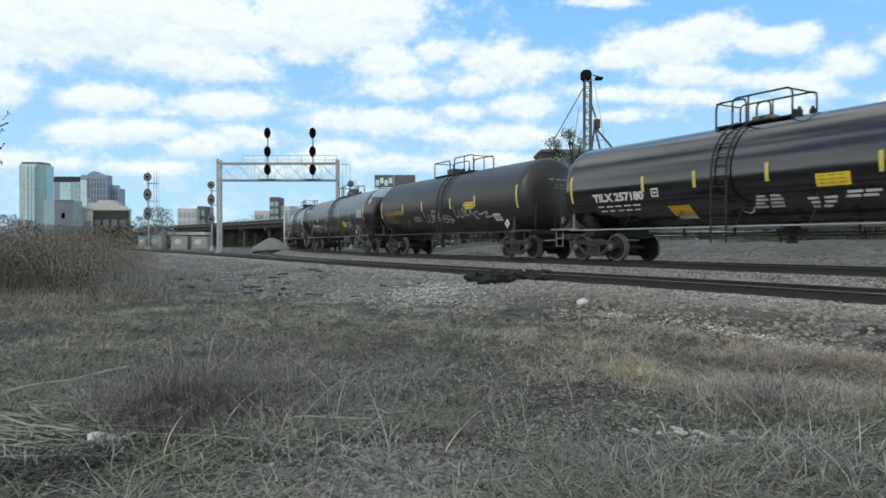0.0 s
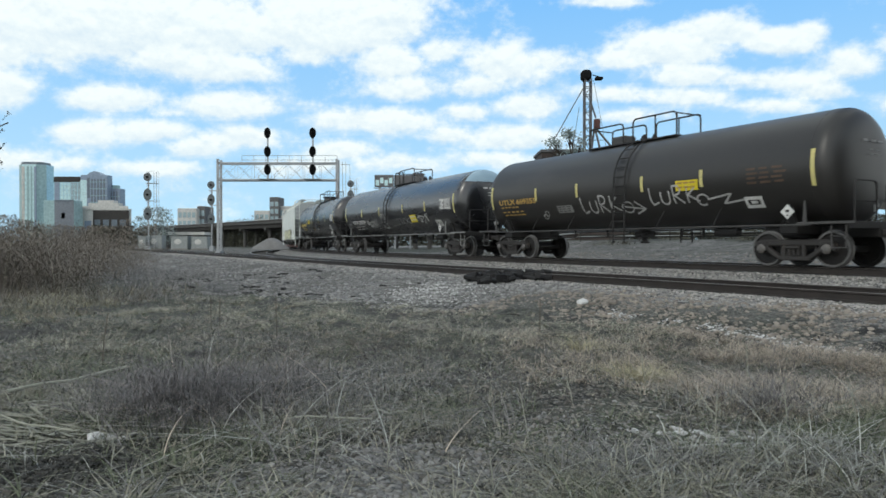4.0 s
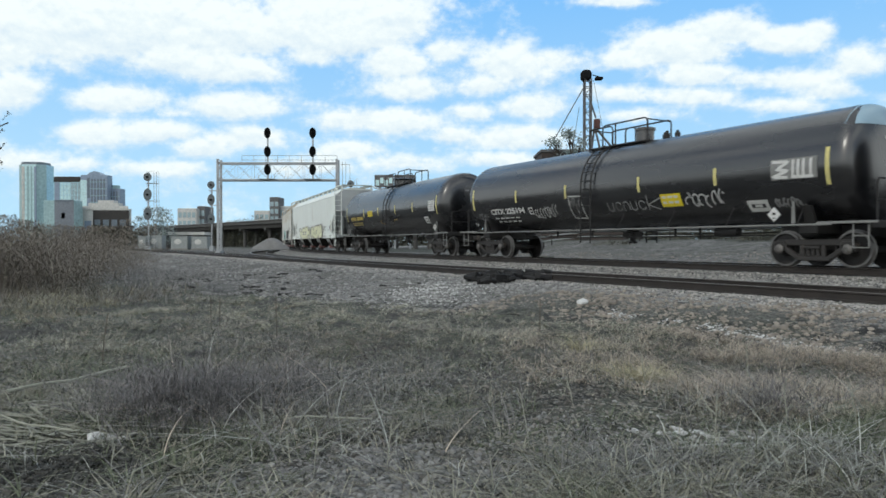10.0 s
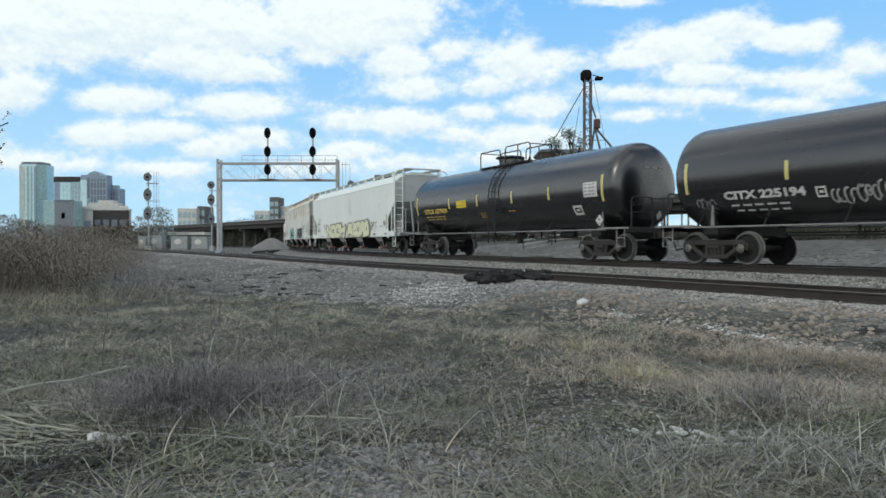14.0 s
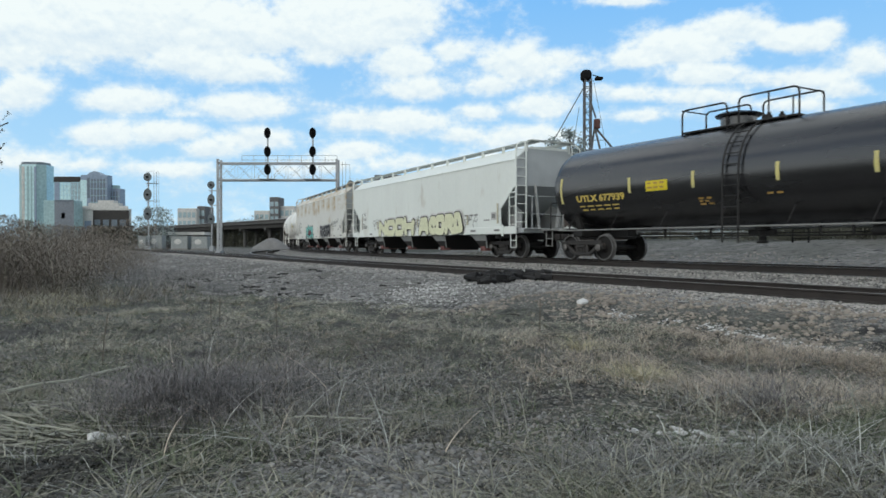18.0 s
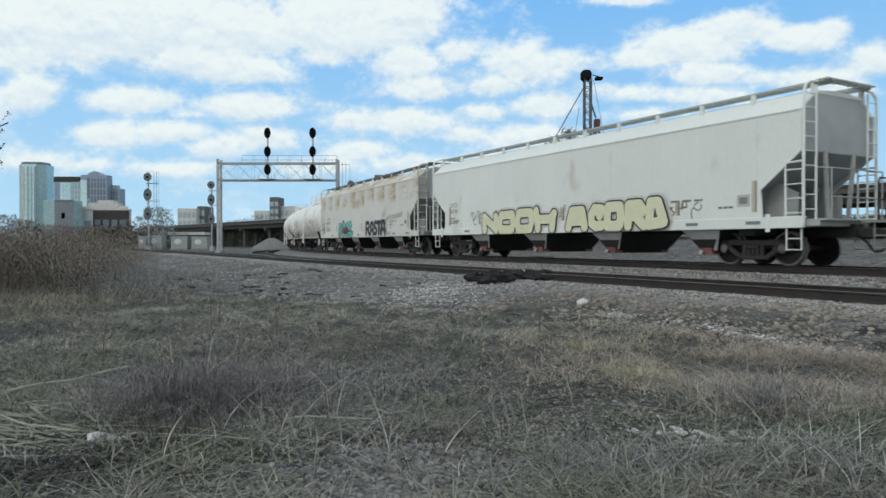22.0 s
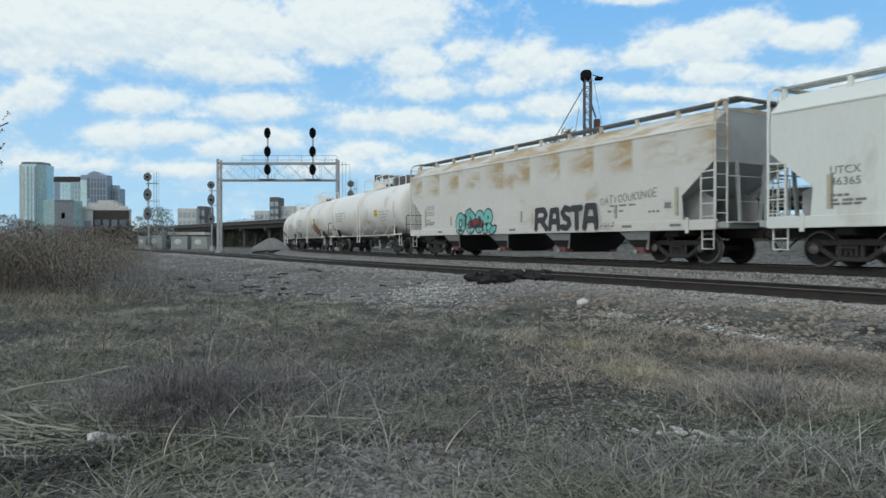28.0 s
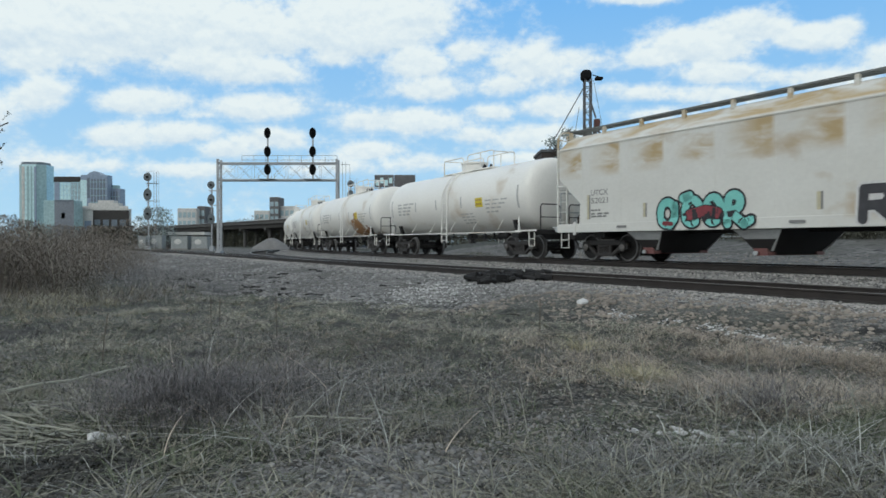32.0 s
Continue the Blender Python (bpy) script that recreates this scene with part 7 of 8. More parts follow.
# ---- vegetation ----
def ribbons(name, roots, heights, lean, width, mat, label, category, seed, segs=3, droop=0.5, ang=None, exact=False):
    """Many thin tapered blades as one sheet of faces."""
    r = np.random.RandomState(seed)
    n = len(roots)
    roots = np.asarray(roots, float)
    ang = r.uniform(0, 2 * np.pi, n) if ang is None else np.asarray(ang)
    d = np.stack([np.cos(ang), np.sin(ang)], 1)
    side = np.stack([-d[:, 1], d[:, 0]], 1) * (np.asarray(width) * r.uniform(0.6, 1.4, n))[:, None] / 2
    ln = np.asarray(lean) * (1.0 if exact else r.uniform(0.3, 1.7, n))
    hs = np.asarray(heights)
    V = np.zeros((n, 2 * segs + 1, 3))
    for j in range(segs + 1):
        u = j / segs
        off = d * (hs * ln * u ** 1.7)[:, None]
        z = roots[:, 2] + hs * (u - droop * 0.5 * np.minimum(ln, 1) * u * u)
        wv = 1 - u * 0.9
        if j < segs:
            V[:, 2 * j, :2] = roots[:, :2] + off + side * wv
            V[:, 2 * j + 1, :2] = roots[:, :2] + off - side * wv
            V[:, 2 * j, 2] = V[:, 2 * j + 1, 2] = z
        else:
            V[:, 2 * j, :2] = roots[:, :2] + off
            V[:, 2 * j, 2] = z
    k = 2 * segs + 1
    faces = []
    base = (np.arange(n) * k)[:, None]
    quads = np.concatenate([base + np.array([2 * j, 2 * j + 1, 2 * j + 3, 2 * j + 2]) for j in range(segs - 1)]) if segs > 1 else np.zeros((0, 4), int)
    tris = base + np.array([2 * segs - 2, 2 * segs - 1, 2 * segs])
    me = bpy.data.meshes.new(name)
    me.vertices.add(n * k)
    me.vertices.foreach_set("co", V.reshape(-1))
    loops = np.concatenate([quads.reshape(-1), tris.reshape(-1)])
    starts = np.concatenate([np.arange(len(quads)) * 4, len(quads) * 4 + np.arange(len(tris)) * 3])
    me.loops.add(len(loops))
    me.loops.foreach_set("vertex_index", loops.astype(np.int32))
    me.polygons.add(len(starts))
    me.polygons.foreach_set("loop_start", starts.astype(np.int32))
    me.update(calc_edges=True)
    me.validate()
    me.materials.append(M[mat])
    return tagged(new(name, me), label, category, kind="stuff")


def stony(x, y):
    """The bare spill of coarse stone close by."""
    return ((x + 0.50) / 0.80) ** 2 + ((y - 4.55) / 0.65) ** 2 < 1


def scatter(n, rnd, z0, z1, px0=-860, px1=860, power=1.0):
    """Points of the open ground before the tracks, by depth and bearing."""
    out = []
    while len(out) < n:
        Z = z0 * (z1 / z0) ** (rnd.random() ** power)
        x = rnd.uniform(px0, px1) / 1230 * Z
        if stony(x, Z) and rnd.random() < 0.55:
            n -= 1
            continue
        out.append((x, Z))
    return out


def q_of(x, y):
    return x * ACROSS.x + y * ACROSS.y


def thin(x, y, rnd):
    """Whether the ground is too bare for grass here."""
    q, s = q_of(x, y), x * ALONG.x + y * ALONG.y
    e = turf_edge(s)
    if q > e + 0.8 or (q > e - 2.0 and rnd.random() < (q - e + 2.0) / 2.8):
        return True
    if 1.5 < s < 11 and q > 8.3 + 0.085 * s and rnd.random() < 0.85:        # stony strip and dirt beyond it
        return True
    if x < -1.9 and y < 5.2 and rnd.random() < 0.95:
        return True
    if 0.2 < x < 2.7 and 4.9 < y < 7.2 and rnd.random() < 0.86:              # crumbly bare dirt
        return True
    d = ((x + 0.45) / 1.25) ** 2 + ((y - 4.3) / 1.0) ** 2
    return d < 1 and rnd.random() < 0.88 * (1 - 0.5 * d)


def cover(x, y):
    """How thickly the turf grows: patches at three sizes, with bare gaps."""
    return 0.55 + 0.9 * noise.noise((x * 0.45, y * 0.45, 3)) + 0.9 * noise.noise((x * 1.5, y * 1.5, 7)) + 0.6 * noise.noise((x * 4.0, y * 4.0, 2))


def lushness(x, y):
    """Greener spots of the turf."""
    g = noise.noise((x * 0.5, y * 0.5, 40)) + 0.5 * noise.noise((x * 1.9, y * 1.9, 20))
    for cx, cy, r in ((3.3, 5.6, 0.8), (-4.3, 7.9, 1.0), (-1.9, 4.9, 0.6), (3.1, 5.0, 0.7), (2.2, 5.0, 0.5), (1.0, 5.9, 0.7)):
        g += (1.2 if cx > 3 else 0.75) * math.exp(-((x - cx) ** 2 + (y - cy) ** 2) / r ** 2)
    return g


def grass():
    """Tufts that spread from their roots, low herbs, a mat of short turf, and loose lying straw."""
    rnd = random.Random(11)
    kinds = {k: ([], [], []) for k in ("straw", "green_grass", "grey_weed", "straw_warm", "yellow_grass", "straw_pale")}
    for x, y in scatter(8600, rnd, 3.2, 24.0, power=0.8):
        if thin(x, y, rnd) or rnd.random() > cover(x, y):
            continue
        u = rnd.random() * 0.8 + 0.7 * lushness(x, y)
        kind = "green_grass" if u > 0.66 else "straw" if u > 0.22 else "grey_weed"
        if x > 0.8 and 7.0 < y < 13 and rnd.random() < 0.75:
            kind = "straw_warm"
        if (x < -3.5 and 12.5 < y < 19 or -3.6 < x < -2.0 and 12 < y < 15) and rnd.random() < 0.5:
            kind = "yellow_grass" if rnd.random() < 0.5 else "straw"
        if y > 10.5 and rnd.random() < 0.55:
            kind = "straw_warm" if rnd.random() < 0.45 else "straw"
        size = rnd.uniform(0.05, 0.17) * (1.25 if kind == "grey_weed" else 1.0)
        pts, hs, an = kinds[kind]
        for _ in range(rnd.randint(10, 26)):
            a = rnd.uniform(0, 6.283)
            rr = abs(rnd.gauss(0, 0.05))
            px, py = x + rr * math.cos(a), y + rr * math.sin(a)
            pts.append((px, py, ground_z(px, py) - 0.01))
            hs.append(size * rnd.uniform(0.4, 1.5))
            an.append(a + rnd.gauss(0, 0.6))
    for kind, n, xa, xb, ya, yb in (("straw_warm", 700, 0.9, 7.4, 6.7, 11.5), ("straw_warm", 1900, 2.4, 6.4, 5.9, 9.4), ("straw_pale", 1500, -7.0, 3.5, 9.5, 19.0)):
        pts, hs, an = kinds[kind]
        while n:                                             # dry bands across the field
            n -= 1
            x, y = rnd.uniform(xa, xb), rnd.uniform(ya, yb)
            e = turf_edge(x * ALONG.x + y * ALONG.y)
            if q_of(x, y) > min(8.9, e - 0.3) or noise.noise((x * 0.8, y * 0.8, 13)) < -0.12:
                continue
            size = rnd.uniform(0.06, 0.2)
            for _ in range(rnd.randint(10, 22)):
                a, rr = rnd.uniform(0, 6.283), abs(rnd.gauss(0, 0.07))
                px, py = x + rr * math.cos(a), y + rr * math.sin(a)
                pts.append((px, py, ground_z(px, py) - 0.01))
                hs.append(size * rnd.uniform(0.4, 1.4))
                an.append(a + rnd.gauss(0, 0.6))
    for cx, cy, h, n in ((2.15, 7.55, 0.26, 260), (2.45, 7.8, 0.20, 160), (1.9, 9.6, 0.30, 240), (2.0, 7.9, 0.18, 120)):
        pts, hs, an = kinds["yellow_grass"]
        for _ in range(n):
            px, py = rnd.gauss(cx, 0.13), rnd.gauss(cy, 0.13)
            pts.append((px, py, ground_z(px, py) - 0.01))
            hs.append(h * rnd.uniform(0.4, 1.2))
            an.append(math.atan2(py - cy, px - cx) + rnd.gauss(0, 0.5))
    for i, (kind, name, lean, width, label) in enumerate((
            ("straw", "dry_grass_tufts", 1.9, 0.0065, "tufts of dry straw-coloured grass"), ("green_grass", "green_grass_tufts", 1.5, 0.008, "tufts of dull green grass"),
            ("grey_weed", "grey_grass_tufts", 1.9, 0.006, "tufts of grey withered weeds"), ("straw_warm", "warm_grass_tufts", 1.6, 0.007, "tufts of reddish-brown dry grass"),
            ("straw_pale", "pale_grass_tufts", 1.8, 0.008, "tufts of pale dead grass"),
            ("yellow_grass", "yellow_grass_tufts", 1.2, 0.006, "tufts of yellow dead grass"))):
        near = np.clip(1.75 - 0.085 * np.array([p[1] for p in kinds[kind][0]]), 0.85, 1.5)
        ribbons(name, kinds[kind][0], np.array(kinds[kind][1]) * (0.8 + 0.35 * near), lean, width * near, kind, label, "grass", 2 + i, 4, 0.8, kinds[kind][2])
    mat = {"straw": [], "green_grass": [], "herb_green": []}
    for x, y in scatter(60000, rnd, 3.2, 20.0, power=0.75):
        dirt = 0.2 < x < 2.7 and 4.9 < y < 7.2
        if not dirt and thin(x, y, rnd) and rnd.random() < 0.72 or rnd.random() > cover(x, y) - (0.2 if dirt else 0.05):
            continue
        u = (0.3 if dirt else 0) + rnd.random() * 0.8 + 0.7 * lushness(x, y)
        mat["herb_green" if u > 0.55 else "green_grass" if u > 0.35 else "straw"].append((x, y, ground_z(x, y) - 0.006))
    size = np.random.RandomState(2)
    ribbons("turf", mat["green_grass"], size.uniform(0.03, 0.08, len(mat["green_grass"])), 1.6, 0.013, "green_grass", "thin short dull green turf", "grass", 15, 3, 0.8)
    ribbons("low_herbs", mat["herb_green"], size.uniform(0.025, 0.055, len(mat["herb_green"])), 2.0, 0.021, "herb_green", "low broad-leaved green herbs", "herbs", 16, 3, 0.9)
    ribbons("matted_straw", mat["straw"], size.uniform(0.025, 0.07, len(mat["straw"])), 3.0, 0.010, "straw", "flat mat of dead straw", "grass", 6, 3, 0.6)
    lie, pale = [], []
    for x, y in scatter(8500, rnd, 3.3, 14.0):
        if q_of(x, y) < 8.5 and not ((x < -1.9 and y < 5.2 or 0.1 < x < 2.7 and 4.6 < y < 7.2) and rnd.random() < 0.8) and rnd.random() < 0.3 + cover(x, y + 30):
            (pale if rnd.random() < 0.25 else lie).append((x, y, ground_z(x, y) + rnd.uniform(0.0, 0.07)))
    ribbons("loose_straw", lie, size.uniform(0.03, 0.07, len(lie)), 6.0, 0.010, "straw", "loose dead stems lying over the turf", "grass", 7, 4, 0.4)
    for kind, word, seed, places in (
            ("frost_blade", "pale grey-green", 91, ((-1.25, 4.9, 0.2, 40, 0.24), (-0.55, 4.75, 0.30, 12, 0.22), (-1.6, 5.2, 0.3, 30, 0.24), (1.25, 4.45, 0.35, 110, 0.22), (2.15, 4.5, 0.40, 170, 0.26), (2.6, 4.9, 0.3, 110, 0.28), (1.7, 4.9, 0.4, 90, 0.18), (3.3, 6.4, 0.5, 120, 0.22),
                                             (0.5, 4.25, 0.3, 30, 0.16), (0.9, 4.3, 0.4, 50, 0.18), (-2.0, 4.4, 0.4, 30, 0.16), (2.7, 4.3, 0.4, 60, 0.24))),
            ("green_grass", "dull green", 92, ((3.1, 5.35, 0.35, 300, 0.16), (3.45, 5.7, 0.3, 220, 0.15), (2.75, 5.0, 0.35, 160, 0.14), (-0.2, 6.1, 0.5, 260, 0.09), (0.9, 5.6, 0.4, 220, 0.08), (1.7, 5.3, 0.4, 220, 0.08), (-1.6, 5.0, 0.5, 220, 0.08), (-3.9, 8.2, 0.9, 420, 0.12), (-3.7, 6.7, 0.8, 900, 0.10), (-2.4, 5.0, 0.6, 260, 0.07), (-5.2, 8.8, 0.9, 300, 0.12))),
            ("straw", "straw-coloured", 93, ((-1.3, 5.9, 0.5, 150, 0.3), (-0.3, 5.5, 0.5, 110, 0.2), (2.4, 6.2, 0.5, 130, 0.26), (-2.2, 5.2, 0.4, 120, 0.2)))):
        blades, tall = [], []
        for cx, cy, rad, n, h in places:                     # coarse clumps near by
            for _ in range(n):
                x, y = rnd.gauss(cx, rad * 0.6), rnd.gauss(cy, rad * 0.6)
                blades.append((x, y, ground_z(x, y) - 0.01))
                tall.append(h * rnd.uniform(0.35, 1.15))
        ribbons("grass_clumps", blades, tall, 1.3, 0.009, kind, "coarse clumps of " + word + " grass blades", "grass", seed, 4, 0.7)
    dark, light = [], []
    for x, y in scatter(30000, rnd, 3.4, 13.0, power=0.85):  # leaf litter
        g = noise.noise((x * 1.1, y * 1.1, 60)) + 0.6 * noise.noise((x * 3.1, y * 3.1, 61))
        if q_of(x, y) < 8.6 and rnd.random() < 0.55 + 0.9 * g:
            (light if rnd.random() < (0.58 if x > 0.3 and y < 7 else 0.32) else dark).append((x, y, ground_z(x, y) + rnd.uniform(0.0, 0.05)))
    for _ in range(2600):                                    # a bare rotten patch
        x, y = rnd.gauss(-2.65, 0.45), rnd.gauss(4.65, 0.30)
        dark.append((x, y, ground_z(x, y) + rnd.uniform(0.0, 0.05)))
    ribbons("dark_litter", dark, size.uniform(0.008, 0.02, len(dark)), 3.2, 0.030, "litter_dark", "dark rotten leaf litter on the turf", "litter", 94, 3, 0.3)
    ribbons("pale_litter", light, size.uniform(0.006, 0.016, len(light)), 3.2, 0.020, "litter_pale", "pale dry leaf litter on the turf", "litter", 95, 3, 0.3)
    ribbons("bleached_straw", pale, size.uniform(0.03, 0.06, len(pale)), 6.0, 0.009, "bleached", "loose bleached stems lying over the turf", "grass", 8, 4, 0.4)


grass()


def brush():
    """A dead weed thicket, thinning out towards the cabinets."""
    rnd = random.Random(3)
    stems, hs = [], []
    while len(stems) < 9000:
        Z = 19.5 * (95.0 / 19.5) ** rnd.random()
        edge = -654 + 124 * min(1, (Z - 19.5) / 18) + 30 * noise.noise((Z * 0.3, 1, 1))
        px = rnd.uniform(-1000, edge + 40)
        if px > edge - 110 and rnd.random() > (edge + 40 - px) / 150:
            continue
        x = px / 1230 * Z
        near = -470 + 30 * noise.noise((x, 2, 2))
        z = ground_z(x, Z)
        h = (1.35 + 30 * Z / 1230) * (0.62 + 0.50 * rnd.random()) * (1 + 0.30 * noise.noise((x * 0.35, Z * 0.35, 5)) + 0.25 * noise.noise((x * 0.12, Z * 0.12, 6)))
        if px > edge - 90:
            h *= 0.30 + 0.7 * (edge + 40 - px) / 130
        stems.append((x, Z, z))
        hs.append(h)
    tall = [(x, y, z) for x, y, z in stems[::60]]
    ribbons("tall_stalks", tall, [h * 1.22 for h in hs[::60]], 0.3, 0.03, "straw", "pale dead stalks standing out of the thicket", "brush", 23, 4)
    ribbons("brush_stems", stems, hs, 0.75, 0.012, "brush_brown", "brown stems of a dense dead weed thicket", "brush", 6, 3)
    pts, sz, pale, psz = [], [], [], []
    for (x, y, z), h in zip(stems, hs):
        for _ in range(19):
            u = rnd.random() ** 0.75
            p = (x + rnd.gauss(0, 0.28), y + rnd.gauss(0, 0.28), z + h * u * 0.98)
            if rnd.random() < 0.035:
                pale.append(p)
                psz.append(rnd.uniform(0.05, 0.16))
            else:
                pts.append(p)
                sz.append(rnd.uniform(0.05, 0.17))
    ribbons("brush_leaves", pts, sz, 1.7, 0.018, "brush_brown", "withered brown leaves and twigs of the thicket", "brush", 7, 2)
    ribbons("seed_heads", pale, psz, 1.2, 0.03, "straw", "pale seed heads in the thicket", "brush", 17, 2)
    pts, sz = [], []
    for _ in range(2600):                                   # grey wispy weeds before the thicket
        Z = rnd.uniform(17, 36)
        x = rnd.gauss(-500, 60 if Z > 22 else 110) / 1230 * Z
        if q_of(x, Z) > 9.3:
            continue
        pts.append((x, Z, ground_z(x, Z) - 0.02))
        sz.append(rnd.uniform(0.2, 0.75))
    ribbons("wispy_weeds", pts, sz, 1.0, 0.012, "grey_weed", "thin wispy grey weeds", "weeds", 19, 4)
    for mat, word, n, seed in (("straw", "straw-coloured", 3600, 20), ("brush_brown", "brown", 3000, 21), ("yellow_grass", "yellowish", 700, 22)):
        pts, sz = [], []
        for _ in range(n):                                  # rank growth at the thicket's foot
            Z = rnd.uniform(14.5, 21.5)
            x = (rnd.uniform(-860, -560) + 30 * (Z - 17)) / 1230 * Z
            if noise.noise((x * 0.7, Z * 0.7, seed)) < -0.1:
                continue
            pts.append((x, Z, ground_z(x, Z) - 0.02))
            sz.append(rnd.uniform(0.12, 0.5) * (0.5 + 0.7 * (Z - 14.5) / 7))
        ribbons("rank_grass", pts, sz, 1.4, 0.012, mat, "rank " + word + " grass at the foot of the thicket", "grass", seed, 4)


brush()


def twigs(name, plants, mat, label, seed, width=0.005, side=6):
    """Dead herbs: bent main stems with short side twigs. plants: x, y, height."""
    r = random.Random(seed)
    pts, hs, ln, an = [], [], [], []
    for x, y, h in plants:
        a, lean = r.uniform(0, 6.283), r.uniform(0.2, 2.2)
        z = ground_z(x, y) - 0.01
        pts.append((x, y, z))
        hs.append(h)
        ln.append(lean)
        an.append(a)
        for _ in range(side):
            u = r.uniform(0.2, 0.98)
            off = h * lean * u ** 1.7
            pts.append((x + math.cos(a) * off, y + math.sin(a) * off, z + h * (u - 0.45 * min(lean, 1) * u * u)))
            hs.append(h * r.uniform(0.12, 0.38))
            ln.append(r.uniform(0.3, 2.2))
            an.append(r.uniform(0, 6.283))
    return ribbons(name, pts, hs, ln, width, mat, label, "weeds", seed, 4, 0.9, an, True)


def weeds():
    """Tangles of withered stems, each sort in its own places."""
    rnd = random.Random(8)
    weed_purple_spots = ((-2.3, 6.1, 0.75, 900, 0.66), (-1.9, 6.7, 0.8, 420, 0.56), (-2.9, 6.9, 0.8, 300, 0.46), (-1.6, 7.4, 0.9, 260, 0.36), (-2.3, 9.4, 1.5, 260, 0.40), (2.95, 6.25, 0.45, 330, 0.42), (4.0, 8.2, 1.6, 300, 0.30), (-0.9, 10.5, 2.0, 260, 0.36))
    grey_weed_spots = ((-1.6, 6.2, 1.2, 420, 0.36), (-0.4, 7.2, 1.5, 320, 0.32), (1.2, 8.6, 1.6, 300, 0.32), (-5.5, 11.5, 2.4, 320, 0.35), (3.6, 6.9, 1.4, 300, 0.34), (5.2, 9.2, 1.4, 220, 0.36), (0.5, 12.0, 2.4, 280, 0.32), (-3.4, 11.8, 1.8, 220, 0.4))
    bleached_spots = ((0.9, 4.35, 0.6, 60, 0.20), (1.6, 4.3, 0.5, 46, 0.24), (-0.4, 5.2, 0.7, 50, 0.24), (2.6, 4.7, 0.5, 34, 0.26), (-1.4, 5.6, 0.6, 70, 0.3), (2.6, 6.6, 0.9, 60, 0.34), (-2.7, 4.6, 0.6, 26, 0.25), (-0.8, 6.9, 1.2, 70, 0.3), (-7.6, 17.5, 1.6, 160, 0.5))
    brush_brown_spots = ((-2.0, 7.6, 1.4, 300, 0.36), (3.2, 8.8, 2.0, 420, 0.26), (0.6, 6.8, 1.4, 160, 0.22), (-4.6, 9.6, 1.4, 160, 0.3), (-1.2, 9.8, 1.8, 260, 0.34), (4.6, 7.0, 1.2, 160, 0.3))
    sorts = (("weed_purple", "purplish-grey", 31, 0.0055, weed_purple_spots),
             ("grey_weed", "grey", 32, 0.0055, grey_weed_spots),
             ("bleached", "bleached", 33, 0.006, bleached_spots),
             ("brush_brown", "brown", 34, 0.0055, brush_brown_spots))
    for mat, word, seed, width, places in sorts:
        plants = []
        for cx, cy, rad, n, h in places:
            for _ in range(n):
                x, y = rnd.gauss(cx, rad * 0.55), rnd.gauss(cy, rad * 0.55)
                if q_of(x, y) > 9.0 or y < 3.6:
                    continue
                shape = 0.45 + 0.75 * math.exp(-((x - cx) ** 2 + (y - cy) ** 2) / (rad * 0.6) ** 2)
                plants.append((x, y, h * shape * rnd.uniform(0.35, 1.15)))
        twigs("dead_weeds", plants, mat, "tangled " + word + " dead weed stems", seed, width)


weeds()


def arching_stems():
    """Long thick dead stems bent over among the weeds."""
    rnd = random.Random(61)
    for mat, word, seed, n in (("frost_blade", "bleached", 62, 230), ("straw_warm", "tan", 63, 110), ("weed_purple", "grey", 64, 460)):
        pts, hs = [], []
        while len(pts) < n:
            cx, cy, rad = rnd.choice(((-1.6, 6.2, 1.0), (-2.0, 6.1, 0.6), (-2.3, 6.4, 0.7), (-0.6, 6.4, 1.0), (2.7, 6.4, 0.6), (3.3, 6.9, 0.9), (-2.6, 7.6, 1.2), (2.9, 5.0, 0.6), (-0.8, 5.2, 0.7)))
            x, y = rnd.gauss(cx, rad * 0.6), rnd.gauss(cy, rad * 0.6)
            pts.append((x, y, ground_z(x, y) - 0.01))
            hs.append(rnd.uniform(0.2, 0.5) * (1.25 if x < -1 else 1.0))
        ribbons("arching_stems", pts, hs, 2.8, 0.010, mat, "long " + word + " dead stems bent over in the grass", "weeds", seed, 7, 0.95)


arching_stems()


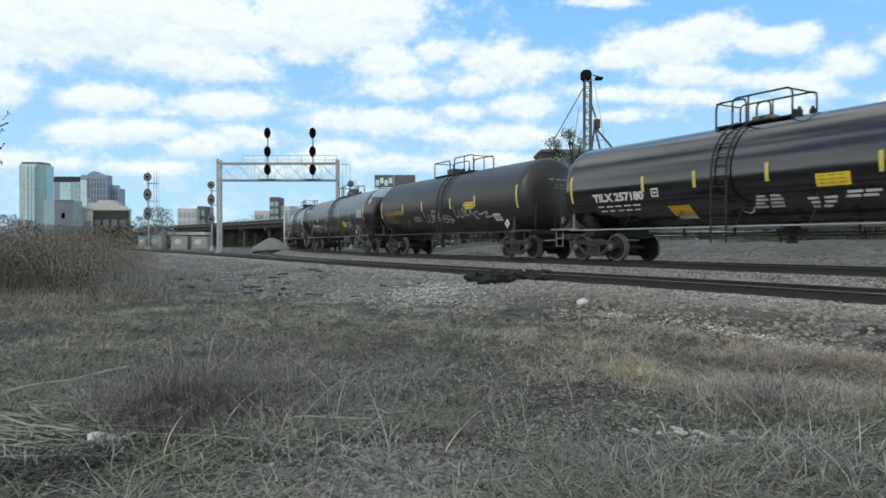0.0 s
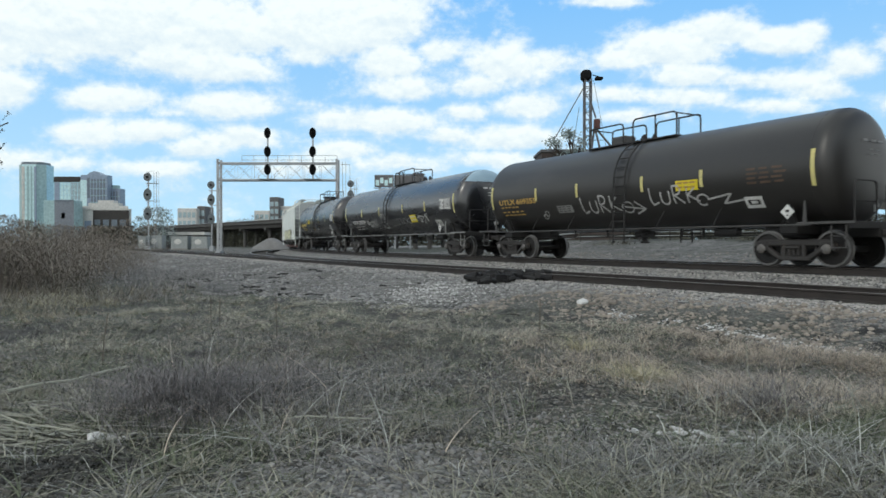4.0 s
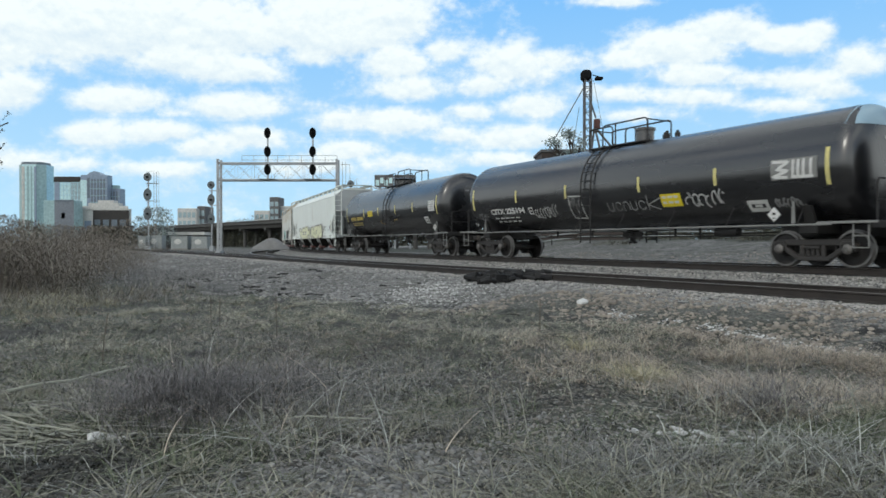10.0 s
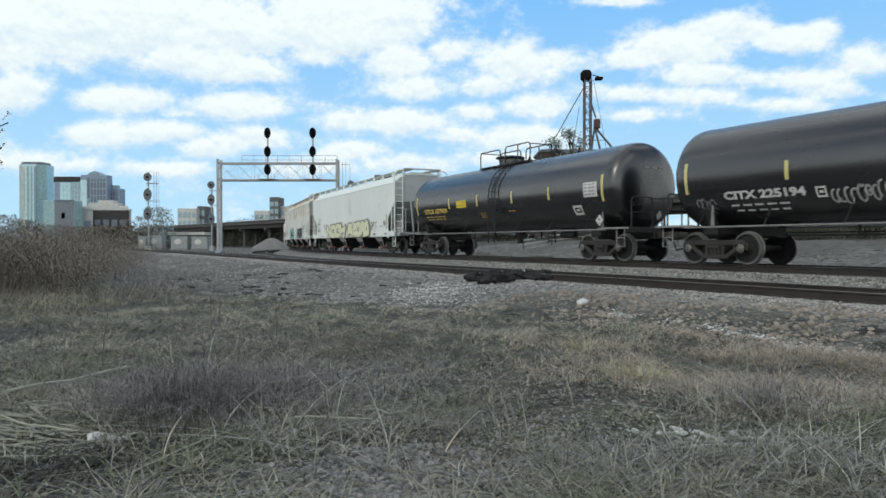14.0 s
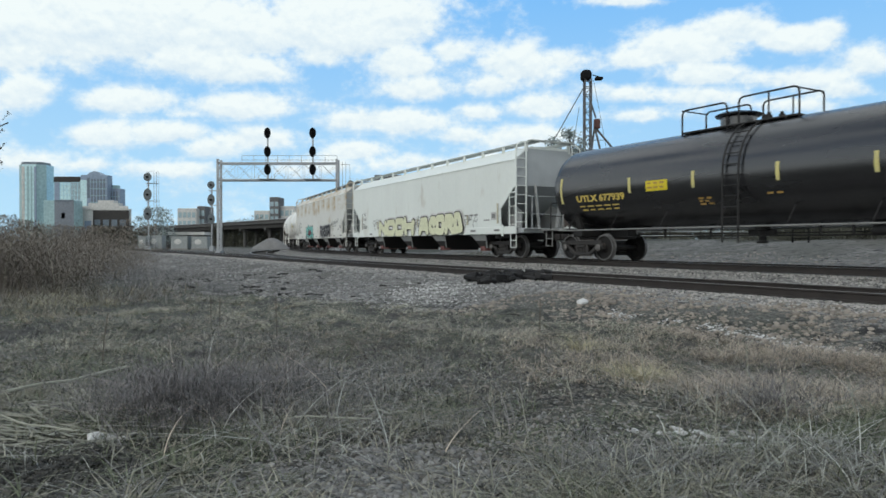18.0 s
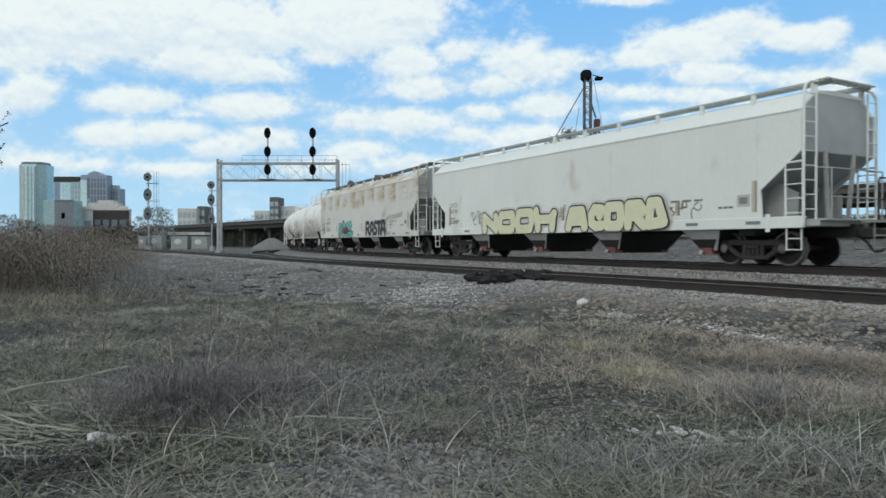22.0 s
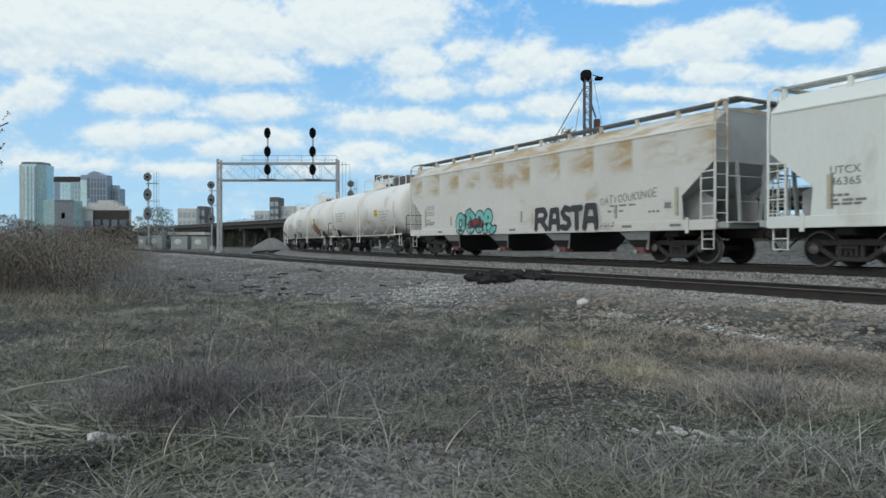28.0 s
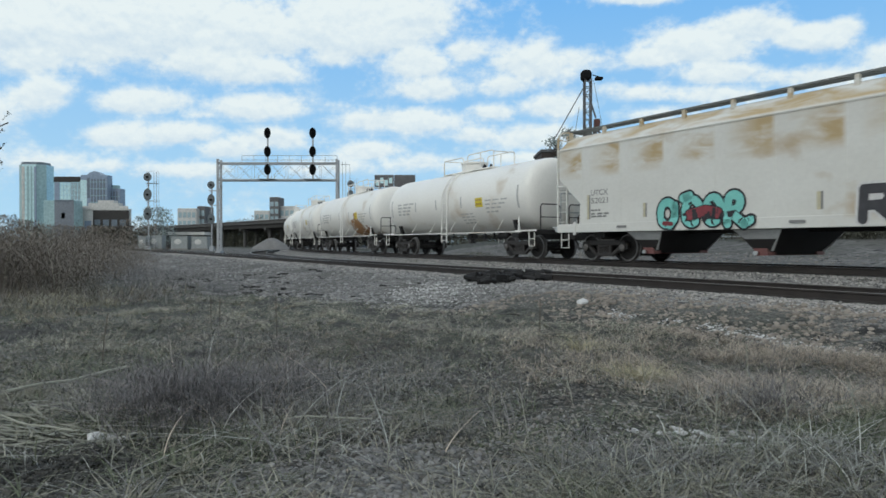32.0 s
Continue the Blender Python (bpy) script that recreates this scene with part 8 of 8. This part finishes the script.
def canes():
    """Single long stalks, fallen or standing."""
    rnd = random.Random(31)
    b = Build()
    lying = [(-3.8, 7.1, 59, 1.25), (-3.2, 5.3, 160, 1.0), (-0.92, 5.55, 177, 0.72), (-0.45, 5.75, 160, 0.35)]
    for _ in range(26):
        lying.append((rnd.gauss(-3.35, 0.35), rnd.gauss(5.6, 0.28), rnd.choice((rnd.gauss(150, 14), rnd.gauss(185, 12))), rnd.uniform(0.5, 1.3)))
    for _ in range(22):
        lying.append((rnd.gauss(-3.0, 0.4), rnd.gauss(5.1, 0.28), rnd.gauss(176, 8), rnd.uniform(0.4, 0.9)))
    for i, (x, y, a, ln) in enumerate(lying):
        pts = []
        for k in range(5):
            u = k / 4 - 0.5
            px, py = x + ln * u * math.cos(radians(a)), y + ln * u * math.sin(radians(a))
            pts.append((px, py, ground_z(px, py) + (0.11 if i < 4 else 0.03) + (0.07 if i < 30 else 0.02) * rnd.random() * (0.4 + abs(u)) + 0.02 * math.sin(3 * u)))
        c = Build()
        c.pipe(pts, 0.015 if i == 0 else rnd.uniform(0.004, 0.007) if i < 30 else rnd.uniform(0.0025, 0.0045), 5)
        solid("fallen_cane", c, M["cane"], "pale dry cane lying flat in the grass", "cane", group="fallen canes")
    for px, Z, h in ((-604, 8.6, 0.65), (-294, 11.0, 0.65), (171, 11.5, 0.60), (154, 5.0, 0.44), (-320, 5.2, 0.38), (-100, 4.6, 0.35), (480, 5.2, 0.40), (-180, 6.6, 0.35), (610, 5.6, 0.42), (330, 4.4, 0.28), (-410, 12, 0.6), (-395, 12.3, 0.55),
                     (360, 7.0, 0.4), (-60, 7.6, 0.4), (540, 7.4, 0.5), (90, 4.2, 0.25), (-230, 4.4, 0.3), (736, 5.4, 0.45), (-590, 4.5, 0.22), (232, 6.4, 0.3), (-600, 5.0, 0.3)):
        x = px / 1230 * Z
        z = ground_z(x, Z) - 0.02
        dx = rnd.uniform(-0.08, 0.08)
        c = Build()
        c.pipe([(x, Z, z), (x + dx * 0.4, Z, z + h * 0.5), (x + dx, Z + 0.03, z + h)], 0.0035 if Z < 8 else 0.008, 5)
        for _ in range(3):
            t = rnd.uniform(0.5, 0.95)
            c.rod((x + dx * t, Z, z + h * t), (x + dx * t + rnd.uniform(-0.10, 0.10), Z, z + h * t + 0.07), 0.003, 4)
        solid("dry_stalk", c, M["cane" if Z < 8 else "brush_brown"], "single dry weed stalk standing in the grass", "stalk", group="dry stalks")


M["cane"] = material("cane", (0.42, 0.425, 0.345), 0.8, 0, (0.31, 0.315, 0.265), 4, 0.7, 60, 0.1, 0.002)
canes()


def stones(name, pts, sizes, mat, label, seed):
    """Angular broken stones as one sheet of faces."""
    r = np.random.RandomState(seed)
    base = np.array([(0, 0, 1), (0.894, 0, 0.447), (0.276, 0.851, 0.447), (-0.724, 0.526, 0.447), (-0.724, -0.526, 0.447), (0.276, -0.851, 0.447), (0.55, 0.4, -0.6), (-0.3, 0.75, -0.6), (-0.75, -0.2, -0.6), (0.1, -0.8, -0.6)])
    tri = [(0, 1, 2), (0, 2, 3), (0, 3, 4), (0, 4, 5), (0, 5, 1), (1, 6, 2), (2, 7, 3), (3, 8, 4), (4, 9, 5), (5, 9, 1), (1, 9, 6), (2, 6, 7), (3, 7, 8), (4, 8, 9)]
    n, k = len(pts), len(base)
    V = base[None] * r.uniform(0.6, 1.25, (n, k, 1)) * np.stack([r.uniform(0.7, 1.3, n), r.uniform(0.6, 1.1, n), r.uniform(0.4, 0.8, n)], 1)[:, None]
    a = r.uniform(0, 6.28, n)
    c, s = np.cos(a)[:, None], np.sin(a)[:, None]
    X, Y = V[:, :, 0] * c - V[:, :, 1] * s, V[:, :, 0] * s + V[:, :, 1] * c
    V = np.stack([X, Y, V[:, :, 2]], 2) * np.asarray(sizes)[:, None, None] / 2 + np.asarray(pts)[:, None]
    F = (np.arange(n) * k)[:, None, None] + np.array(tri)[None]
    F = F.reshape(-1, 3)
    me = bpy.data.meshes.new(name)
    me.vertices.add(n * k)
    me.vertices.foreach_set("co", V.reshape(-1))
    me.loops.add(F.size)
    me.loops.foreach_set("vertex_index", F.reshape(-1).astype(np.int32))
    me.polygons.add(len(F))
    me.polygons.foreach_set("loop_start", (np.arange(len(F)) * 3).astype(np.int32))
    me.update(calc_edges=True)
    me.materials.append(M[mat])
    return tagged(new(name, me), label, "gravel", kind="stuff")


def gravel():
    rnd = random.Random(21)
    pale, dull, psz, dsz = [], [], [], []
    while len(pale) < 20000:                                # ballast between and under the tracks
        s = 2.0 * (80 / 2.0) ** rnd.random()
        q = rnd.uniform(11.6, 16.7)
        p = plan(q, s)
        if abs(q - 13.55) < 0.6 and rnd.random() < 0.4:
            continue
        pale.append((p.x, p.y, ground_z(p.x, p.y)))
        psz.append(rnd.uniform(0.04, 0.08) * (1 + s / 60))
    stones("ballast", pale, psz, "stone", "grey crushed-stone ballast along the tracks", 4)
    while len(dull) < 13000:                                # dirty spread of stone on the near shoulder
        s = 1.0 * (70 / 1.0) ** rnd.random()
        e = turf_edge(s) - 1.0
        q = rnd.uniform(e, 12.0)
        p = plan(q, s)
        if p.y < 5 or s < 13 and rnd.random() < 0.5 or rnd.random() < 0.45 + 1.3 * noise.noise((p.x * 0.45, p.y * 0.45, 50)) + 0.5 * noise.noise((p.x * 1.6, p.y * 1.6, 51)):
            continue
        dull.append((p.x, p.y, ground_z(p.x, p.y)))
        dsz.append(rnd.uniform(0.03, 0.085) * rnd.choice((0.7, 1, 1, 1.6)) * (1 + s / 28))
    for near, mat, word in ((True, "stone_brown", "brownish"), (False, "stone_dull", "grey")):
        sel = [j for j, p in enumerate(dull) if (p[0] * ALONG.x + p[1] * ALONG.y + 3 * noise.noise((p[0] * 0.3, p[1] * 0.3, 1)) < 13) == near]
        stones("shoulder_gravel", [dull[j] for j in sel], [dsz[j] for j in sel], mat, "dirty " + word + " gravel spread beside the siding", 8)
    pts, sz = [], []
    for x, y in scatter(16000, rnd, 3.3, 17.0):
        near = ((x + 0.45) / 1.35) ** 2 + ((y - 4.3) / 1.15) ** 2 < rnd.uniform(0.5, 1.3)
        if not near and rnd.random() < 0.80 + 0.5 * noise.noise((x * 0.7, y * 0.7, 30)):
            continue
        if q_of(x, y) > 11:
            continue
        pts.append((x, y, ground_z(x, y)))
        sz.append(rnd.uniform(0.02, 0.055))
    for _ in range(900):                                    # a spill of coarse stone close by
        x, y = rnd.gauss(-0.45, 0.36), rnd.gauss(4.62, 0.42)
        pts.append((x, y, ground_z(x, y) - 0.004))
        sz.append(rnd.uniform(0.03, 0.085))
    for _ in range(1300):
        x, y = rnd.uniform(0.4, 3.1), rnd.gauss(5.2, 0.6)
        pts.append((x, y, ground_z(x, y) - 0.004))
        sz.append(rnd.uniform(0.02, 0.07))
    spill = [(rnd.gauss(-0.42, 0.28), rnd.gauss(4.68, 0.30)) for _ in range(170)]
    stones("spilled_stone", [(x, y, ground_z(x, y) + 0.004) for x, y in spill], [rnd.uniform(0.045, 0.095) for _ in spill], "stone_spill", "coarse grey crushed stone spilled in the grass", 14)
    stones("loose_gravel", pts, sz, "stone_dull", "loose grey gravel among the grass", 5)
    pts, sz = [], []
    for _ in range(2900):                                   # pale broken strip of crushed limestone
        s = rnd.uniform(2, 10.5)
        q = rnd.gauss(8.66, 0.13) + 0.085 * s
        p = plan(q, s)
        if noise.noise((s * 1.3, 0, 3)) < -0.12:
            continue
        pts.append((p.x, p.y, ground_z(p.x, p.y) - 0.01))
        sz.append(rnd.uniform(0.025, 0.075))
    for _ in range(1500):
        x, y = rnd.gauss(-0.2, 0.75), rnd.gauss(19.3, 1.2)
        pts.append((x, y, ground_z(x, y)))
        sz.append(rnd.uniform(0.03, 0.08))
    bank, bsz = [], []
    while len(bank) < 9000:                                 # rubble on the bank behind the main track
        s = rnd.uniform(-8, 60)
        q = rnd.uniform(20.6, 34)
        p = plan(q, s)
        if rnd.random() < 0.45 + 0.9 * noise.noise((p.x * 0.35, p.y * 0.35, 70)):
            continue
        bank.append((p.x, p.y, ground_z(p.x, p.y)))
        bsz.append(rnd.uniform(0.05, 0.13) * rnd.choice((1, 1, 1.6)))
    for k, (mat, word) in enumerate((("stone_dull", "grey"), ("stone_brown", "brown"))):
        stones("rubble", bank[k::2], bsz[k::2], mat, word + " rubble on the bank behind the train", 12 + k)
    clods, csz = [], []
    for x, y in scatter(24000, rnd, 3.4, 11.0):
        if rnd.random() < cover(x, y) - (0.6 if 0.1 < x < 2.7 and 4.6 < y < 7.2 else 0.1):
            continue
        clods.append((x, y, ground_z(x, y) - 0.004))
        csz.append(rnd.uniform(0.015, 0.05) * rnd.choice((1, 1, 1.5, 2)))
    stones("dirt_clods", clods, csz, "clod", "crumbled clods of grey-brown dirt", 9)
    stones("limestone_chips", pts, sz, "stone_pale", "pale crushed limestone strewn on the dirt", 6)


gravel()


# ---- debris beside the siding ----
def lump(b, x, y, z, sx, sy, sz, turn, tilt, slot=0):
    b.box(x, y, z, sx, sy, sz, 0.04, slot, Euler((radians(tilt), radians(tilt * 0.5), radians(turn))).to_matrix())


rnd = random.Random(77)
o = thing("scrap_heap", "heap of black charred timber and rubber beside the rail", "scrap heap", pose(1.98, 21.2, 0))
for k in range(64):
    dx = -1.15 + 2.3 * (k % 32) / 31 + rnd.uniform(-0.05, 0.05)
    dy = rnd.uniform(-0.25, 0.25) - 0.2 * dx if k < 32 else rnd.uniform(-1.5, -0.3) + 0.25 * abs(dx)
    sx, sy, sz = rnd.uniform(0.15, 0.5), rnd.uniform(0.06, 0.22), rnd.uniform(0.05, 0.24)
    b = Build()
    lump(b, dx, dy, ground_z(1.98 + dx, 21.2 + dy) + sz * 0.42 + rnd.uniform(0, 0.10), sx, sy, sz, rnd.uniform(-60, 60), rnd.uniform(-30, 30))
    b.v = [(x + 0.04 * noise.noise((x * 9, y * 9, z * 9)), y + 0.04 * noise.noise((x * 9, y * 9, z * 9 + 5)), z + 0.03 * noise.noise((x * 8, y * 8, 9))) for x, y, z in b.v]
    part("charred_chunk", b, M["charred"], o)
b = Build()
lump(b, 0.50, -0.42, ground_z(2.48, 20.8) + 0.26, 0.24, 0.05, 0.04, -10, 14)
part("pale_board", b, M["chalk"], o, "pale broken board end")

for k in range(110):                                         # broken tie wood and bark on the gravel
    Z = rnd.uniform(13.5, 32)
    x = (rnd.gauss(-330, 90) if k % 3 else rnd.uniform(-430, 560)) / 1230 * Z
    q = q_of(x, Z)
    if not turf_edge(x * ALONG.x + Z * ALONG.y) - 0.5 < q < 11.6:
        continue
    L = rnd.uniform(0.12, 0.50) * rnd.choice((0.6, 1, 1.6))
    b = Build()
    w = rnd.uniform(0.015, 0.05)
    b.pipe([(L * (u - 0.5), rnd.uniform(-0.12, 0.12) * L, rnd.uniform(0.0, 0.12) * L) for u in (0, 0.3, 0.65, 1)], w, 5)
    b.v = [(x, y * (1.5 - abs(x) / L), z * 0.7) for x, y, z in b.v]
    solid("timber_scrap", b, M["charred"], "dark rotten piece of tie timber on the gravel", "timber scrap", pose(x, Z, ground_z(x, Z) + 0.015, 0, 0, rnd.uniform(-30, 30)), group="timber scraps")


def rock(x, y, s, mat, label, seed):
    b = Build()
    bm = bmesh.new()
    bmesh.ops.create_icosphere(bm, subdivisions=2, radius=0.5)
    vs = []
    for v in bm.verts:
        k = 1 + 0.35 * noise.noise((v.co.x * 2.5 + seed, v.co.y * 2.5, v.co.z * 2.5))
        vs.append((v.co.x * k * s[0], v.co.y * k * s[1], v.co.z * k * s[2]))
    b.add(vs, [[v.index for v in f.verts] for f in bm.faces])
    bm.free()
    solid("rock", b, M[mat], label, "rock", pose(x, y, ground_z(x, y) + s[2] * 0.42, 0, 0, seed * 40), group="pale rocks", smooth=25)


rock(2.92, 14.5, (0.30, 0.2, 0.14), "chalk", "pale limestone lump on the dirt", 1)
rock(-2.62, 5.22, (0.15, 0.10, 0.11), "chalk", "white chalky lump in the grass", 2)
rock(-2.55, 5.30, (0.11, 0.09, 0.06), "stone_pale", "white chalky lump in the grass", 3)
rock(-2.46, 5.33, (0.08, 0.07, 0.05), "chalk", "white chalky lump in the grass", 4)
for k in range(26):
    x, y = rnd.gauss(2.02, 0.24), rnd.gauss(5.45, 0.15)
    if k > 17:
        x, y = rnd.uniform(0.6, 2.4), rnd.uniform(4.5, 6.2)
    s = rnd.uniform(0.045, 0.085) * (1.0 if k <= 17 else 0.5)
    rock(x, y, (s * rnd.uniform(0.8, 1.6), s * 0.8, s * 0.5), "stone_pale" if k % 3 else "chalk", "pale limestone lump in the grass", 5 + k)


# ---- background growth ----
def clump_field(name, spots, mat, label, seed, leaf=0.35):
    """Shrubs and tree crowns: many small leaves round each spot (x, y, z, radius, height)."""
    rnd = random.Random(seed)
    pts, sz = [], []
    for x, y, z, r, h, n in spots:
        for _ in range(n):
            a, u = rnd.uniform(0, 6.283), rnd.random() ** 0.5
            w = rnd.random()
            rr = r * u * (1.0 - 0.55 * w) * (1 + 0.3 * noise.noise((x + math.cos(a) * 2, y + math.sin(a) * 2, w * 3)))
            pts.append((x + rr * math.cos(a), y + rr * math.sin(a), z + h * w))
            sz.append(leaf * rnd.uniform(0.5, 1.4))
    return ribbons(name, pts, sz, 1.3, leaf * 0.35, mat, label, "trees", seed, 2)


rnd = random.Random(41)
spots = []
for k in range(150):                                         # tree belt beyond the bridge
    px = -620 + 1500 * k / 150
    Z = 330 + rnd.uniform(-15, 30)
    spots.append((px / 1230 * Z, Z, -0.6, 7.0, rnd.uniform(6.0, 9.5), 300))
clump_field("far_trees", spots, "leaf_far", "dull far belt of trees along the horizon", 42, 1.7)
spots = []
for k in range(34):                                          # scrub behind the train
    px = 60 + 30 * k + rnd.uniform(-15, 15)
    Z = rnd.uniform(44, 56) if k < 22 else rnd.uniform(36, 44)
    if k < 19 and k % 4:
        continue
    spots.append((px / 1230 * Z, Z, ground_z(px / 1230 * Z, Z) - 0.1, rnd.uniform(1.2, 2.4), rnd.uniform(0.25, 0.5) if k < 19 else rnd.uniform(0.8, 1.3), 400 if k < 19 else 1500))
for k in range(20):                                          # taller bushes on the bank
    px, Z = 560 + 22 * k + rnd.uniform(-8, 8), rnd.uniform(46, 58)
    spots.append((px / 1230 * Z, Z, ground_z(px / 1230 * Z, Z) - 0.1, rnd.uniform(1.6, 2.6), rnd.uniform(1.5, 2.5), 1500))
clump_field("scrub", spots, "leaf_dull", "low grey-green scrub behind the tracks", 43, 0.15)
thicket_shrubs = [(-560, 160, -0.6, 3, 6.5, 400), (-690, 120, -0.6, 5, 4.2, 600),
                (-650, 118, -0.6, 4, 4, 500), (-740, 116, -0.6, 5, 4.8, 900), (-600, 118, -0.6, 4.5, 4, 700), (-555, 125, -0.6, 4, 4.2, 700),
                (-520, 128, -0.6, 3.5, 4.4, 600), (-780, 112, -0.6, 5, 5.6, 900), (-620, 114, -0.6, 4, 3.8, 600)]
# first seven clumps are made up, to darken the space under the bridge
bridge_dark_filler = [(-400, 225, -0.6, 5, 6.5, 1700), (-378, 221, -0.6, 5, 7, 1700), (-356, 217, -0.6, 5, 7.5, 1700), (-334, 213, -0.6, 5, 6.5, 1700),
                (-312, 209, -0.6, 5, 7, 1700), (-290, 205, -0.6, 5, 7.5, 1700), (-268, 201, -0.6, 5, 6.5, 1700), (-350, 240, -0.6, 6, 9.6, 500),
                (-330, 242, -0.6, 5, 11, 400), (-375, 245, -0.6, 4, 9, 300)]
pale_crowns = [(-512, 160, 0.2, 4.6, 8.6, 1500), (-492, 158, 0.4, 3.4, 7.8, 900), (-536, 162, -0.2, 3.2, 7.0, 600)]
clump_field("pale_trees", [(px / 1230 * Z, Z, zz, r, h, n) for px, Z, zz, r, h, n in pale_crowns], "leaf_haze", "pale grey-green tree crowns behind the mast signal", 45, 0.5)
clump_field("thicket_shrubs", [(px / 1230 * Z, Z, zz, r, h, n) for px, Z, zz, r, h, n in thicket_shrubs], "brush_brown", "brown withered bushes behind the thicket", 46, 0.5)
spots = [(px / 1230 * Z, Z, zz, r, h, n) for px, Z, zz, r, h, n in bridge_dark_filler]
clump_field("far_shrubs", spots, "leaf_far", "dull bushes behind the bridge, most of them added as dark filling", 44, 0.6)


def bare_tree(x, y, z, h, spread, seed, label, leaves=0, leaf_mat="leaf_dull"):
    """A tapered trunk with forking limbs; few leaves."""
    r = random.Random(seed)
    t = thing("tree", label, "tree", pose(x, y, z))
    b, tips = Build(), []

    def grow(p, d, ln, rad, depth):
        q = p + d * ln
        b.rod(p, q, rad, 6, rad * 0.65)
        if depth == 0:
            tips.append(q)
            return
        for _ in range(3 if depth > 1 else 4):
            nd = (d + Vector((r.uniform(-1, 1), r.uniform(-1, 1), r.uniform(-0.3, 0.8))) * spread).normalized()
            grow(p + d * ln * r.uniform(0.6, 1.0), nd, ln * r.uniform(0.55, 0.8), rad * 0.6, depth - 1)

    grow(Vector((0, 0, 0)), Vector((0, 0, 1)), h * 0.38, h * 0.022, 4)
    part("trunk", b, M["bark"], t)
    if leaves:
        c = Build()
        for p in tips:
            for _ in range(leaves):
                q = p + Vector((r.gauss(0, 0.25), r.gauss(0, 0.25), r.gauss(0, 0.2))) * h * 0.09
                s = h * 0.011 * r.uniform(0.6, 1.4)
                u = Vector((r.uniform(-1, 1), r.uniform(-1, 1), r.uniform(-1, 1))).normalized()
                v = u.orthogonal().normalized()
                c.add([q - u * s, q + v * s * 0.6, q + u * s, q - v * s * 0.6], [(0, 1, 2, 3)])
        part("crown", c, M[leaf_mat], t, smooth=0)


bare_tree(0.1930 * 80, 80, -0.6, 14.6, 0.31, 4, "half-bare tree beside the elevator building", 16, "leaf_haze")
bare_tree(-11.75, 17.0, -0.9, 5.0, 0.75, 9, "bare tree with a few leaves beside the thicket", 3)


def reaching_limbs():
    """Two thin limbs of a tree beside the thicket that hang into the open, with small dark leaves."""
    r = random.Random(19)
    t = thing("tree", "thin grey limbs of a tree with few dark leaves", "tree", pose(-12.6, 17.0, -0.95))
    b, c = Build(), Build()
    b.rod((0, 0, 0), (0.1, 0, 2.6), 0.11, 8, 0.07).rod((0.1, 0, 2.6), (0.0, 0.1, 5.4), 0.07, 8, 0.03)
    for z0, tip in ((2.6, (1.98, 0.0, 4.50)), (2.2, (1.90, -0.2, 3.60))):
        a, e = Vector((0.08, 0, z0)), Vector(tip)
        pts = [a.lerp(e, u) + Vector((0, 0, 0.35 * math.sin(math.pi * u))) for u in (0, 0.2, 0.4, 0.6, 0.8, 1.0)]
        b.pipe(pts, 0.016, 5)
        for _ in range(16):
            p = a.lerp(e, r.uniform(0.35, 1.0)) + Vector((0, 0, 0.2))
            q = p + Vector((r.uniform(-0.1, 0.42), r.uniform(-0.3, 0.3), r.uniform(-0.28, 0.28)))
            b.rod(p, q, 0.007, 4, 0.003)
            for _ in range(7):
                m = p.lerp(q, r.uniform(0.3, 1.0)) + Vector((r.gauss(0, 0.03), r.gauss(0, 0.03), r.gauss(0, 0.03)))
                u = Vector((r.uniform(-1, 1), r.uniform(-1, 1), r.uniform(-1, 1))).normalized()
                v = u.orthogonal().normalized()
                k = r.uniform(0.02, 0.045)
                c.add([m - u * k, m + v * k * 0.5, m + u * k, m - v * k * 0.5], [(0, 1, 2, 3)])
    part("trunk", b, M["bark"], t)
    part("leaves", c, M["leaf_dull"], t, smooth=0)


reaching_limbs()


# ---- motion ----
def motions():
    """The train runs forward along the main line, its wheels turn, the clouds drift."""
    walk(backdrop, [(0.0, pose(0, 0, 0, 0, 0, 1.25)), (32.0, pose(0, 0, 0, 0, 0, -1.25))])
    for car, centre, tc, trucks in CARS:
        rows, turns = [], [[], []]
        for i in range(33):
            t = float(i)
            s = centre - advance(t)
            pf, hf = MAIN.at(s - tc)
            pr, hr = MAIN.at(s + tc)
            d = pf - pr
            mid = (pf + pr) / 2
            yaw = math.degrees(math.atan2(d.y, d.x))
            rows.append((t, pose(mid.x, mid.y, MAIN_Z, 0, 0, yaw)))
            if i % 4 == 0:
                for k, (x, h) in enumerate(((-tc, hr), (tc, hf))):
                    turns[k].append((t, pose(x, 0, 0, 0, 0, (math.degrees(h) - 90 - yaw + 180) % 360 - 180)))
        walk(car, rows)
        for k, (truck, sets) in enumerate(trucks):
            walk(truck, turns[k])
            for o, dx in zip(sets, (-0.889, 0.889)):
                walk(o, [(j * 0.2, pose(dx, 0, 0.457, 0, math.degrees(advance(j * 0.2) / 0.457), 0)) for j in range(161)])


motions()
